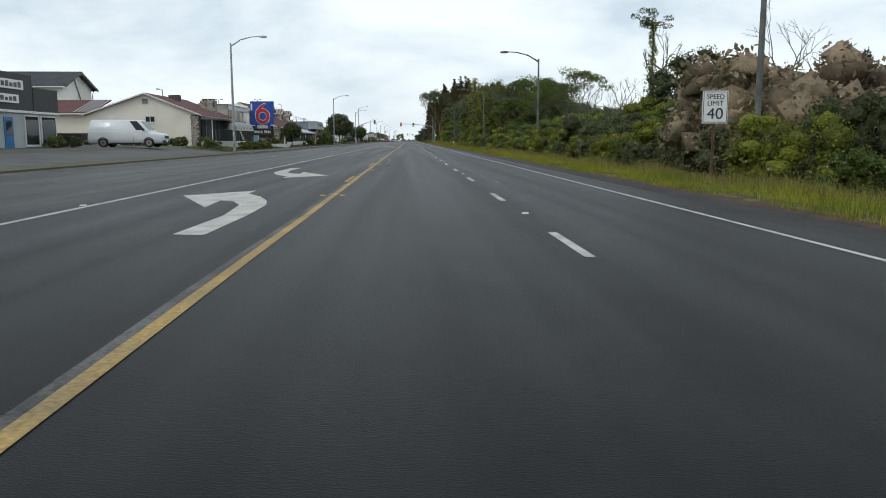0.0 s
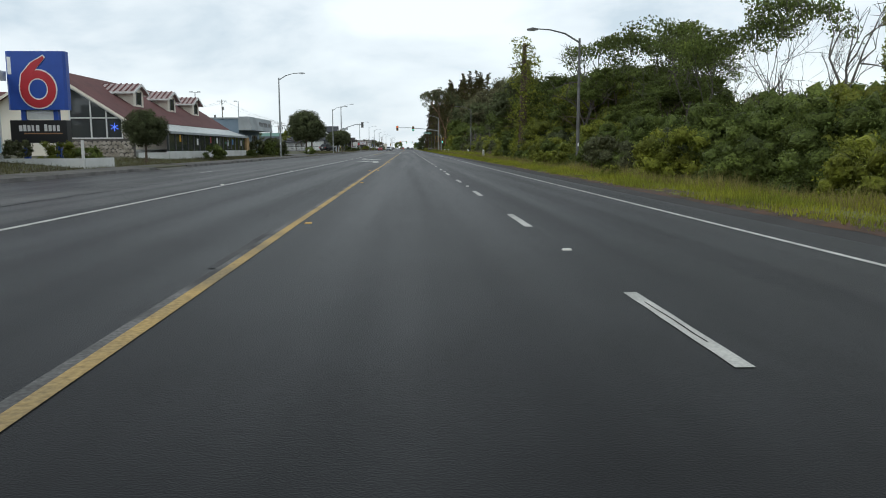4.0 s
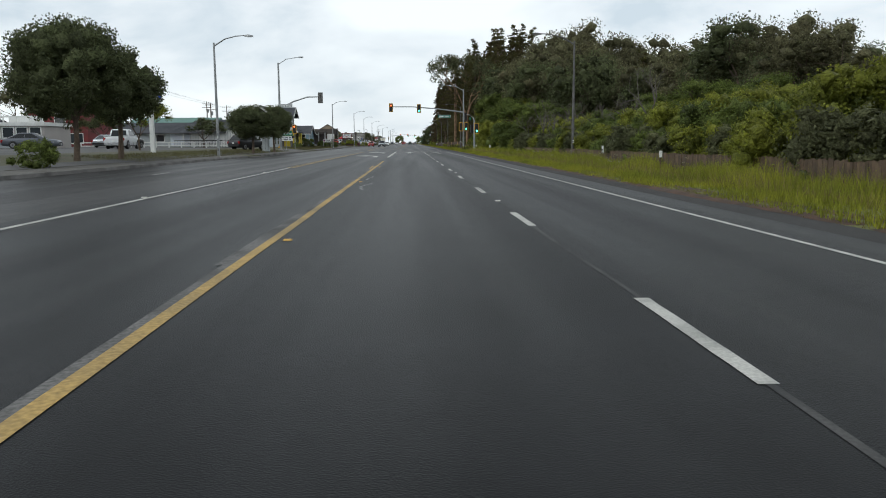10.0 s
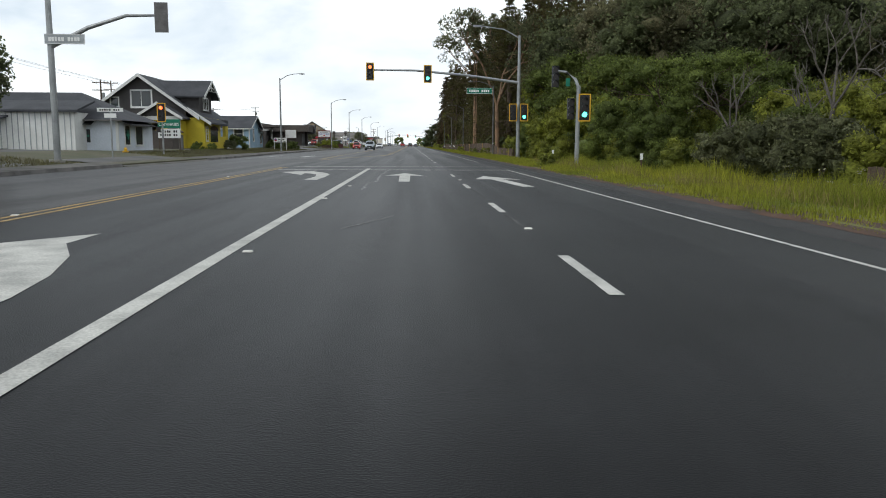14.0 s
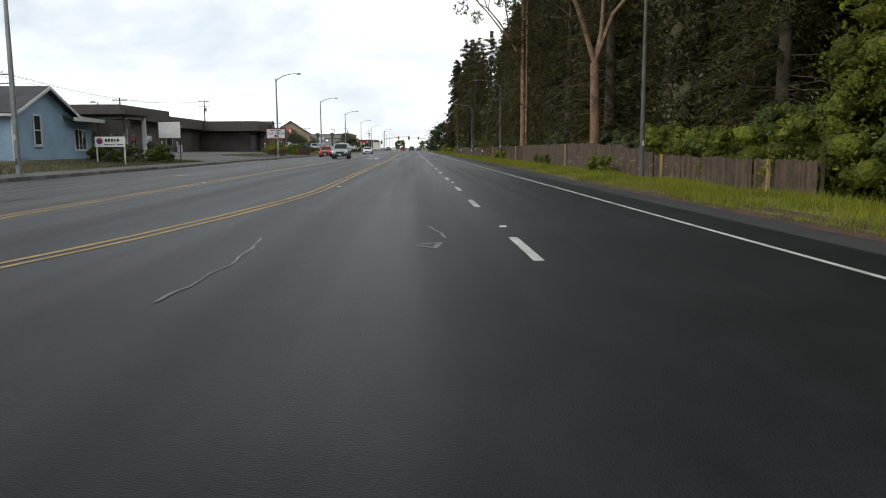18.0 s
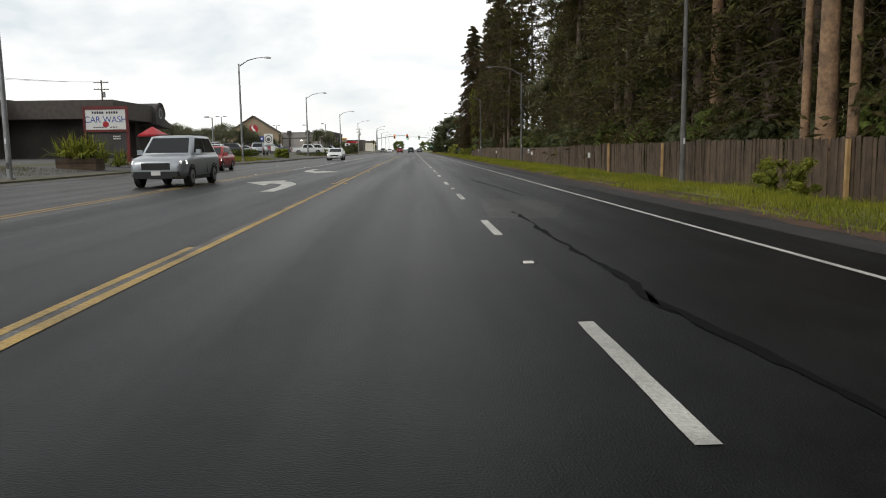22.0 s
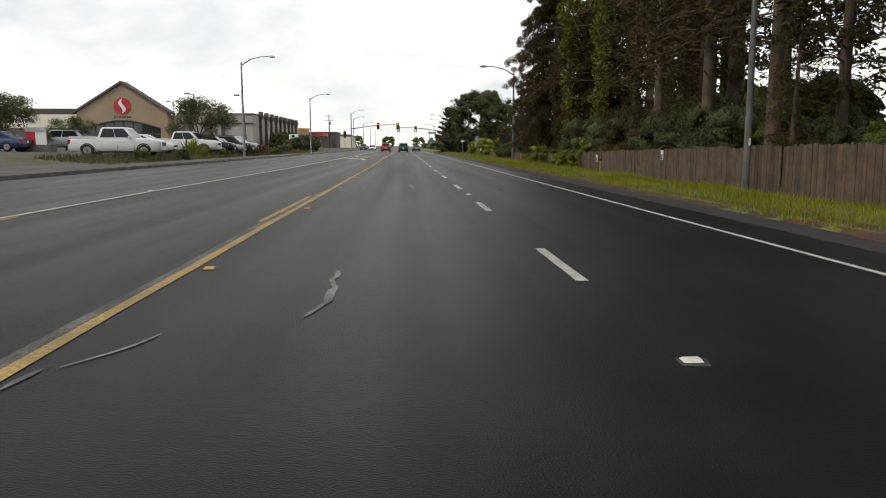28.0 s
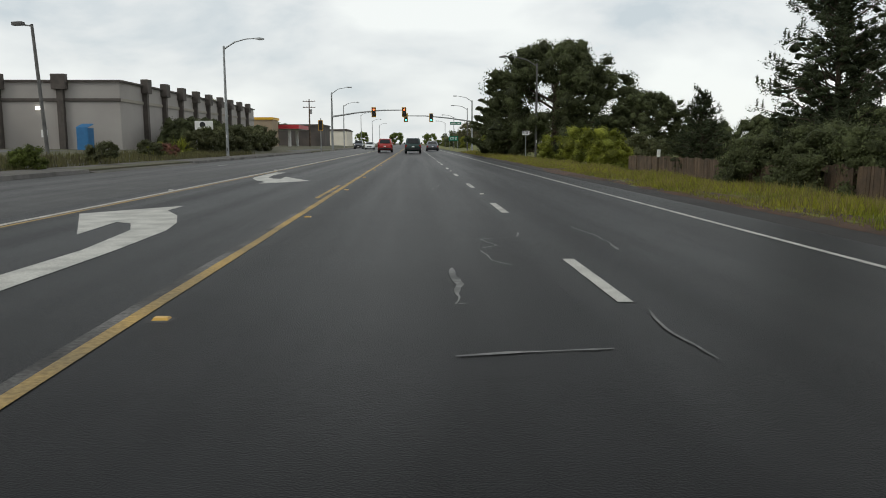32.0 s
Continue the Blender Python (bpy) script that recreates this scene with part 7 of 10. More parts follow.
    part("front_bumper", Mesh().box(-hw * 0.8, hw * 0.8, y0 - 0.02, y0 + 0.2, low + 0.1, low + 0.24, 0.04), BLACK if kind in ("van", "suv") else paint, ob)
    part("rear_bumper", Mesh().box(-hw * 0.86, hw * 0.86, y0 + L - 0.16, y0 + L + 0.03, low + 0.12, low + 0.32, 0.03), CHROME if kind == "pickup" else BLACK, ob)
    part("plate", Mesh().box(-0.15, 0.15, y0 + L + 0.032, y0 + L + 0.04, low + 0.4, low + 0.55), SIGNWHITE, ob)
    part("sill", Mesh().box(-hw * 0.97, hw * 0.97, y0 + L * 0.28, y0 + L * 0.69, low - 0.05, low + 0.06), BLACK, ob)
    if kind == "suv":
        for s in (-1, 1):
            part("roof_rail", Mesh().tube([(s * rw * 0.86, y0 + g1 + 0.3, H + 0.01), (s * rw * 0.86, y0 + g1 + 0.4, H + 0.05), (s * rw * 0.86, y0 + g2 - 0.3, H + 0.05), (s * rw * 0.86, y0 + g2 - 0.2, H + 0.01)], 0.018, 6), BLACK, ob)
    return ob


PAINT = {k: material("car_paint_" + k, c, 0.36, metal=mt, vary=0.04, scale=0.6, fine=4, coat=0.3) for k, c, mt in
         (("white", (0.72, 0.73, 0.74), 0), ("silver", (0.42, 0.45, 0.48), 0.55), ("red", (0.42, 0.025, 0.02), 0), ("black", (0.015, 0.015, 0.018), 0),
          ("grey", (0.12, 0.13, 0.15), 0.4), ("blue", (0.03, 0.06, 0.16), 0.3), ("green", (0.02, 0.05, 0.045), 0.2), ("tan", (0.33, 0.28, 0.2), 0.2))}


def build_vehicles():
    def stand(kind, paint, x, y, turn, label, lights=False, group="", road=False):
        return car(kind, PAINT[paint], (x, y, 0.0 if road else land(x, y) + 0.03), turn, label, lights, group)
    stand("suv", "green", 0.0, 579.0, 180, "dark green SUV driving ahead in the lane", road=True)
    stand("suv", "red", -3.6, 590.0, 180, "dull red SUV waiting in the turn lane", road=True)
    stand("sedan", "grey", 2.9, 606.0, 180, "grey sedan at the far crossing", road=True)
    stand("hatch", "red", -12.0, 386.7, 0, "bright red hatchback with lit headlamps on the road", True, road=True)
    stand("sedan", "white", -8.6, 430.0, 0, "white sedan with lit headlamps on the road", True, road=True)
    stand("suv", "silver", -7.95, 365.6, 0, "silver SUV with lit headlamps on the road", True, road=True)
    stand("sedan", "white", -8.4, 640.0, 0, "white sedan far along the road", True, road=True)
    stand("suv", "grey", -11.6, 655.0, 0, "grey car far along the road", True, road=True)
    stand("van", "white", -22.0, 51.5, 90, "white cargo van parked on the forecourt")
    tr = thing("trailer", "small black utility trailer behind the van", "trailer", (-26.6, 51.6, land(-26.6, 51.6)))
    part("bed", Mesh().box(-1.2, 1.2, -0.8, 0.8, 0.5, 1.05), BLACK, tr)
    for s in (-0.85, 0.85):
        part("wheel", Mesh().tube([(0, s - 0.08, 0.32), (0, s + 0.08, 0.32)], 0.32, 14), RUBBER, tr)
    # first parking lot
    stand("pickup", "white", -28.4, 225.3, 185, "white pickup truck parked in the lot")
    stand("suv", "black", -19.4, 240.5, 150, "black SUV parked beside the street trees")
    stand("sedan", "grey", -38.5, 214.5, 80, "dark sedan parked before the diner", group="cars in the first lot")
    stand("sedan", "grey", -35.0, 221.0, 100, "grey sedan parked in the lot", group="cars in the first lot")
    stand("suv", "black", -30.8, 233.0, 170, "dark SUV parked in the lot", group="cars in the first lot")
    stand("sedan", "silver", -34.5, 238.0, 175, "silver sedan parked by the railing", group="cars in the first lot")
    stand("hatch", "tan", -41.0, 238.0, 175, "tan hatchback parked by the railing", group="cars in the first lot")
    stand("suv", "white", -27.0, 446.0, 150, "white car parked beyond the shrubs", group="cars in the store lot")
    # store lot: noses to the road
    row = [("pickup", "white", 481.0, -18.7), ("sedan", "white", 489.6, -19.9), ("pickup", "white", 498.0, -19.0), ("suv", "black", 503.6, -18.4),
           ("sedan", "silver", 507.2, -18.2), ("suv", "black", 510.6, -18.0), ("suv", "silver", 514.4, -18.2)]
    for k, c, y, x in row:
        stand(k, c, x, y, 90 + pick(-4, 4), {"pickup": c + " pickup truck parked nose to the road", "suv": c + " SUV parked nose to the road", "sedan": c + " sedan parked nose to the road"}[k], group="cars in the store lot")
    stand("suv", "silver", -21.4, 449.5, 182, "silver SUV parked beside the round sign", group="cars in the store lot")
    for i, (k, c) in enumerate((("sedan", "white"), ("suv", "white"), ("suv", "black"), ("sedan", "red"), ("sedan", "silver"), ("suv", "grey"), ("sedan", "blue"), ("hatch", "white"), ("suv", "silver"), ("sedan", "white"), ("pickup", "grey"), ("sedan", "black"))):
        stand(k, c, -29.0 - (i % 2) * 7.5 + pick(-0.4, 0.4), 452 + i * 5.6, 90 if i % 2 else -90, c + " car parked in the store lot", group="cars in the store lot")
    for i, (k, c) in enumerate((("sedan", "white"), ("suv", "red"), ("sedan", "silver"), ("suv", "white"), ("sedan", "grey"), ("suv", "white"))):
        stand(k, c, -24.5 - i * 3.1, 438.0 + pick(-0.5, 0.5), 180, c + " car parked behind the shrubs", group="cars in the store lot")
    stand("suv", "silver", -24.5, 427.5, 0, "grey SUV with lit headlamps leaving the lot", True)


build_vehicles()


# ---- buildings ----
def window(parent, face, c, w, h, frame=WHITE, bars_x=1, bars_z=1, name="window", proud=0.05, t=0.09, sill=True):
    """face '-y' looks at the oncoming driver, '+x' at the road; c is the centre on the wall's surface."""
    x, y, z = c

    def bx(m, u0, u1, z0, z1, d0, d1):
        if face == "-y":
            m.box(x + u0, x + u1, y - d1, y - d0, z + z0, z + z1)
        else:
            m.box(x + d0, x + d1, y + u0, y + u1, z + z0, z + z1)
        return m
    m = Mesh()
    bx(m, -w / 2 - t, -w / 2, -h / 2 - t, h / 2 + t, 0.003, proud), bx(m, w / 2, w / 2 + t, -h / 2 - t, h / 2 + t, 0.003, proud)
    bx(m, -w / 2, w / 2, h / 2, h / 2 + t, 0.003, proud), bx(m, -w / 2, w / 2, -h / 2 - t, -h / 2, 0.003, proud)
    for i in range(1, bars_x):
        u = -w / 2 + w * i / bars_x
        bx(m, u - 0.03, u + 0.03, -h / 2, h / 2, 0.003, proud - 0.01)
    for i in range(1, bars_z):
        q = -h / 2 + h * i / bars_z
        bx(m, -w / 2, w / 2, q - 0.025, q + 0.025, 0.003, proud - 0.012)
    win = part(name, m, frame, parent)
    part("pane", bx(Mesh(), -w / 2, w / 2, -h / 2, h / 2, 0.003, 0.015), GLASS, win)
    if sill:
        part("sill", bx(Mesh(), -w / 2 - t - 0.04, w / 2 + t + 0.04, -h / 2 - t - 0.05, -h / 2 - t, 0.003, proud + 0.05), frame, win)
    return win


def gable(parent, x0, x1, y0, y1, z0, eave, ridge, axis, wall, roof, over=0.4, thick=0.16, gable_mat=None, trim=None, off=0.5):
    """A gabled body. axis 'y': the ridge runs along the road; off places the ridge across the span."""
    if axis == "y":
        xm = x0 + (x1 - x0) * off
        pent = [(x0, z0), (x1, z0), (x1, eave), (xm, ridge), (x0, eave)]
        part("wall", Mesh().slab([(a, y0, b) for a, b in pent], (0, y1 - y0, 0)), wall, parent)
        for xa in (x0, x1):
            k = (ridge - eave) / (xm - xa)
            e = xa + (-over if xa == x0 else over)
            ze = eave + k * (e - xa)
            r = part("roof_slope", Mesh().slab([(e, y0 - over, ze + 0.02), (xm, y0 - over, ridge + 0.02), (xm, y0 - over, ridge + 0.02 + thick), (e, y0 - over, ze + 0.02 + thick)], (0, y1 - y0 + 2 * over, 0)), roof, parent)
            if trim:
                part("bargeboard", Mesh().slab([(e, y0 - over - 0.06, ze - 0.1), (xm, y0 - over - 0.06, ridge - 0.1), (xm, y0 - over - 0.06, ridge + thick), (e, y0 - over - 0.06, ze + thick)], (0, 0.055, 0)), trim, parent)
    else:
        ym = y0 + (y1 - y0) * off
        pent = [(y0, z0), (y1, z0), (y1, eave), (ym, ridge), (y0, eave)]
        part("wall", Mesh().slab([(x0, a, b) for a, b in pent], (x1 - x0, 0, 0)), wall, parent)
        for ya in (y0, y1):
            k = (ridge - eave) / (ym - ya)
            e = ya + (-over if ya == y0 else over)
            ze = eave + k * (e - ya)
            part("roof_slope", Mesh().slab([(x0 - over, e, ze + 0.02), (x0 - over, ym, ridge + 0.02), (x0 - over, ym, ridge + 0.02 + thick), (x0 - over, e, ze + 0.02 + thick)], (x1 - x0 + 2 * over, 0, 0)), roof, parent)
            if trim:
                part("bargeboard", Mesh().slab([(x1 + over + 0.003, e, ze - 0.1), (x1 + over + 0.003, ym, ridge - 0.1), (x1 + over + 0.003, ym, ridge + thick), (x1 + over + 0.003, e, ze + thick)], (0.05, 0, 0)), trim, parent)


def boards(parent, face, a0, a1, at, z0, z1, mat, step=0.2, name="weatherboard"):
    """Lapped boards on a wall, one mesh for the wall."""
    m, z = Mesh(), z0
    while z < z1 - 0.02:
        zt = min(z + step, z1)
        if face == "-y":
            m.slab([(a0, at - 0.004, zt), (a0, at - 0.026, z), (a0, at - 0.003, z)], (a1 - a0, 0, 0))
        else:
            m.slab([(at + 0.004, a0, zt), (at + 0.026, a0, z), (at + 0.003, a0, z)], (0, a1 - a0, 0))
        z += step
    return part(name, m, mat, parent, kind="stuff")


def stones(parent, x0, x1, y, z0, z1, face="-y", mat=STONE, size=0.32, seed=1, name="stone"):
    """Rough stones set in mortar."""
    rng = np.random.default_rng(seed)
    shapes = []
    for k in range(9):
        m = Mesh()
        ring = [(math.cos(a) * q, math.sin(a) * q) for a, q in zip(np.linspace(0, 6.283, 7)[:-1] + rng.normal(size=6) * 0.14, rng.uniform(0.44, 0.6, 6))]
        m.loft([[(a * size * 1.12, 0, b * size * 0.95) for a, b in ring], [(a * size * 0.94, -0.045, b * size * 0.8) for a, b in ring]])
        shapes.append(m.data(name, mat))
    z, r = z0 + size * 0.45, 0
    while z < z1 - size * 0.3:
        u = x0 + size * (0.5 if r % 2 else 0.9)
        while u < x1 - size * 0.3:
            ob = new(name, shapes[int(rng.integers(9))])
            ob.parent = parent
            s = 0.85 + 0.3 * rng.random()
            loc = (u, y, z) if face == "-y" else (y, u, z)
            ob.matrix_basis = pose(*loc, 0, 0, 0 if face == "-y" else 90) @ pose(0, 0, 0, 0, rng.uniform(-60, 60), 0) @ Matrix.Diagonal((s * rng.uniform(0.85, 1.25), 1, s, 1))
            u += size * (0.95 + 0.15 * rng.random())
        z, r = z + size * 0.86, r + 1


def town_start():
    h = thing("shop_building", "pale grey shop with a black parapet and white sign boards", "shop", (0, 0, 0))
    part("wall", Mesh().box(-40, -26, 26, 48.1, 0.2, 3.0), PALEGREY, h)
    part("parapet", Mesh().box(-40.1, -25.9, 25.9, 44.6, 3.16, 5.55), SIGNBLACK, h)
    part("low_parapet", Mesh().box(-40.1, -25.88, 44.605, 48.3, 3.16, 4.7), SIGNBLACK, h)
    part("trim_band", Mesh().box(-40.15, -25.82, 25.85, 48.36, 3.0, 3.155), WHITE, h)
    part("parapet_cap", Mesh().box(-40.15, -25.84, 44.61, 48.36, 4.705, 4.76), DARKSTEEL, h)
    for y, w in ((44.4, 1.85), (46.85, 2.15), (36.5, 3.0)):
        window(h, "+x", (-26, y, 1.85), w, 1.9, WHITE, 1, 1)
    d = part("door", Mesh().box(-26.02, -25.95, 40.7, 41.8, 0.5, 2.7), BLUEPAINT, h)
    part("door_glass", Mesh().box(-25.948, -25.935, 40.9, 41.6, 1.5, 2.5), GLASS, d)
    for y0, y1, z0, z1 in ((35.0, 43.2, 4.5, 5.1), (36.0, 42.5, 3.6, 4.15)):
        q = part("sign_board", Mesh().box(-25.88, -25.8, y0, y1, z0, z1), SIGNWHITE, h)
        m = Mesh()
        for i in range(11):
            m.box(-25.797, -25.785, y1 - 0.75 - i * 0.52, y1 - 0.36 - i * 0.52, z0 + 0.13, z1 - 0.12 - 0.05 * (i % 3))
        part("lettering", m, DARKSTEEL, q, kind="stuff")
    h = thing("white_house", "two-storey white building with a brown gable roof", "house", (0, 0, 0))
    gable(h, -62, -38.0, 77.2, 84.9, 0.5, 7.2, 8.75, "x", WHITE, DARKROOF, 0.6, 0.16, trim=DARKSTEEL)
    part("gutter", Mesh().box(-62, -37.5, 76.5, 76.58, 6.9, 7.02), WHITE, h)
    part("downpipe", Mesh().tube([(-37.9, 85.4, 7.0), (-37.9, 85.0, 6.5), (-37.9, 84.98, 0.6)], 0.06, 6), DARKSTEEL, h)
    part("brace", Mesh().tube([(-37.93, 80.2, 8.1), (-37.93, 82.4, 4.6)], 0.06, 5), DARKSTEEL, h)
    h = thing("restaurant_building", "cream stucco restaurant with a low red-brown gable roof", "restaurant", (0, 0, 0))
    gable(h, -32.0, -21.2, 68.5, 82.6, 0.4, 3.75, 5.72, "y", CREAM, REDROOF, 0.4, 0.1, off=0.53)
    for xa, za in ((-32.4, 3.62), (-20.8, 3.6)):
        part("bargeboard", Mesh().slab([(xa, 68.06, za - 0.04), (-26.28, 68.06, 5.71), (-26.28, 68.06, 5.83), (xa, 68.06, za + 0.1)], (0, 0.035, 0)), WHITE, h)
    part("eave_gutter", Mesh().box(-20.8, -20.73, 68.1, 83.0, 3.55, 3.61), WHITE, h)
    part("wing_wall", Mesh().box(-40, -32.0, 69, 82, 0.4, 3.8), CREAM, h)
    part("wing_roof", Mesh().slab([(-40.3, 68.5, 3.82), (-31.6, 68.5, 3.82), (-31.6, 74, 5.3), (-40.3, 74, 5.3)], (0, 0, 0.1)), REDROOF, h)
    for i in range(5):
        x = -33.4 + i * 0.4
        part("pale_seam", Mesh().slab([(x, 68.6, 3.96), (x + 0.16, 68.6, 3.96), (x + 0.16, 73.9, 5.41), (x, 73.9, 5.41)], (0, 0, 0.03)), PALEGREY, h)
    part("wing_gutter", Mesh().box(-40.3, -32.0, 68.4, 68.48, 3.72, 3.84), WHITE, h)
    window(h, "-y", (-25.9, 68.5, 3.25), 0.85, 0.5, WHITE, 2, 1)
    board = part("boarded_window", Mesh().box(-30.4, -28.9, 68.44, 68.49, 2.95, 3.5), WHITE, h)
    part("mullion", Mesh().box(-29.68, -29.62, 68.42, 68.435, 2.95, 3.5), CREAM, board)
    v = part("gable_vent", Mesh().box(-26.6, -26.0, 68.44, 68.49, 4.75, 5.25), PALEGREY, h)
    for i in range(4):
        part("louvre", Mesh().box(-26.56, -26.04, 68.41, 68.435, 4.8 + i * 0.115, 4.86 + i * 0.115), DARKSTEEL, v)
    part("stone_pier", Mesh().box(-21.9, -21.15, 68.42, 69.3, 0.3, 3.7), MORTAR, h)
    stones(h, -21.95, -21.1, 68.42, 0.3, 3.7, seed=3, size=0.27)
    part("chimney", Mesh().box(-23.85, -22.25, 79.45, 80.7, 3.5, 5.62, 0.1), MORTAR, h)
    stones(h, -23.95, -22.15, 79.45, 4.1, 5.72, seed=4, size=0.36)
    stones(h, 79.4, 80.75, -22.25, 4.1, 5.72, "+x", seed=5, size=0.36)
    for x in (-23.6, -22.9):
        part("chimney_cap", Mesh().box(x, x + 0.5, 79.5, 80.6, 5.62, 5.82), MORTAR, h)
    part("roof_vent", Mesh().box(-26.0, -24.9, 75, 76, 5.3, 6.0, 0.1), BROWNBLOCK, h)
    # glazed sun room
    q = thing("sun_room", "glazed sun room with a curved ribbed canopy over a white base", "sun room", (0, 0, 0))
    part("base_wall", Mesh().box(-21.15, -18.5, 73.1, 82.2, 0.3, 1.1), WHITE, q)
    part("side_base_wall", Mesh().box(-21.15, -20.0, 69.0, 73.095, 0.3, 1.12), WHITE, q)
    part("glazing", Mesh().box(-21.1, -18.55, 73.2, 82.1, 1.1, 2.3), GLASS, q)
    part("side_glazing", Mesh().box(-21.1, -20.05, 69.1, 73.195, 1.12, 3.2), GLASS, q)
    part("soffit", Mesh().box(-21.15, -19.3, 69.0, 82.2, 3.2, 3.3), DARKSTEEL, q)
    arc = [(-19.35 + 0.85 * math.sin(a), 2.3 + 0.88 * math.cos(a)) for a in np.linspace(0, math.pi / 2, 8)]
    for i in range(11):
        y = 73.2 + i * 0.82
        m = Mesh()
        for (xa, za), (xb, zb) in zip(arc[:-1], arc[1:]):
            m.slab([(xa, y + 0.04, za), (xb, y + 0.04, zb), (xb, y + 0.04, zb + 0.03), (xa, y + 0.04, za + 0.03)], (0, 0.74, 0))
        part("canopy_panel", m, PLASTICROOF, q)
        part("rib", Mesh().tube([(a + 0.01, y, z + 0.02) for a, z in arc], 0.035, 5), DARKSTEEL, q)
    part("gutter", Mesh().box(-18.56, -18.46, 73.1, 82.2, 2.22, 2.32), WHITE, q)
    for y in np.arange(73.3, 82.2, 1.25):
        part("mullion", Mesh().box(-18.55, -18.5, y - 0.025, y + 0.025, 1.1, 2.22), DARKSTEEL, q)
    for y in (69.15, 70.5, 71.8, 73.0):
        part("mullion", Mesh().box(-20.05, -19.98, y - 0.04, y + 0.04, 1.12, 3.2), WHITE if y < 70 else DARKSTEEL, q)
    part("mullion", Mesh().box(-20.6, -20.54, 69.02, 69.09, 1.12, 3.2), DARKSTEEL, q)
    part("open_light", Mesh().slab([(-18.5, 74.6, 2.15), (-18.5, 75.2, 2.15), (-18.15, 75.2, 1.2), (-18.15, 74.6, 1.2)], (0.03, 0, 0.01)), PALEGREY, q)
    f = thing("flat_roofed_building", "weathered pale flat-roofed block behind the restaurant", "building", (0, 0, 0))
    part("wall", Mesh().box(-32, -21.6, 82.95, 90, 0.5, 5.3), STAINED, f)
    part("coping", Mesh().box(-32.1, -21.5, 82.85, 90.1, 5.3, 5.38), DARKSTEEL, f)
    part("corner_pipe", Mesh().tube([(-21.52, 82.86, 5.25), (-21.52, 82.86, 3.4)], 0.05, 6), DARKSTEEL, f)
    # entrance pergola
    p = thing("pergola", "white timber entrance pergola with slatted top and braced posts", "pergola", (0, 0, 0))
    for x, y in ((-21.95, 92.8), (-21.95, 94.9), (-25.0, 93.2), (-27.8, 93.2)):
        part("post", Mesh().box(x - 0.1, x + 0.1, y - 0.1, y + 0.1, 0.5, 4.75), WHITE, p)
    part("post_base", Mesh().box(-22.18, -21.72, 92.4, 92.95, 0.3, 1.8), WHITE, p)
    for a, b in (((-21.95, 93.0, 1.9), (-21.95, 94.8, 4.6)), ((-21.95, 94.7, 2.2), (-21.95, 92.95, 4.7)), ((-24.9, 93.2, 4.5), (-23.0, 93.2, 2.4)), ((-27.7, 93.2, 4.4), (-25.1, 93.2, 2.0))):
        part("brace", Mesh().tube([a, b], 0.06, 4), WHITE, p)
    part("beam", Mesh().box(-21.75, -21.55, 83.2, 95.3, 4.78, 5.28), WHITE, p)
    part("beam", Mesh().box(-23.2, -23.05, 90.2, 95.3, 4.6, 4.95), WHITE, p)
    for x0, y in ((-29, 93.2), (-29, 94.95)):
        part("cross_beam", Mesh().box(x0, -21.76, y - 0.08, y + 0.08, 4.75, 5.1), WHITE, p)
    for i in range(10):
        y = 86.2 + i * 0.72
        part("slat", Mesh().slab([(-21.3, y, 5.3), (-21.3, y + 0.52, 5.55), (-21.3, y + 0.52, 5.6), (-21.3, y, 5.35)], (-6.5, 0, 0)), WHITE, p)
    r = thing("back_wing", "dark brown hall with a red roof behind the pergola", "building", (0, 0, 0))
    part("wall", Mesh().box(-40, -28.4, 110.5, 122, 0.4, 4.1), BROWNBLOCK, r)
    part("roof", Mesh().slab([(-40.4, 110.1, 4.1), (-28.3, 110.1, 4.1), (-28.3, 115, 5.5), (-40.4, 115, 5.5)], (0, 0, 0.12)), REDROOF, r)
    b = thing("news_box", "pale blue box on a leg under the pergola", "box", (-19.9, 89.8, 0.7))
    part("body", Mesh().box(-0.5, 0.5, -0.3, 0.3, 0.3, 1.1, 0.05), PALEBLUE, b)


town_start()


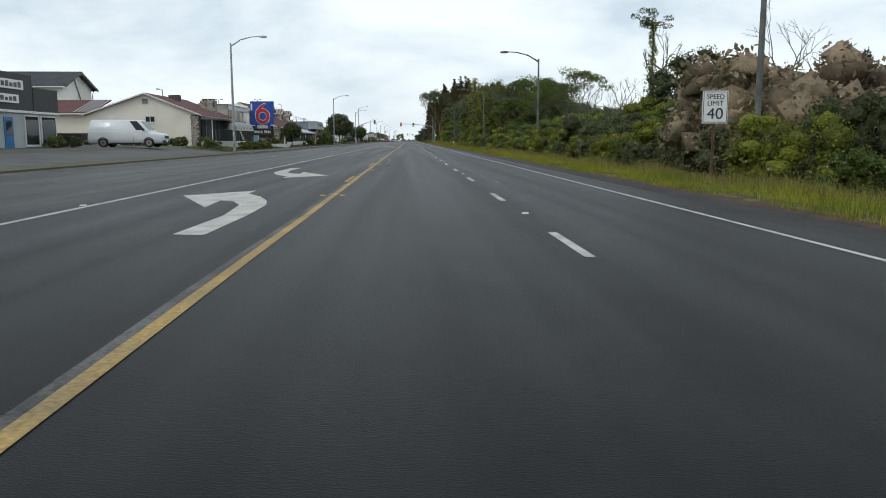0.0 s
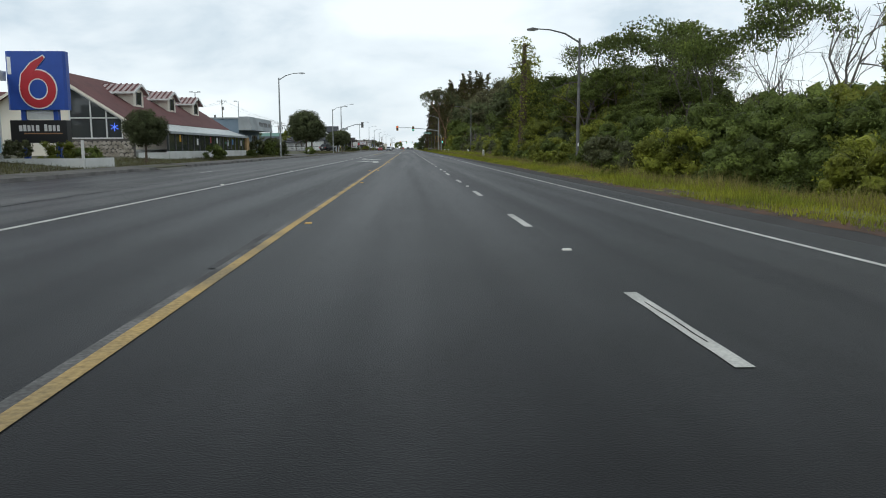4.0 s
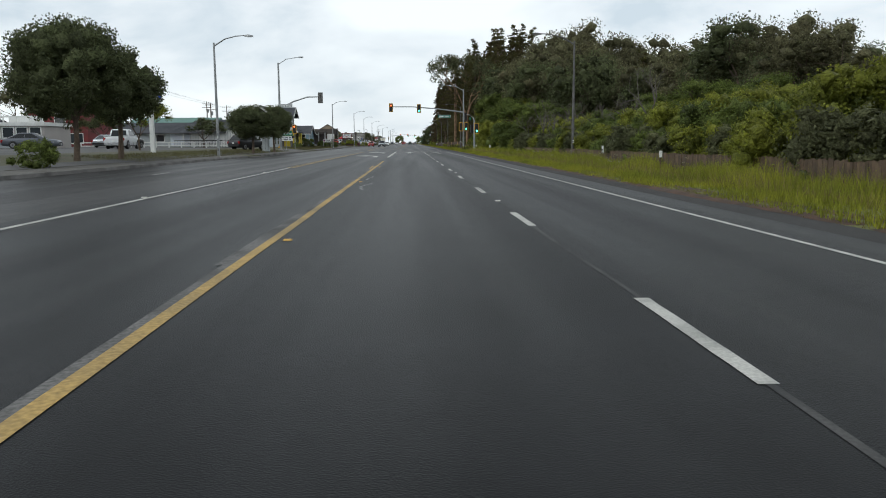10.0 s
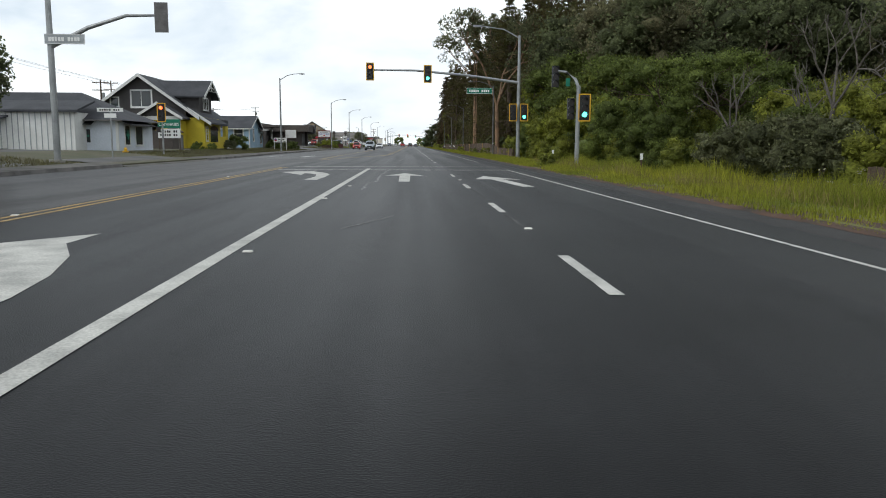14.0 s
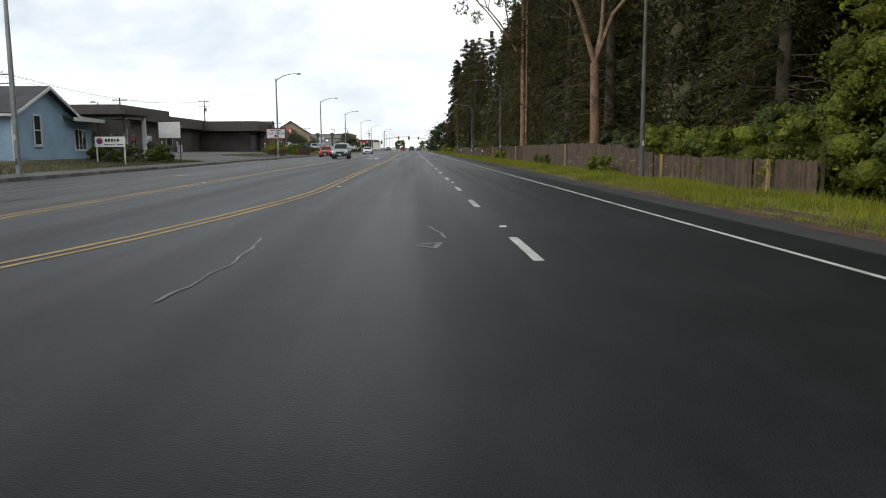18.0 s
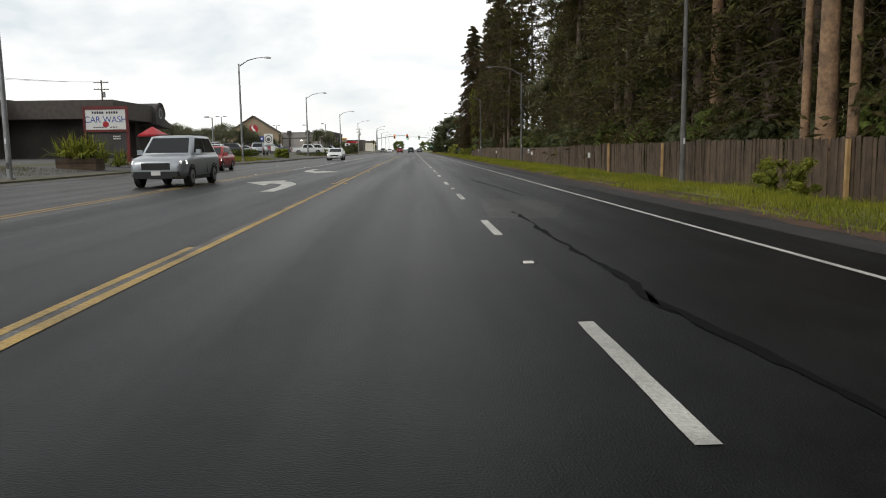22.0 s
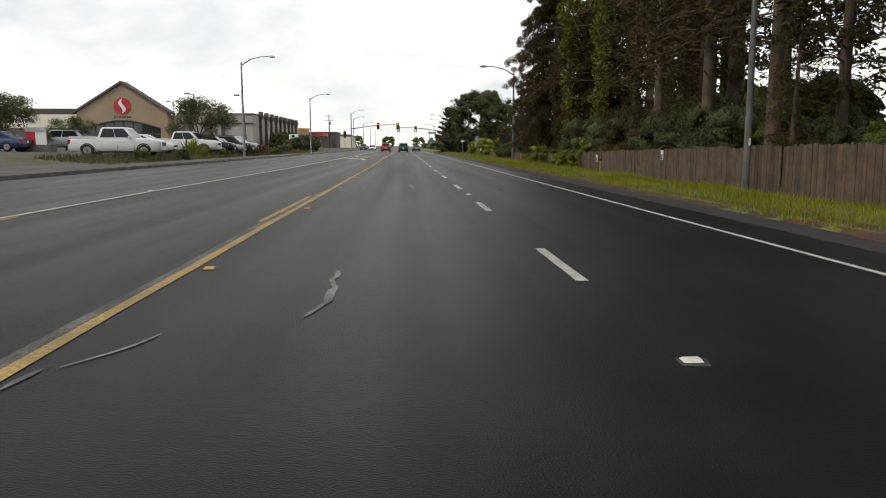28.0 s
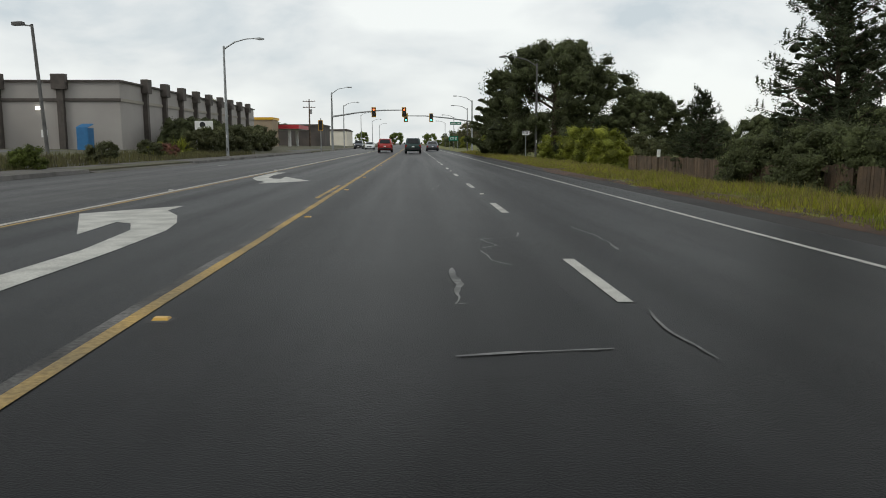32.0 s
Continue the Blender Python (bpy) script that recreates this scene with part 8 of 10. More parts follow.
def red_roof_restaurant():
    h = thing("red_roofed_restaurant", "restaurant with a long red shingle roof and three dormers", "restaurant", (0, 0, 0))
    x0, x1, y0, y1, ev, rg, xm = -31.5, -20.6, 110.0, 141, 3.3, 6.8, -26.0
    roof_at = lambda x: rg - 0.648 * abs(x - xm)
    part("gable_wall", Mesh().slab([(x0, y0, 0.4), (x1, y0, 0.4), (x1, y0, ev), (xm, y0, rg), (x0, y0, ev)], (0, 0.2, 0)), CREAM, h)
    part("back_wall", Mesh().box(x0, x1, y0 + 0.2, y1 - 0.2, 0.4, 1.1), WHITE, h)
    part("far_gable_wall", Mesh().slab([(x0, y1 - 0.2, 0.4), (x1, y1 - 0.2, 0.4), (x1, y1 - 0.2, ev), (xm, y1 - 0.2, rg), (x0, y1 - 0.2, ev)], (0, 0.2, 0)), CREAM, h)
    for e in (x0 - 0.4, x1 + 0.3):
        ze = roof_at(e)
        part("roof_slope", Mesh().slab([(e, y0 - 0.5, ze), (xm, y0 - 0.5, rg), (xm, y0 - 0.5, rg + 0.14), (e, y0 - 0.5, ze + 0.14)], (0, y1 - y0 + 1.0, 0)), REDROOF, h)
        part("bargeboard", Mesh().slab([(e, y0 - 0.55, ze - 0.1), (xm, y0 - 0.55, rg - 0.1), (xm, y0 - 0.55, rg + 0.12), (e, y0 - 0.55, ze + 0.12)], (0, 0.045, 0)), CREAM, h)
    # glazed gable over a stone base
    top = lambda x: roof_at(x) - 0.28
    part("gable_glass", Mesh().slab([(-24.6, y0 - 0.02, 1.95), (-20.9, y0 - 0.02, 1.95), (-20.9, y0 - 0.02, top(-20.9)), (-24.6, y0 - 0.02, top(-24.6))], (0, 0.015, 0)), GLASS, h)
    for x in (-24.6, -23.1, -22.0, -20.9):
        part("glazing_bar", Mesh().box(x - 0.045, x + 0.045, y0 - 0.1, y0 - 0.025, 1.95, top(x)), WHITE, h)
    for z, xa in ((1.95, -20.85), (3.4, -20.95)):
        part("transom", Mesh().box(-24.65, xa, y0 - 0.11, y0 - 0.03, z - 0.045, z + 0.045), WHITE, h)
    part("gable_rail", Mesh().slab([(-24.65, y0 - 0.12, top(-24.65)), (-20.85, y0 - 0.12, top(-20.85)), (-20.85, y0 - 0.12, top(-20.85) + 0.12), (-24.65, y0 - 0.12, top(-24.65) + 0.12)], (0, 0.1, 0)), WHITE, h)
    part("stone_base", Mesh().box(-25.2, -20.0, y0 - 0.17, y0 - 0.11, 0.3, 1.9), MORTAR, h)
    stones(h, -25.2, -19.95, y0 - 0.17, 0.3, 1.95, seed=8, size=0.33)
    part("stone_pier", Mesh().box(-20.82, -20.0, y0 - 0.17, y0 + 0.5, 1.905, 3.2), MORTAR, h)
    stones(h, -20.9, -19.95, y0 - 0.17, 1.9, 3.25, seed=9, size=0.33)
    neon = material("blue_neon", (0.05, 0.1, 0.7), 0.3, vary=0.02, emit=(0.1, 0.2, 1.0), power=1.5)
    m = Mesh()
    for k in range(3):
        a = math.pi * k / 3 + 0.5
        m.tube([(-21.45 - 0.3 * math.cos(a), y0 - 0.06, 2.75 - 0.3 * math.sin(a)), (-21.45 + 0.3 * math.cos(a), y0 - 0.06, 2.75 + 0.3 * math.sin(a))], 0.022, 5)
    part("neon_sign", m, neon, h)
    # long glazed front under a pale canopy
    part("low_wall", Mesh().box(-18.6, -18.35, 112.5, 140.6, 0.2, 0.98), WHITE, h)
    part("return_wall", Mesh().slab([(-19.9, 110.1, 0.2), (-18.4, 112.45, 0.2), (-18.4, 112.45, 0.9), (-19.9, 110.1, 0.9)], (-0.15, 0.09, 0)), WHITE, h)
    part("front_glazing", Mesh().box(-18.58, -18.44, 112.6, 140.5, 0.98, 2.42), GLASS, h)
    for y in np.arange(112.6, 140.6, 1.75):
        part("glazing_bar", Mesh().box(-18.44, -18.38, y - 0.035, y + 0.035, 0.98, 2.42), DARKSTEEL, h)
    part("canopy", Mesh().slab([(-20.45, 112.4, 3.2), (-18.2, 112.4, 2.46), (-18.2, 112.4, 2.5), (-20.45, 112.4, 3.26)], (0, 28.3, 0)), PLASTICROOF, h)
    part("canopy_edge", Mesh().box(-18.22, -18.14, 112.4, 140.7, 2.32, 2.5), PALEGREY, h)
    for y, z, c in ((115.4, 2.0, SIGNYELLOW), (120.5, 1.75, SIGNWHITE), (125.0, 1.95, SIGNRED), (127.4, 1.9, SIGNWHITE), (131.8, 1.75, SIGNWHITE), (134.0, 1.85, BLUEPAINT), (138.0, 1.75, SIGNWHITE)):
        part("window_poster", Mesh().box(-18.43, -18.415, y, y + 0.45, z - 0.28, z + 0.28), c, h)
    for k in range(6):
        part("end_board", Mesh().box(-18.62, -18.3 - 0.012 * (k % 3), 140.605 + 0.26 * k, 140.855 + 0.26 * k, 0.3, 2.4 - 0.02 * (k % 2)), NEWWOOD, h)
    for y in (118.1, 127.1, 135.35):
        xf, pk, el, hw = -22.4, 6.4, 5.66, 1.75
        zf = roof_at(xf) + 0.1
        d = part("dormer", Mesh().slab([(xf, y - 1.2, zf), (xf, y + 1.2, zf), (xf, y + 1.2, el + 0.2), (xf, y, pk - 0.06), (xf, y - 1.2, el + 0.2)], (-2.8, 0, 0)), CREAM, h)
        for q in (-1, 1):
            part("dormer_roof", Mesh().slab([(xf + 0.3, y + q * hw, el), (xf + 0.3, y, pk), (xf + 0.3, y, pk + 0.08), (xf + 0.3, y + q * hw, el + 0.08)], (-3.6, 0, 0)), DORMERROOF, d)
            seams = Mesh()
            for k in range(8):
                xk = xf + 0.1 - k * 0.46
                seams.slab([(xk, y + q * hw, el + 0.08), (xk, y, pk + 0.08), (xk, y, pk + 0.14), (xk, y + q * hw, el + 0.14)], (-0.11, 0, 0))
            part("roof_seams", seams, REDROOF, d, kind="stuff")
            part("dormer_barge", Mesh().slab([(xf + 0.305, y + q * (hw + 0.03), el - 0.1), (xf + 0.305, y, pk - 0.1), (xf + 0.305, y, pk + 0.1), (xf + 0.305, y + q * (hw + 0.03), el + 0.1)], (0.04, 0, 0)), WHITE, d)
            part("dormer_fascia", Mesh().box(xf - 3.2, xf + 0.3, min(y + q * hw, y + q * (hw + 0.04)), max(y + q * hw, y + q * (hw + 0.04)), el - 0.08, el + 0.08), WHITE, d)
        part("dormer_window", Mesh().box(xf + 0.004, xf + 0.03, y - 0.5, y + 0.5, zf + 0.22, zf + 1.2), GLASS, d)
        for a, b in ((-0.58, -0.5), (0.5, 0.58)):
            part("dormer_frame", Mesh().box(xf + 0.004, xf + 0.06, y + a, y + b, zf + 0.15, zf + 1.27), DARKSTEEL, d)


red_roof_restaurant()


def tyre_shop():
    h = thing("tyre_shop", "blue block workshop with a pale overhanging sign fascia", "shop", (0, 0, 0))
    part("wall", Mesh().box(-34, -20.3, 146.3, 158.6, 0.4, 4.7), BLUEWALL, h)
    part("parapet_cap", Mesh().box(-34.1, -20.2, 146.2, 158.7, 4.7, 4.85), PALEGREY, h)
    part("fascia", Mesh().slab([(-20.3, 146.0, 3.35), (-18.7, 146.0, 3.35), (-19.0, 146.0, 4.95), (-20.3, 146.0, 4.95)], (0, 14.0, 0)), PALEGREY, h)
    m = Mesh()
    for i in range(16):
        if i in (5, 11):
            continue
        y = 151.4 + i * 0.5
        m.slab([(-18.8, y, 3.75), (-18.8, y + 0.34, 3.75), (-18.905, y + 0.34, 4.45), (-18.905, y, 4.45)], (0.02, 0, 0))
    part("lettering", m, DARKSTEEL, h, kind="stuff")
    part("downpipe", Mesh().box(-26.1, -26.0, 146.2, 146.29, 0.5, 4.7), WHITE, h)
    window(h, "+x", (-20.3, 149.6, 1.9), 2.4, 1.7, WHITE, 3, 2)
    window(h, "+x", (-20.3, 155.2, 1.9), 3.2, 1.7, WHITE, 3, 2)
    part("roof_vent", Mesh().tube([(-24, 150, 4.8), (-24, 150, 5.3)], 0.12, 8), DARKSTEEL, h)
    part("canopy_post", Mesh().box(-19.0, -18.85, 159.7, 159.85, 0.3, 3.35), DARKSTEEL, h)


tyre_shop()


def lot_buildings():
    d = thing("diner", "low white diner with a band of windows and railings", "diner", (0, 0, 0))
    part("wall", Mesh().box(-44.4, -36.2, 226, 232, 0.6, 3.2), GREYBLOCK, d)
    part("fascia", Mesh().box(-44.6, -36.0, 225.8, 232.2, 3.05, 3.4), WHITE, d)
    part("base_panel", Mesh().box(-44.4, -36.2, 225.93, 225.997, 0.6, 1.7), PALEGREY, d)
    for i in range(6):
        window(d, "-y", (-43.6 + i * 1.32, 226, 2.4), 1.0, 0.95, WHITE, 1, 1, sill=False)
    part("upper_rail", Mesh().box(-43, -36.3, 226.6, 226.7, 3.9, 4.02), WHITE, d)
    for i in range(6):
        part("rail_post", Mesh().box(-43 + i * 1.3, -42.9 + i * 1.3, 226.6, 226.7, 3.4, 3.9), WHITE, d)
    part("roof_box", Mesh().box(-40.5, -38.0, 228, 230, 3.4, 4.1), WHITE, d)
    an = thing("blue_grey_shed", "plain blue-grey workshop at the edge of the lot", "building", (0, 0, 0))
    part("wall", Mesh().box(-58, -40.6, 214, 221, 0.5, 3.9), BLUEWALL, an)
    part("roof", Mesh().slab([(-58.4, 213.6, 3.9), (-40.2, 213.6, 3.9), (-40.2, 217.5, 4.9), (-58.4, 217.5, 4.9)], (0, 0, 0.12)), DARKROOF, an)
    part("loading_door", Mesh().box(-46.5, -43.0, 213.94, 213.997, 0.6, 3.2), PALEGREY, an)
    r = thing("red_building", "two-storey dark red building beyond the lot", "building", (0, 0, 0))
    part("wall", Mesh().box(-50, -42.5, 252, 262, 0.8, 6.0), REDPAINT, r)
    part("roof_cap", Mesh().box(-50.2, -42.3, 251.8, 262.2, 6.0, 6.3), BROWNBLOCK, r)
    window(r, "-y", (-46, 252, 4.6), 1.3, 1.2), window(r, "-y", (-44, 252, 2.0), 1.6, 1.2)
    g = thing("green_roofed_house", "house with a pale green metal roof beyond the lot", "house", (0, 0, 0))
    gable(g, -48, -34, 282, 292, 0.8, 3.6, 5.6, "x", GREYBLOCK, GREENROOF, 0.6)
    o = thing("grey_house", "low pale grey house with a dark gable roof", "house", (0, 0, 0))
    gable(o, -46, -34.6, 272, 280, 0.8, 3.0, 4.5, "x", PALEGREY, DARKROOF, 0.5, 0.12, trim=WHITE)
    for x in (-43.5, -39.5, -36.5):
        window(o, "-y", (x, 272, 2.1), 1.2, 1.0)
    w = thing("white_shed", "low white shop with vertical boards and a grey roof", "building", (0, 0, 0))
    part("wall", Mesh().box(-33.5, -23.5, 267.0, 269.4, 0.6, 3.3), WHITE, w)
    part("roof", Mesh().slab([(-33.9, 266.6, 3.3), (-23.1, 266.6, 3.3), (-23.1, 269.8, 4.1), (-33.9, 269.8, 4.1)], (0, 0, 0.15)), DARKROOF, w)
    m = Mesh()
    for i in range(25):
        m.box(-33.4 + i * 0.4, -33.35 + i * 0.4, 266.965, 266.997, 0.6, 3.3)
    part("batten_face", m, PALEGREY, w, kind="stuff")
    # railing beside the lot
    f = thing("railing", "white metal railing along the edge of the lot", "railing", (0, 0, 0))
    for z in (0.95, 1.35):
        part("rail", Mesh().box(-40, -20.5, 243.4, 243.5, z, z + 0.1), WHITE, f)
    for i in range(14):
        part("rail_post", Mesh().box(-40 + i * 1.5, -39.9 + i * 1.5, 243.4, 243.5, 0.4, 1.45), WHITE, f)
    f2 = thing("iron_fence", "black iron railing beside the white shop", "fence", (0, 0, 0))
    part("top_rail", Mesh().box(-30, -21.5, 247.4, 247.46, 1.6, 1.66), BLACK, f2)
    part("bottom_rail", Mesh().box(-30, -21.5, 247.4, 247.46, 0.6, 0.66), BLACK, f2)
    for i in range(43):
        part("bar", Mesh().box(-30 + i * 0.2, -29.97 + i * 0.2, 247.41, 247.45, 0.45, 1.66), BLACK, f2)
    for x, y, wd, dp, hh in ((-92, 330, 16, 9, 5.5), (-70, 300, 12, 9, 5.0), (-86, 250, 18, 10, 5.0), (-96, 205, 20, 10, 5.5), (-76, 240, 9, 8, 4.6), (-64, 250, 9, 9, 4.4)):
        b = thing("far_house", "plain house beyond the parking lot", "house", (0, 0, 0))
        gable(b, x, x + wd, y, y + dp, 0.8, hh * 0.62, hh, "x", GREYBLOCK if x % 3 else CREAM, DARKROOF, 0.5)
        for i in range(3):
            window(b, "-y", (x + wd * (0.2 + 0.3 * i), y, 2.3), 1.2, 1.1)


lot_buildings()


def cottage_row():
    c = thing("white_cottage", "white weatherboard cottage shop with a hipped dark roof", "shop", (0, 0, 0))
    x0, x1, y0, y1, e, t = -37.0, -21.3, 269.0, 276.6, 2.9, 5.0
    part("wall", Mesh().box(x0, x1, y0, y1, 0.1, e), COTTAGE, c)
    o = 0.55
    m = Mesh()
    m.add([(x0 - o, y0 - o, e - 0.1), (x1 + o, y0 - o, e - 0.1), (x1 + o, y1 + o, e - 0.1), (x0 - o, y1 + o, e - 0.1), (-33.5, 272.8, t), (-25.3, 272.8, t)],
          [(0, 1, 5, 4), (1, 2, 5), (2, 3, 4, 5), (3, 0, 4), (3, 2, 1, 0)])
    part("hip_roof", m, DARKROOF, c)
    part("gutter", Mesh().box(x0 - o, x1 + o, y0 - o - 0.08, y0 - o, e - 0.18, e - 0.06), DARKSTEEL, c)
    part("corner_board", Mesh().box(x1 - 0.12, x1 + 0.05, y0 - 0.05, y0 + 0.12, 0.1, e - 0.1), WHITE, c)
    window(c, "-y", (-25.6, y0, 1.75), 1.9, 1.4, WHITE, 1, 1)
    n = part("neon_sign", Mesh().box(-26.3, -24.9, y0 - 0.05, y0 - 0.03, 1.75, 2.2), material("neon_board", (0.5, 0.62, 0.5), 0.4, vary=0.05, emit=(0.6, 0.9, 0.65), power=0.6), c)
    bars(n, -25.6, y0 - 0.052, 1.97, 1.2, 0.18, SIGNGREEN, 1, 8)
    part("under_panel", Mesh().box(-26.6, -24.6, y0 - 0.04, y0 - 0.003, 0.3, 0.95), WHITE, c)
    for i in range(7):
        part("batten", Mesh().box(-26.55 + i * 0.3, -26.5 + i * 0.3, y0 - 0.06, y0 - 0.041, 0.3, 0.95), COTTAGE, c)
    d = part("door", Mesh().box(-24.0, -23.1, y0 - 0.05, y0 - 0.003, 0.3, 2.3), COTTAGE, c)
    part("door_glass", Mesh().box(-23.85, -23.25, y0 - 0.062, y0 - 0.051, 1.2, 2.15), GLASS, d)
    cr = Mesh().box(-23.62, -23.48, y0 - 0.075, y0 - 0.063, 1.35, 2.0)
    cr.box(-23.8, -23.3, y0 - 0.08, y0 - 0.0755, 1.6, 1.75)
    part("cross_emblem", cr, SIGNGREEN, d)
    part("awning", Mesh().slab([(-27.0, y0 - 0.003, 2.75), (-22.9, y0 - 0.003, 2.75), (-22.9, y0 - 0.7, 2.45), (-27.0, y0 - 0.7, 2.45)], (0, 0, 0.05)), SIGNBLACK, c)
    window(c, "+x", (x1, 270.9, 1.75), 1.0, 1.4, WHITE, 1, 1), window(c, "+x", (x1, 273.4, 1.75), 1.5, 1.4, WHITE, 1, 1)
    cr = Mesh().box(x1 + 0.06, x1 + 0.075, 270.8, 271.0, 1.4, 2.1)
    cr.box(x1 + 0.06, x1 + 0.078, 270.55, 271.25, 1.66, 1.86)
    part("cross_emblem", cr, SIGNGREEN, c)
    part("side_awning", Mesh().slab([(x1 + 0.003, 270.0, 2.75), (x1 + 0.003, 275.4, 2.75), (x1 + 0.7, 275.4, 2.45), (x1 + 0.7, 270.0, 2.45)], (0, 0, 0.05)), SIGNBLACK, c)
    boards(c, "-y", x0, -27.1, y0, 0.2, e - 0.1, COTTAGE, 0.22), boards(c, "+x", 275.5, y1, x1, 0.2, e - 0.1, COTTAGE, 0.22)
    # porch at the far end of the cottage front
    p = thing("porch", "small roofed porch with black railings on the cottage", "porch", (0, 0, 0))
    part("deck", Mesh().box(-34.5, -28.2, 266.3, 268.9, 0.1, 0.75), TIMBER, p)
    part("porch_roof", Mesh().slab([(-34.8, 266.0, 2.75), (-28.0, 266.0, 2.75), (-28.0, 268.9, 3.3), (-34.8, 268.9, 3.3)], (0, 0, 0.14)), DARKROOF, p)
    for x in (-34.3, -31.3, -28.4):
        part("porch_post", Mesh().box(x - 0.07, x + 0.07, 266.3, 266.44, 0.7, 2.8), WHITE, p)
    part("hand_rail", Mesh().box(-34.3, -28.4, 266.32, 266.4, 1.6, 1.68), BLACK, p)
    for i in range(30):
        part("baluster", Mesh().box(-34.2 + i * 0.195, -34.165 + i * 0.195, 266.34, 266.38, 0.75, 1.6), BLACK, p)
    hy = thing("fire_hydrant", "short yellow fire hydrant on the grass", "hydrant", (-20.0, 266.8, 0.15))
    part("barrel", Mesh().tube([(0, 0, 0), (0, 0, 0.5), (0, 0, 0.62), (0, 0, 0.72)], [0.11, 0.1, 0.13, 0.03], 12), SIGNYELLOW, hy, smooth=True)
    part("outlet", Mesh().tube([(-0.2, 0, 0.42), (0.2, 0, 0.42)], 0.06, 8), SIGNYELLOW, hy)
    part("flange", Mesh().tube([(0, 0, 0), (0, 0, 0.06)], 0.16, 12), SIGNYELLOW, hy)

    h = thing("large_house", "charcoal gabled house with white trim and a yellow ground floor", "house", (0, 0, 0))
    X0, X1, Y0, Y1, xm, T = -33.4, -22.0, 295.6, 307.5, -28.5, 8.2
    part("ground_floor", Mesh().box(X0, X1, Y0, 302.6, 0.2, 3.9), YELLOW, h)
    part("porch_parapet", Mesh().box(X1 - 0.12, X1, 302.605, 306.3, 0.2, 1.95), YELLOW, h)
    part("porch_parapet", Mesh().box(-27, X1 - 0.125, 306.18, 306.3, 0.2, 1.95), YELLOW, h)
    part("corner_pier", Mesh().box(X1 - 0.35, X1, 305.1, 306.3, 1.955, 3.2), YELLOW, h)
    part("porch_ceiling", Mesh().box(-27, X1, 302.605, 306.5, 3.205, 3.88), DARKROOF, h)
    part("back_floor", Mesh().box(X0, -27.005, 302.605, Y1, 0.2, 3.88), YELLOW, h)
    boards(h, "-y", X0, X1, Y0, 0.3, 3.6, YELLOW, 0.18), boards(h, "+x", Y0, 302.6, X1, 0.3, 3.6, YELLOW, 0.18)
    part("upper_wall", Mesh().slab([(-33.0, Y0 + 0.05, 3.9), (-23.9, Y0 + 0.05, 3.9), (-23.9, Y0 + 0.05, 4.9), (xm, Y0 + 0.05, T), (-33.0, Y0 + 0.05, 4.9)], (0, 11.5, 0)), DARKGREY, h)
    for ee in (-33.2, -22.3):
        ze = T - 0.72 * abs(ee - xm)
        part("roof_slope", Mesh().slab([(ee, Y0 - 0.8, ze), (xm, Y0 - 0.8, T), (xm, Y0 - 0.8, T + 0.2), (ee, Y0 - 0.8, ze + 0.2)], (0, 12.5, 0)), DARKROOF, h)
        part("bargeboard", Mesh().slab([(ee, Y0 - 0.87, ze - 0.14), (xm, Y0 - 0.87, T - 0.12), (xm, Y0 - 0.87, T + 0.22), (ee, Y0 - 0.87, ze + 0.22)], (0, 0.065, 0)), WHITE, h)
    window(h, "-y", (-28.5, Y0 + 0.04, 5.85), 2.0, 1.6, WHITE, 2, 1, t=0.16), window(h, "-y", (-31.3, Y0 + 0.04, 5.5), 0.75, 0.85, WHITE, 1, 1, t=0.12)
    # cross gable towards the road
    part("cross_gable", Mesh().slab([(-22.9, 297.2, 4.2), (-22.9, 302.4, 4.2), (-22.9, 302.4, 6.3), (-22.9, 299.8, 7.8), (-22.9, 297.2, 6.3)], (-5.4, 0, 0)), DARKGREY, h)
    for s in (-1, 1):
        part("cross_roof", Mesh().slab([(-22.1, 299.8 + s * 3.3, 6.05), (-22.1, 299.8, 7.9), (-22.1, 299.8, 8.08), (-22.1, 299.8 + s * 3.3, 6.23)], (-6.4, 0, 0)), DARKROOF, h)
        part("cross_barge", Mesh().slab([(-22.09, 299.8 + s * 3.35, 5.9), (-22.09, 299.8, 7.8), (-22.09, 299.8, 8.1), (-22.09, 299.8 + s * 3.35, 6.25)], (0.06, 0, 0)), WHITE, h)
        part("gable_lattice", Mesh().tube([(-22.15, 299.8 + s * 1.7, 6.95), (-22.15, 299.8, 7.35)], 0.05, 4), WHITE, h)
    part("gable_lattice", Mesh().tube([(-22.15, 298.0, 6.9), (-22.15, 301.6, 6.9)], 0.05, 4), WHITE, h)
    part("gable_lattice", Mesh().tube([(-22.15, 299.8, 6.9), (-22.15, 299.8, 7.9)], 0.05, 4), WHITE, h)
    window(h, "+x", (-22.88, 299.8, 5.5), 2.0, 1.2, WHITE, 3, 1, t=0.12)
    # entrance gable
    part("porch_gable", Mesh().slab([(-28.0, 293.0, 3.95), (-23.8, 293.0, 3.95), (-25.9, 293.0, 5.15)], (0, 2.5, 0)), DARKGREY, h)
    for s in (-1, 1):
        part("porch_roof", Mesh().slab([(-25.9 + s * 2.5, 292.4, 3.65), (-25.9, 292.4, 5.2), (-25.9, 292.4, 5.34), (-25.9 + s * 2.5, 292.4, 3.79)], (0, 3.1, 0)), DARKROOF, h)
        part("porch_barge", Mesh().slab([(-25.9 + s * 2.55, 292.33, 3.52), (-25.9, 292.33, 5.08), (-25.9, 292.33, 5.38), (-25.9 + s * 2.55, 292.33, 3.83)], (0, 0.065, 0)), WHITE, h)
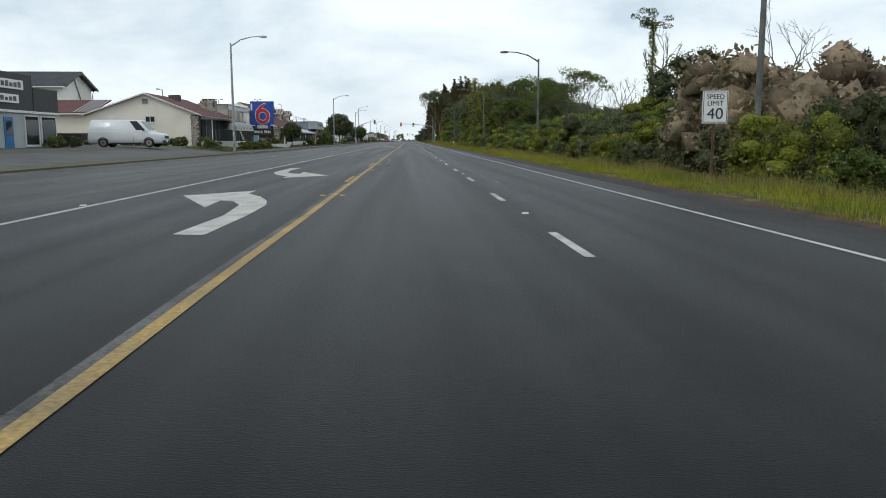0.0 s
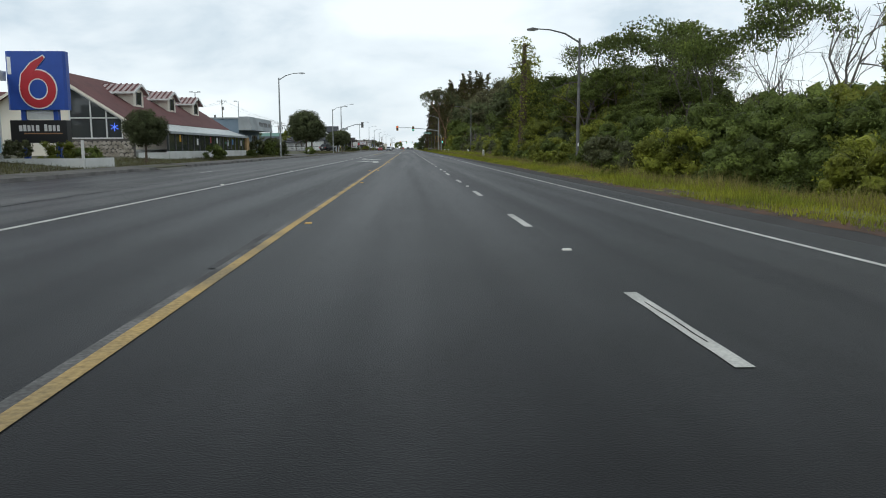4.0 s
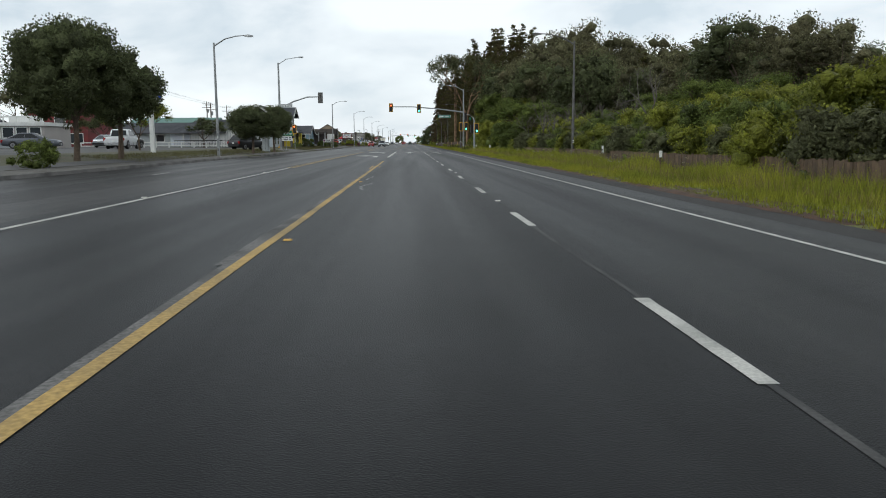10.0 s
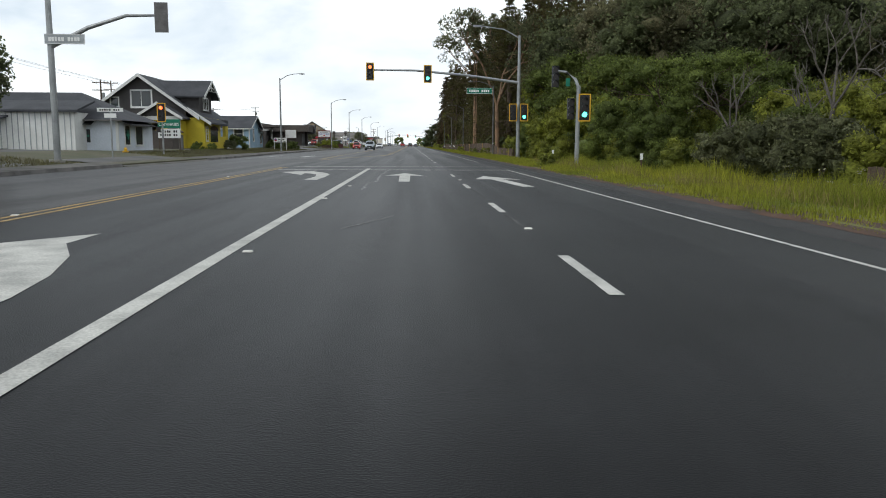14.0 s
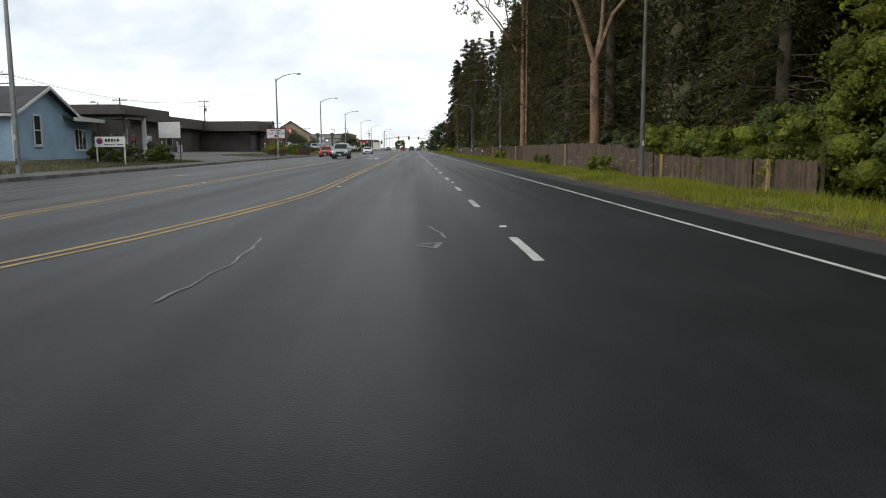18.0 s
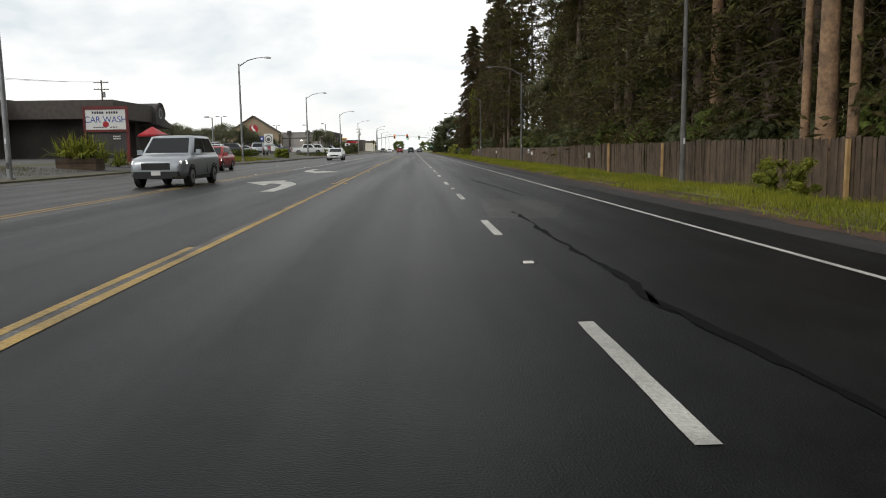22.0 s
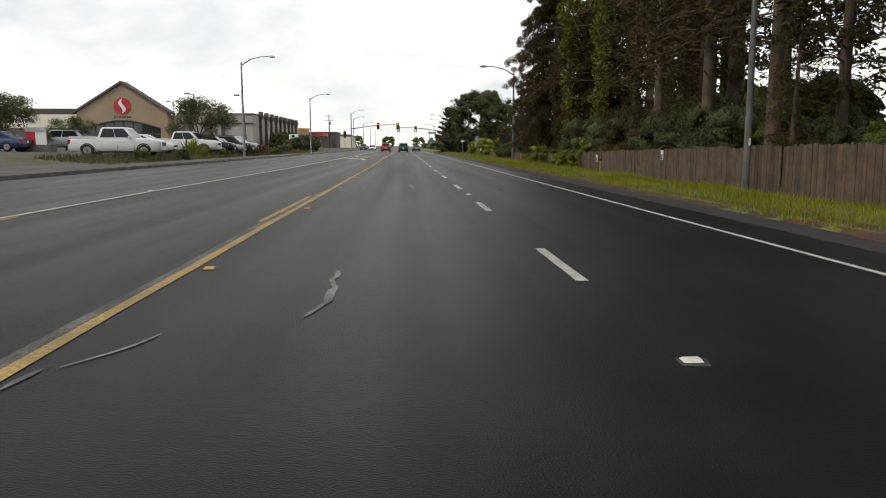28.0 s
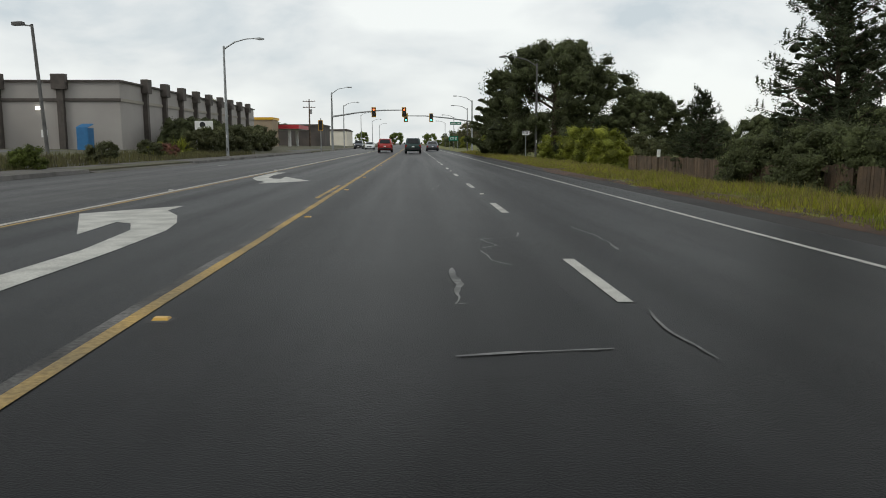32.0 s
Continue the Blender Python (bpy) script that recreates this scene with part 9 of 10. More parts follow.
    part("porch_beam", Mesh().box(-28.0, -23.8, 292.9, 293.1, 3.55, 3.94), WHITE, h)
    part("porch_wall", Mesh().box(-27.9, -23.9, 293.2, 295.59, 0.2, 3.55), YELLOW, h)
    part("porch_post", Mesh().box(-23.95, -23.75, 292.9, 293.1, 0.2, 3.55), WHITE, h)
    sd = part("side_shed", Mesh().box(-25.6, -23.0, 287.6, 290.0, 0.2, 2.4), BROWNBLOCK, h)
    for s in (-1, 1):
        part("shed_roof", Mesh().slab([(-24.3 + s * 1.6, 287.2, 2.2), (-24.3, 287.2, 3.2), (-24.3, 287.2, 3.3), (-24.3 + s * 1.6, 287.2, 2.3)], (0, 3.2, 0)), TIMBER, sd)
    window(h, "+x", (X1, 296.6, 2.2), 0.8, 1.4, WHITE, 1, 2)
    part("porch_opening", Mesh().box(X1 - 0.005, X1 + 0.035, 298.0, 301.2, 1.3, 2.7), GLASS, h)
    part("porch_arch", Mesh().slab([(X1 + 0.03, 297.8, 2.6), (X1 + 0.03, 301.4, 2.6), (X1 + 0.03, 301.0, 2.95), (X1 + 0.03, 299.6, 3.1), (X1 + 0.03, 298.2, 2.95)], (0.05, 0, 0)), TIMBER, h)
    part("front_roof", Mesh().slab([(-23.6, 295.2, 4.75), (-21.2, 295.2, 3.2), (-21.2, 295.2, 3.36), (-23.6, 295.2, 4.95)], (0, 7.6, 0)), DARKROOF, h)
    part("front_barge", Mesh().slab([(-23.6, 295.13, 4.6), (-21.15, 295.13, 3.05), (-21.15, 295.13, 3.38), (-23.6, 295.13, 4.98)], (0, 0.06, 0)), WHITE, h)
    for i in range(9):
        part("stair_baluster", Mesh().box(-21.4, -21.34, 303.0 + i * 0.3, 303.06 + i * 0.3, 0.3, 1.5 - 0.09 * i), WHITE, h)
    bx = thing("grey_post", "short grey timber post by the yellow house", "post", (-20.4, 281.5, 0.2))
    part("shaft", Mesh().box(-0.17, 0.17, -0.17, 0.17, -0.1, 1.7, 0.03), DARKSTEEL, bx)

    b = thing("blue_cottage", "pale blue clapboard cottage with a dark gable roof", "house", (0, 0, 0))
    gable(b, -37, -22.4, 320.6, 328.4, 0.2, 3.42, 5.0, "x", PALEBLUE, DARKROOF, 0.45, 0.09, trim=WHITE)
    boards(b, "-y", -37, -22.4, 320.6, 0.3, 3.4, PALEBLUE, 0.2), boards(b, "+x", 320.6, 328.4, -22.4, 0.3, 3.4, PALEBLUE, 0.2)
    part("corner_board", Mesh().box(-22.45, -22.33, 320.53, 320.7, 0.2, 3.25), WHITE, b)
    part("gutter", Mesh().box(-37.4, -22.0, 320.02, 320.12, 3.12, 3.25), WHITE, b)
    for x in (-23.85, -27.2, -31.0):
        window(b, "-y", (x, 320.57, 2.5), 1.15, 1.45, WHITE, 1, 2, t=0.13)
    window(b, "+x", (-22.37, 323.4, 2.4), 0.8, 1.7, WHITE, 1, 2)
    part("vent", Mesh().box(-24.4, -23.9, 320.54, 320.565, 0.45, 0.6), SIGNBLACK, b)
    part("side_wing", Mesh().box(-30, -22.7, 328.4, 332.0, 0.2, 3.0), PALEBLUE, b)
    part("porch_roof", Mesh().slab([(-23.6, 327.0, 3.5), (-21.7, 327.0, 3.15), (-21.7, 327.0, 3.3), (-23.6, 327.0, 3.66)], (0, 5.0, 0)), DARKROOF, b)
    part("porch_fascia", Mesh().box(-21.72, -21.66, 327.0, 332.0, 3.08, 3.32), WHITE, b)
    window(b, "+x", (-22.7, 330.2, 1.9), 1.7, 1.3, WHITE, 3, 1)
    o = thing("brown_office", "low brown office with a flat canopy on white columns", "office", (0, 0, 0))
    part("wall", Mesh().box(-36, -24.5, 333.0, 345, 0.3, 3.7), BROWNBLOCK, o)
    part("canopy", Mesh().slab([(-36.5, 332.4, 3.75), (-20.4, 332.4, 3.75), (-20.4, 332.4, 4.0), (-36.5, 332.4, 4.3)], (0, 6.2, 0)), TRIMBROWN, o)
    for x, y in ((-22.3, 337.6), (-20.7, 337.2)):
        part("column", Mesh().box(x - 0.13, x + 0.13, y - 0.13, y + 0.13, 0.3, 3.75), WHITE, o)
    part("tan_panel", Mesh().box(-24.5, -24.44, 334.0, 337.5, 2.6, 3.7), TAN, o)
    window(o, "+x", (-24.44, 335.2, 1.9), 2.2, 1.2, WHITE, 3, 1), window(o, "+x", (-24.5, 341.0, 1.9), 1.8, 1.2, DARKSTEEL, 2, 1)


cottage_row()


def dark_row():
    d = thing("dark_shop_row", "long low brown block building with a dark flat canopy", "shop", (0, 0, 0))
    part("wall", Mesh().box(-62, -34.5, 368, 384, 0.6, 4.9), BROWNBLOCK, d)
    part("roof_fascia", Mesh().slab([(-63, 366.8, 4.8), (-33.4, 366.8, 4.8), (-33.4, 366.8, 6.4), (-63, 366.8, 6.4)], (0, 18.2, 0)), TRIMBROWN, d)
    part("tan_panel", Mesh().box(-34.48, -34.4, 368.5, 370.5, 0.9, 4.6), TAN, d)
    for y in (373, 379):
        window(d, "+x", (-34.5, y, 2.2), 3.0, 1.6, DARKSTEEL, 3, 1, sill=False)
    part("second_wall", Mesh().box(-60, -35.5, 384.5, 408, 0.6, 4.4), BROWNBLOCK, d)
    part("second_fascia", Mesh().box(-60.5, -34.4, 384.6, 409, 4.4, 5.9), TRIMBROWN, d)
    part("door_frame", Mesh().box(-35.52, -35.42, 389.6, 392.6, 0.7, 3.3), PALEGREY, d)
    part("door_glass", Mesh().box(-35.42, -35.4, 389.9, 392.3, 0.9, 3.1), GLASS, d)
    for i, y in enumerate((387.2, 394.6)):
        part("notice", Mesh().box(-35.5, -35.47, y, y + 0.8, 1.6, 2.4), SIGNWHITE, d)
    part("wall_lamp", Mesh().box(-34.38, -34.2, 392.4, 393.0, 4.5, 4.65), HEADLAMP, d)
    part("newspaper_rack", Mesh().box(-35.0, -34.4, 393.2, 393.8, 0.7, 1.9), WHITE, d)
    # coffee shop with a round-topped sign tower, beyond the car wash sign board
    c = thing("car_wash_building", "dark brown coffee shop with a sloping roof edge", "building", (0, 0, 0))
    part("wall", Mesh().box(-50, -27.4, 408.4, 421.6, 0.6, 4.2), BROWNBLOCK, c)
    m = Mesh().slab([(-50.5, 406.3, 4.2), (-25.4, 406.3, 4.2), (-25.4, 406.3, 5.8), (-50.5, 406.3, 5.8)], (0, 10, 0))
    m.slab([(-25.4, 416.305, 4.0), (-25.4, 422.3, 3.7), (-25.4, 422.3, 4.1), (-25.4, 416.305, 5.8)], (-24, 0, 0))
    part("roof_fascia", m, TRIMBROWN, c)
    # no hole in the wall: a flat black plate stands for the shaded bay
    part("bay_opening", Mesh().box(-27.4, -27.35, 409.3, 414.8, 0.6, 3.6), SIGNBLACK, c)
    part("pier", Mesh().box(-27.5, -26.8, 415.3, 416.3, 0.5, 4.2), BROWNBLOCK, c)
    arch = [(416.2, 4.0)] + [(417.6 - 1.4 * math.cos(a), 4.8 + 1.33 * math.sin(a)) for a in np.linspace(0, math.pi, 15)] + [(419.0, 4.0)]
    t = part("sign_tower", Mesh().slab([(-25.0, y, z) for y, z in arch], (-2.8, 0, 0)), DARKGREY, c)
    part("tower_trim", Mesh().tube([(-24.98, y, z) for y, z in arch[1:-1]], 0.09, 6), TRIMBROWN, t)
    part("round_emblem", Mesh().disc((-24.99, 417.6, 5.1), 0.55, "x", 0.03, 24), PALEGREY, t)
    part("emblem_centre", Mesh().disc((-24.955, 417.6, 5.1), 0.36, "x", 0.02, 24), DARKSTEEL, t)
    u = thing("patio_umbrella", "red patio umbrella beside the coffee shop", "umbrella", (-22.6, 407.6, land(-22.6, 407.6)))
    part("pole", Mesh().tube([(0, 0, 0), (0, 0, 2.9)], 0.03, 8), DARKSTEEL, u)
    ring = [(1.3 * math.cos(a), 1.3 * math.sin(a)) for a in np.arange(8) * math.pi / 4]
    part("canopy", Mesh().loft([[(x, y, 2.0) for x, y in ring], [(x, y, 2.16) for x, y in ring], [(x * 0.05, y * 0.05, 2.85) for x, y in ring]]), SIGNRED, u)
    part("base", Mesh().tube([(0, 0, 0), (0, 0, 0.12)], 0.3, 12), DARKSTEEL, u)
    w = thing("red_fence", "low red board fence along the pavement", "fence", (0, 0, 0))
    for i in range(40):
        part("board", Mesh().box(-16.74, -16.7, 393.2 + i * 0.3, 393.46 + i * 0.3, 0.15, 1.2 + 0.03 * math.sin(i * 2.3)), FADEDRED, w)
    part("fence_rail", Mesh().box(-16.84, -16.745, 393.2, 405.2, 0.75, 0.85), FADEDRED, w)
    k = thing("kiosk", "small tan vending kiosk beside the sign board", "kiosk", (-21.0, 391.0, 0.4))
    part("body", Mesh().box(-0.5, 0.5, -0.4, 0.4, 0, 1.5, 0.05), TAN, k)
    part("cap", Mesh().box(-0.56, 0.56, -0.46, 0.46, 1.5, 1.62), WHITE, k)


dark_row()


def store():
    s = thing("supermarket", "large tan supermarket with a gabled entrance and red emblem", "supermarket", (0, 0, 0))
    part("left_wing", Mesh().box(-110, -49, 553, 600, 0.7, 6.0), STOREWALL, s)
    part("left_cornice", Mesh().box(-110.3, -48.8, 552.7, 600, 6.0, 6.9), TRIMBROWN, s)
    part("left_sign_band", Mesh().box(-110, -50, 552.6, 552.95, 3.9, 6.0), CREAM, s)
    part("left_glazing", Mesh().box(-100, -51, 552.93, 552.99, 0.9, 3.5), GLASS, s)
    for x in (-62, -80):
        m = Mesh()
        for i in range(10):
            m.box(x + i * 0.5, x + 0.34 + i * 0.5, 552.57, 552.597, 4.75, 5.15)
        part("lettering", m, DARKSTEEL, s, kind="stuff")
    a, b, pk = -49.0, -35.6, -42.2
    arch = [(a + (b - a) * (0.08 + 0.84 * t), 3.7 + 1.15 * math.sin(math.pi * t)) for t in np.linspace(0, 1, 9)]
    ring = [(a, 0.7), (a + (b - a) * 0.08, 0.7)] + arch + [(a + (b - a) * 0.92, 0.7), (b, 0.7), (b, 6.2), (pk, 10.4), (a, 6.2)]
    part("gable_front", Mesh().slab([(x, 548.6, z) for x, z in ring], (0, 0.7, 0)), STOREWALL, s)
    part("entrance_glazing", Mesh().slab([(x, 549.0, z) for x, z in [(a + (b - a) * 0.08, 0.7)] + arch + [(a + (b - a) * 0.92, 0.7)]], (0, 0.05, 0)), GLASS, s)
    for i in range(1, 8):
        x = a + (b - a) * (0.08 + 0.84 * i / 8)
        part("glazing_bar", Mesh().box(x - 0.05, x + 0.05, 548.9, 548.98, 0.7, 3.7 + 1.15 * math.sin(math.pi * i / 8)), TRIMBROWN, s)
    part("arch_trim", Mesh().tube([(x, 548.56, z + 0.1) for x, z in arch], 0.12, 5), TRIMBROWN, s)
    part("transom", Mesh().box(a + 1.1, b - 1.1, 548.88, 548.98, 2.9, 3.05), TRIMBROWN, s)
    part("gable_body", Mesh().slab([(a + 0.2, 549.4, 0.7), (b - 0.2, 549.4, 0.7), (b - 0.2, 549.4, 6.1), (pk, 549.4, 10.2), (a + 0.2, 549.4, 6.1)], (0, 1.6, 0)), STOREWALL, s)
    for e in (a - 0.5, b + 0.5):
        k = (10.4 - 6.2) / (pk - (a if e < pk else b))
        ze = 6.2 + k * (e - (a if e < pk else b))
        part("gable_roof", Mesh().slab([(e, 548.2, ze), (pk, 548.2, 10.45), (pk, 548.2, 10.8), (e, 548.2, ze + 0.35)], (0, 2.9, 0)), TRIMBROWN, s)
    part("rear_hall", Mesh().box(-48.9, -35.3, 551.2, 600, 0.7, 5.9), STOREWALL, s)
    em = part("emblem", Mesh().disc((pk, 548.58, 7.1), 1.25, "y", -0.1, 30), SIGNRED, s)
    ts = np.linspace(-1, 1, 13)
    mid = [(-0.3 * math.sin(math.pi * t), 1.08 * t, 0.05 + 0.26 * (1 - t * t)) for t in ts]
    sw = [(x - w, z) for x, z, w in mid] + [(x + w, z) for x, z, w in reversed(mid)]
    part("emblem_stroke", Mesh().slab([(pk + x, 548.46, 7.1 + z) for x, z in sw], (0, -0.03, 0)), SIGNWHITE, em)
    m = Mesh()
    for i in range(7):
        m.box(pk - 1.3 + i * 0.38, pk - 1.04 + i * 0.38, 548.55, 548.597, 5.35, 5.62)
    part("lettering", m, TRIMBROWN, s, kind="stuff")
    part("banner", Mesh().box(-45.0, -41.5, 548.3, 548.4, 2.0, 2.7), SIGNRED, s)
    g = thing("warehouse_store", "long grey stucco store with dark capped pilasters", "store", (0, 0, 0))
    part("wall", Mesh().box(-35.2, -23.6, 552.5, 605, 0.5, 6.1), GREYBLOCK, g)
    part("front_band", Mesh().box(-35.2, -23.5, 552.38, 552.49, 4.55, 4.8), TRIMBROWN, g)
    part("side_band", Mesh().box(-23.595, -23.5, 552.4, 605, 4.55, 4.8), TAN, g)
    part("coping", Mesh().box(-35.3, -23.4, 552.3, 605.1, 6.1, 6.25), TRIMBROWN, g)
    for x in (-33.2, -28.2):
        p = part("pilaster", Mesh().box(x - 0.25, x + 0.25, 552.1, 552.49, 0.5, 6.1), TRIMBROWN, g)
        part("capital", Mesh().box(x - 0.55, x + 0.55, 551.9, 552.48, 5.5, 6.7), TRIMBROWN, p)
    for i in range(9):
        y = 558 + i * 5.2
        p = part("pilaster", Mesh().box(-23.595, -23.2, y - 0.25, y + 0.25, 0.5, 6.1), TRIMBROWN, g)
        part("capital", Mesh().box(-23.595, -23.0, y - 0.55, y + 0.55, 5.5, 6.7), TRIMBROWN, p)
    part("wall_lamp", Mesh().box(-30.2, -29.8, 552.2, 552.49, 3.9, 4.15), HEADLAMP, g)
    part("wall_notice", Mesh().box(-30.0, -29.5, 552.44, 552.49, 1.7, 2.3), SIGNWHITE, g)
    for x, mat, w in ((-25.7, BLUEPAINT, 0.9),):
        q = thing("donation_bin", "metal collection bin beside the store wall", "bin", (x, 550.5, land(x, 550.5)))
        part("body", Mesh().box(-w / 2, w / 2, -0.6, 0.6, 0, 1.7, 0.06), mat, q)
        part("hood", Mesh().slab([(-w / 2, -0.6, 1.7), (w / 2, -0.6, 1.7), (w / 2, 0.6, 2.0), (-w / 2, 0.6, 2.0)], (0, 0, 0.05)), mat, q)
    ga = thing("fuel_canopy", "filling station canopy with a red edge", "canopy", (0, 0, 0))
    part("roof", Mesh().box(-32, -20.5, 629, 642, 3.8, 4.5), SIGNRED, ga)
    part("soffit", Mesh().box(-31.9, -20.6, 629.1, 641.9, 3.72, 3.8), WHITE, ga)
    for x in (-30, -22.5):
        for y in (631, 640):
            part("column", Mesh().box(x - 0.25, x + 0.25, y - 0.25, y + 0.25, 0.3, 3.72), WHITE, ga)
    fs = thing("far_shop", "tan flat-roofed shop before the far crossing", "shop", (0, 0, 0))
    part("wall", Mesh().box(-36, -24, 622, 628, 0.5, 5.2), STOREWALL, fs)
    part("cap", Mesh().box(-36.2, -23.8, 621.8, 628.2, 5.2, 5.6), SIGNYELLOW, fs)
    for x0, y0, w, d, hh, mat in ((-40, 660, 20, 16, 5, BROWNBLOCK), (-36, 700, 18, 20, 4.5, CREAM), (-44, 745, 22, 18, 5.5, GREYBLOCK), (18, 640, 16, 18, 5, GREYBLOCK), (20, 690, 18, 16, 5, CREAM)):
        f = thing("far_building", "plain low building far along the road", "building", (0, 0, 0))
        part("wall", Mesh().box(x0, x0 + w, y0, y0 + d, 0.3 if x0 < 0 else -0.5, hh), mat, f)
        part("parapet_cap", Mesh().box(x0 - 0.2, x0 + w + 0.2, y0 - 0.2, y0 + d + 0.2, hh, hh + 0.35), TRIMBROWN, f)
    ps = thing("poster_kiosk", "red and white poster stand in the store lot", "sign", (-26.5, 486.5, land(-26, 486)))
    part("red_panel", Mesh().box(-0.75, -0.05, -0.05, 0.05, 0.55, 1.5), SIGNRED, ps)
    part("white_panel", Mesh().box(-0.045, 0.7, -0.05, 0.05, 0.55, 1.5), SIGNWHITE, ps)
    part("cap", Mesh().box(-0.75, 0.7, -0.1, 0.1, 1.5, 1.8), PALEGREY, ps)
    part("base", Mesh().box(-1.2, 1.2, -0.5, 0.5, 0, 0.55), DARKSTEEL, ps)


store()


# ---- town planting ----
def town_plants():
    plant("round_a", shrub_crown(101, 6.6, 7.6, 1.9, "clipped round street tree with a dense dark crown"), (-18.2, 190.5, 0.3))
    plant("round_b", shrub_crown(102, 5.6, 6.8, 2.0, "clipped round street tree with a dark leafy crown"), (-17.9, 196.1, 0.3))
    plant("round_b", None, (-15.9, 226.3, 0.2), 40, 0.88, 0.7)
    plant("round_b", None, (-15.9, 238.6, 0.2), 190, 0.76, 0.78)
    plant("round_b", None, (-17.3, 104.0, 0.3), 80, 0.5, 0.5)
    plant("olive_a", broadleaf(103, 6.0, OLIVE, "spreading grey-green olive tree", 1.7, 0.085, 190, 4, 0.14, clump=0.8, spread=0.72, body=0.3), (-19.5, 503.4, 0.4), 0, 0.93)
    plant("olive_a", None, (-29.0, 497.0, 0.6), 60, 0.55)
    for i, (x, y, s) in enumerate(((-41.2, 475.5, 0.95), (-46, 478, 0.9), (-38.5, 480, 0.85), (-36.3, 485, 0.75), (-34.0, 490.5, 1.05), (-32.0, 493, 0.85), (-52, 474, 1.0), (-60, 480, 1.0), (-57, 466, 0.9))):
        plant("olive_a", None, (x, y, land(x, y)), i * 67, s)
    def sh(x, y, s, which=0, tall=None, kind="low"):
        put(kind, x, y, s, tall, which)
    for i in range(8):
        sh(-17.3 + pick(-0.3, 0.3), 71 + i * 1.55, 0.5, 0, 0.42)
    for x, y, s, w in ((-22.5, 66.5, 0.45, 0), (-24.5, 66.8, 0.4, 1), (-27, 66.9, 0.35, 0), (-20.0, 66.0, 0.5, 0), (-30, 67, 0.4, 2), (-18.6, 64.5, 0.4, 0), (-24.9, 45.2, 0.45, 0), (-24.6, 47.5, 0.4, 2),
                       (-20.6, 94.0, 0.5, 2), (-18.6, 94.2, 0.5, 1), (-17.5, 95.0, 0.5, 0), (-22.2, 92.2, 0.7, 2), (-17.0, 120.8, 0.62, 0), (-17.4, 138.5, 0.4, 0),
                       (-19.0, 149.0, 0.8, 2), (-17.6, 150.0, 0.85, 0), (-17.2, 152.5, 0.95, 2), (-17.5, 155.0, 1.0, 0), (-16.5, 182.2, 0.6, 0),
                       (-19.6, 328.5, 0.4, 0), (-19.4, 330.5, 0.55, 2), (-20.8, 329.0, 0.6, 0), (-18.2, 333.0, 0.6, 0), (-19.0, 335, 0.6, 2),
                       (-20.6, 287.4, 0.4, 0), (-20.8, 293.5, 0.35, 0), (-20.2, 299.5, 0.5, 2), (-20.8, 306.4, 0.8, 0)):
        sh(x, y, s, w)
    for i in range(9):
        sh(-22.4 - i * 1.2, 66.6 + pick(-0.3, 0.3), 0.42, 0 if i % 3 else 2, 0.4)
    for i in range(9):
        sh(-21.0 + pick(-0.4, 0.4), 432 + i * 1.25, 0.42, 0, 0.42)
    for i in range(4):
        sh(-17.0 - 0.25 * i, 441.8 + i * 1.3, 0.5, 1, 0.5)
    for x, y, s, w in ((-16.2, 477.8, 0.36, 0), (-15.6, 484.4, 0.36, 2), (-15.3, 496, 0.36, 0), (-15.2, 508.0, 0.34, 2), (-14.9, 519.0, 0.45, 0), (-15.0, 526.5, 0.5, 2), (-16.2, 537.0, 0.5, 2), (-17.0, 539.8, 0.4, 1)):
        sh(x, y, s, w)
    for i in range(12):
        sh(-17.6 + pick(-0.5, 0.5), 553 + i * 2.6, 1.0 + pick(-0.15, 0.2), 2, None, "low")
        sh(-20.0 + pick(-0.5, 0.5), 556 + i * 2.6, 0.55 + pick(0, 0.12), 2, None, "mid")
    plant("spiky", yucca(111, "spiky green cordyline clump"), (-19.6, 387.6, 0.35))
    for x, y, s in ((-18.2, 387.3, 0.9), (-20.8, 388.4, 1.0), (-17.2, 392.2, 0.8), (-18.0, 394.0, 0.7), (-16.2, 478.3, 0.6), (-17.4, 493.4, 1.0), (-17.9, 495.2, 1.15), (-17.2, 496.6, 0.8), (-17.6, 547.5, 1.0), (-22.0, 568.0, 1.6), (-15.9, 479.0, 0.35)):
        plant("spiky", None, (x, y, land(x, y) - 0.05), x * 40, s)
    plant("red_shrub", shrub(112, 3.0, 2.4, material("leaf_rust", (0.2, 0.08, 0.05), 0.6, vary=0.2, island=0.4, trans=0.2), "low rust-coloured roadside shrub", size=0.07, per=130), (-15.5, 514.6, 0.2), 20, 0.45)
    plant("red_shrub", None, (-16.6, 542.0, 0.2), 120, 0.4)
    for i in range(7):
        sh(-18.4 + pick(-0.2, 0.2), 396.0 + i * 1.5, 0.62, 0, 0.75)
    put("tree", -23.5, 216, 0.6, None, 2)
    put("pine", -130.0, 415.0, 1.12, None, 0)
    for x, y, s in ((-86, 228, 0.62), (-78, 236, 0.5), (-60, 278, 0.4), (-62, 296, 0.45), (-52, 310, 0.4)):
        put("pine", x, y, s, which=2)
    for x, y, s in ((-33.5, 166, 0.42), (-36, 172, 0.45), (-38, 246, 0.5), (-27, 250, 0.45), (-46, 262, 0.5), (-56, 246, 0.5), (-33, 300, 0.5), (-42, 306, 0.55), (-68, 240, 0.6)):
        put("tree", x, y, s, which=1)


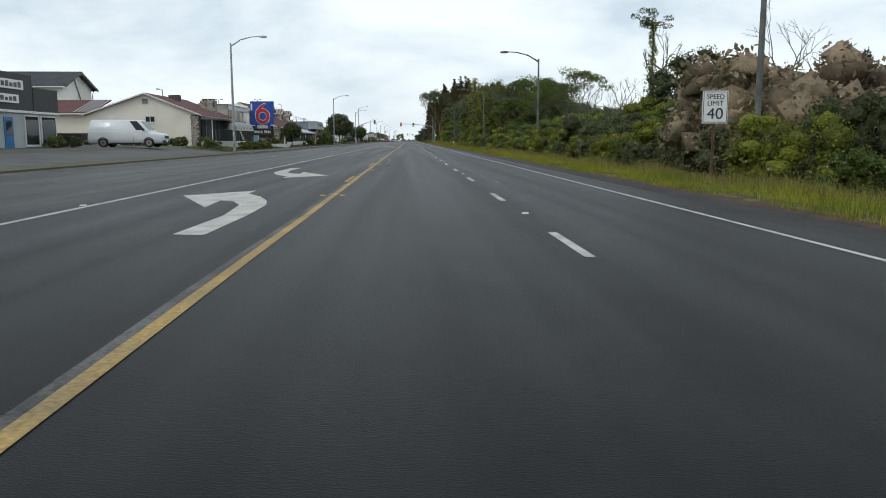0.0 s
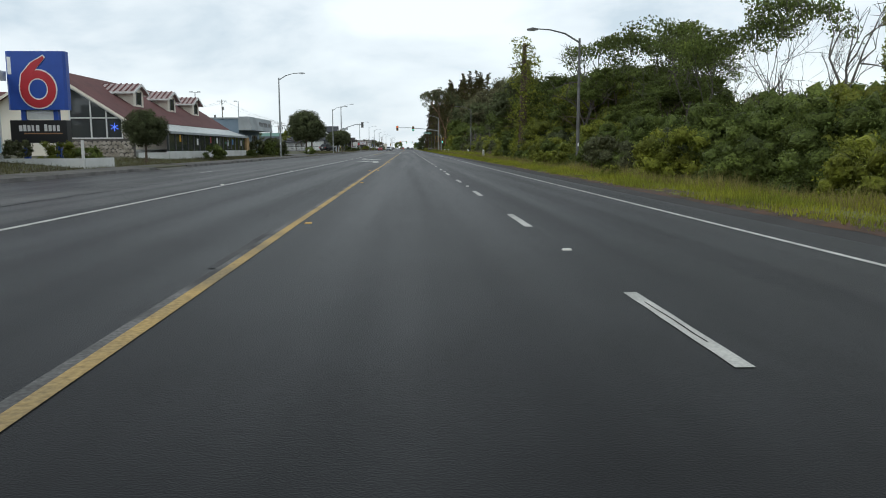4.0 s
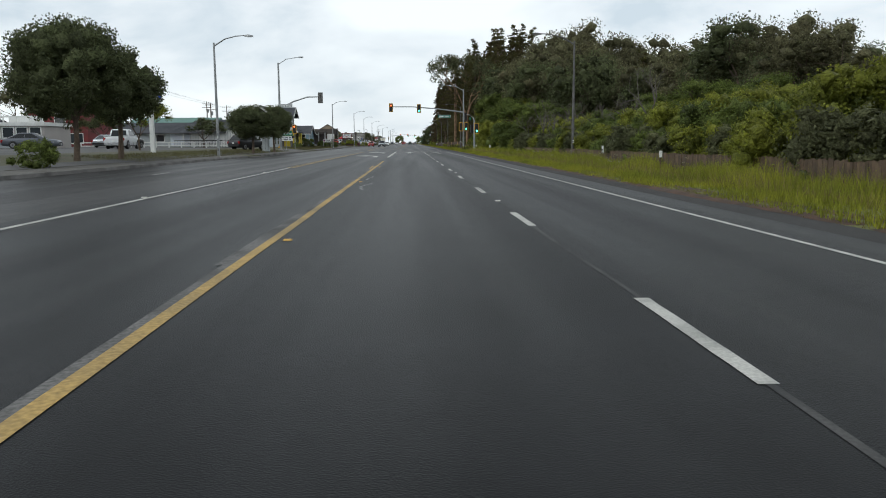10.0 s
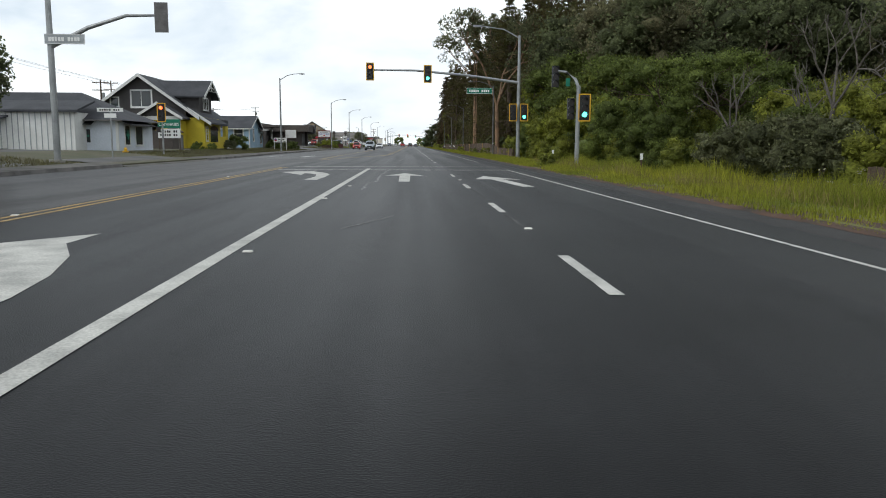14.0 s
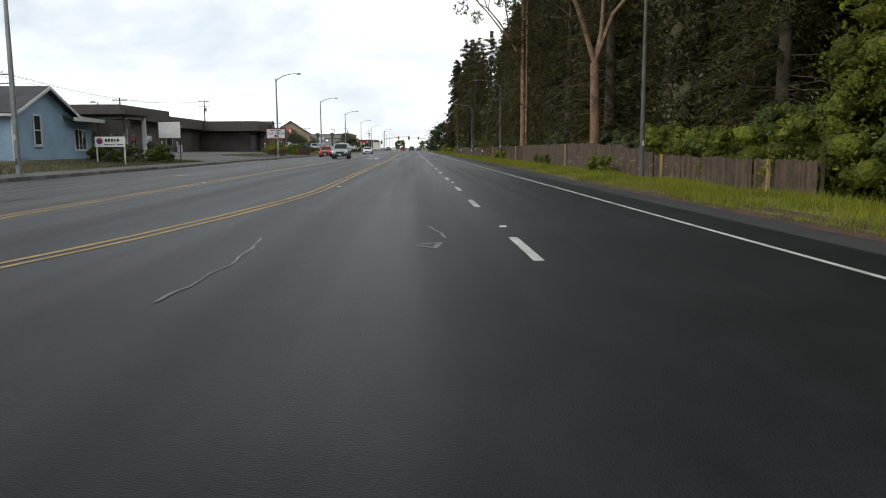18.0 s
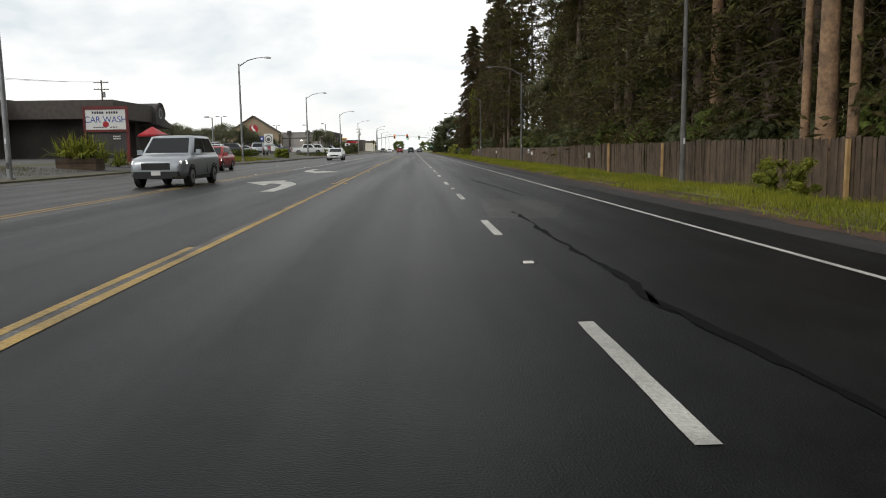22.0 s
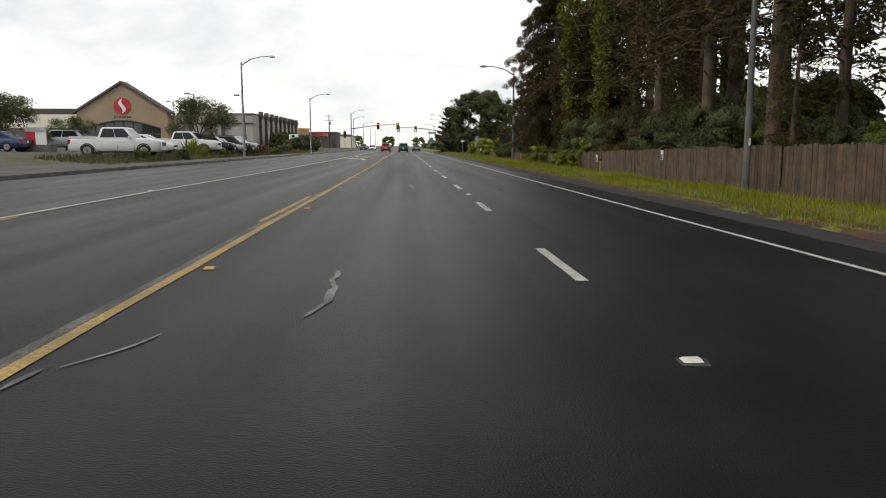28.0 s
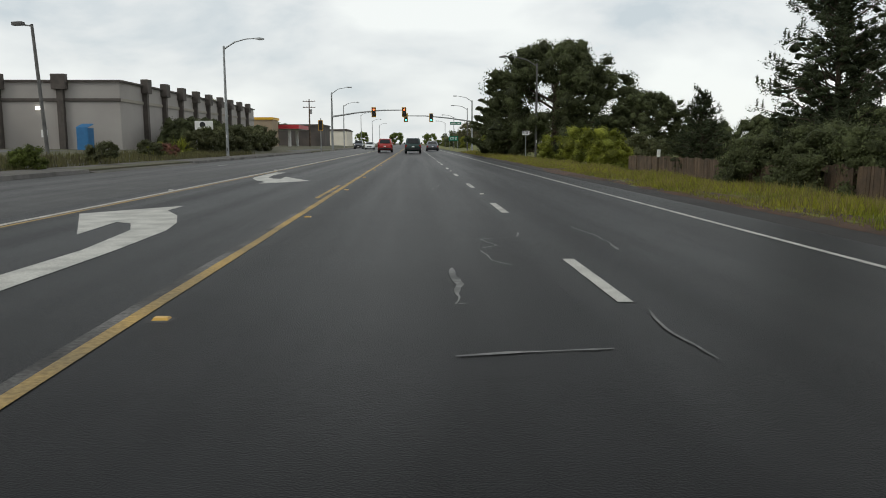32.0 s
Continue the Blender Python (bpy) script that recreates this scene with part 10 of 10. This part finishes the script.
def shrub_crown(seed, w, h, base, label):
    """A clipped round-headed tree: short trunk, dense crown."""
    def make():
        rng = np.random.default_rng(seed)
        ob = thing("street_tree", label, "tree")
        t = Mesh().tube([(0, 0, -0.3), (0.05, 0.05, base * 0.6), (0.1, 0, base + 0.6)], [0.2, 0.15, 0.13], 8)
        mid = (h + base) / 2
        for i in range(6):
            a = i * 1.05
            t.tube([(0.1, 0, base + 0.3), (math.cos(a) * w * 0.28, math.sin(a) * w * 0.28, mid)], [0.09, 0.03], 5)
        part("trunk", t, BARK, ob)
        rz = (h - base) / 2
        cl = []
        for i in range(120):
            d = rng.normal(size=3)
            d /= np.linalg.norm(d)
            r = 0.78 + 0.14 * rng.random()
            cl.append(((d[0] * w * 0.5 * r, d[1] * w * 0.5 * r, mid + d[2] * rz * r), (0.62, 0.62, 0.55)))
        v, f = cloud(rng, cl, 135, 0.1)
        part("crown", mesh_np("crown", v, f, LEAF_D), LEAF_D, ob, kind="stuff")
        v, f = bodies(rng, [((x * 0.82, y * 0.82, mid + (z - mid) * 0.82), r) for (x, y, z), r in cl] + [((x * 0.45, y * 0.45, mid + (z - mid) * 0.45), (1.1, 1.1, 1.0)) for (x, y, z), r in cl[::4]], 1.15)
        part("inner_growth", mesh_np("inner_growth", v, f, LEAF_D), LEAF_D, ob, kind="stuff")
        return ob
    return make


def yucca(seed, label):
    def make():
        rng = np.random.default_rng(seed)
        ob = thing("cordyline", label, "plant")
        m = Mesh()
        for i in range(90):
            a, el, le = rng.random() * 6.283, rng.uniform(0.2, 1.45), rng.uniform(0.8, 1.6)
            d = Vector((math.cos(a) * math.cos(el), math.sin(a) * math.cos(el), math.sin(el)))
            s = Vector((-math.sin(a), math.cos(a), 0)) * 0.045
            o = Vector((rng.normal() * 0.25, rng.normal() * 0.25, 0.2))
            tip = o + d * le - Vector((0, 0, 0.35 * le * math.cos(el)))
            mid = o + d * le * 0.55
            m.add([o - s * 0.6, o + s * 0.6, mid + s, mid - s, tip], [(0, 1, 2, 3), (3, 2, 4)])
        part("leaf_rosette", m, LEAF_Y, ob, kind="stuff")
        part("stem", Mesh().tube([(0, 0, -0.1), (0, 0, 0.4)], 0.14, 7), BARK, ob)
        return ob
    return make


town_plants()
pb = thing("planter_box", "long timber planter box before the car wash", "planter", (-18.2, 381.8, land(-18.2, 381.8)))
for q in range(4):
    part("plank", Mesh().box(-1.1, 1.1, -0.62, -0.58, 0.01 + q * 0.16, 0.16 + q * 0.16), TIMBER, pb)
    part("plank", Mesh().box(1.06, 1.1, -0.575, 0.58, 0.01 + q * 0.16, 0.16 + q * 0.16), TIMBER, pb)
part("soil", Mesh().box(-1.09, 1.05, -0.575, 0.58, 0, 0.58), EARTH, pb)
for q in (-0.6, 0.1, 0.7):
    plant("spiky", None, (-18.2 + q, 381.8, land(-18.2, 381.8) + 0.55), q * 90, 1.1)
uc = thing("utility_cabinet", "tall pale utility cabinet beside a street tree", "cabinet", (-17.2, 240.4, land(-17.2, 240.4)))
part("body", Mesh().box(-0.38, 0.38, -0.3, 0.3, 0, 1.75, 0.03), PALEGREY, uc)
part("cap", Mesh().box(-0.41, 0.41, -0.33, 0.33, 1.75, 1.81), PALEGREY, uc)
part("door_seam", Mesh().box(-0.012, 0.012, -0.306, -0.301, 0.1, 1.68), DARKSTEEL, uc)


# ---- verge fence, plank by plank ----
def build_fence():
    rng = np.random.default_rng(3)
    shapes = []
    for k in range(6):
        w, t = 0.135 + 0.01 * rng.random(), 0.022
        c = rng.uniform(-0.03, 0.03)
        m = Mesh().slab([(-t / 2, -w / 2, 0), (-t / 2, w / 2, 0), (-t / 2, w / 2, 0.98 + c), (-t / 2, w * 0.2, 1.0), (-t / 2, -w / 2, 0.99 - c)], (t, 0, 0))
        shapes.append(m.data("plank", TIMBER))

    def run(name, x, y0, y1, top, base, label, near, gaps=()):
        f = thing(name, label, "fence", (0, 0, 0))
        rest, y, i = Mesh(), y0, 0
        while y < y1:
            h = top(y) - base
            hh = h * (1 + 0.05 * noise.noise((0, y * 0.6, 0))) + rng.uniform(-0.03, 0.03)
            z = base + 0.06 * noise.noise((5, y * 0.1, 0))
            lean, xo = rng.normal() * (0.6 if y < 480 else 2.5) + 4 * noise.noise((3, y * 0.13, 8)), x + 0.12 * noise.noise((9, y * 0.07, 1)) + rng.normal() * 0.006
            if rng.random() < 0.015 or any(a < y < b and rng.random() < 0.8 for a, b in gaps):
                y += 0.15
                continue
            if near[0] <= y < near[1]:
                p = new("plank", shapes[i % 6])
                p.parent = f
                p.matrix_basis = pose(xo, y, z, lean, rng.normal() * 0.8, 0) @ Matrix.Diagonal((1, 1, hh, 1))
            else:
                d = 0.03 * rng.random()
                rest.slab([(xo - 0.011, y - 0.068, z), (xo - 0.011, y + 0.068, z), (xo - 0.011, y + 0.068 + lean * 0.01, z + hh - d), (xo - 0.011, y - 0.068 + lean * 0.01, z + hh)], (0.022, 0, 0))
            y, i = y + 0.147, i + 1
        if rest.v:
            part("planks", rest, TIMBER, f, kind="stuff")
        for yy in np.arange(y0, y1, 2.44):
            part("fence_post", Mesh().box(x + 0.16, x + 0.26, yy, yy + 0.1, base - 0.2, top(yy) - 0.04), TIMBER, f)
            for zz in (0.25, 0.78):
                za, zb = (base + (top(q) - base) * zz for q in (yy, min(yy + 2.44, y1)))
                part("fence_rail", Mesh().slab([(x + 0.115, yy, za), (x + 0.155, yy, za), (x + 0.155, yy, za + 0.09), (x + 0.115, yy, za + 0.09)], (0, min(2.43, y1 - yy), zb - za)), TIMBER, f)
        return f
    def low(y):
        return 0.62

    def high(y):
        return float(np.interp(y, [296, 309, 316, 324, 350, 380, 402, 448, 462, 477, 490, 528], [0.75, 0.8, 1.25, 1.4, 1.31, 1.27, 1.12, 1.25, 1.05, 0.8, 0.62, 0.55]))
    run("board_fence", 12.4, 162, 232, low, -0.42, "low overgrown dark board fence behind the verge", (0, 0))
    f = run("board_fence", 11.15, 296, 420, high, -0.33, "weathered brown vertical board fence along the verge", (352, 394))
    run("board_fence", 11.15, 420.1, 528, high, -0.33, "weathered dark brown board fence before the conifers", (0, 0), ((498, 500.5), (509, 511)))
    for y in (298.5, 308.6, 329.8, 379.0, 370.0, 356.0, 480.0, 501.0, 491.0):
        part("new_post", Mesh().box(11.0, 11.09, y, y + 0.1, -0.4, high(y) + 0.06 * math.sin(y)), NEWWOOD, f)


build_fence()
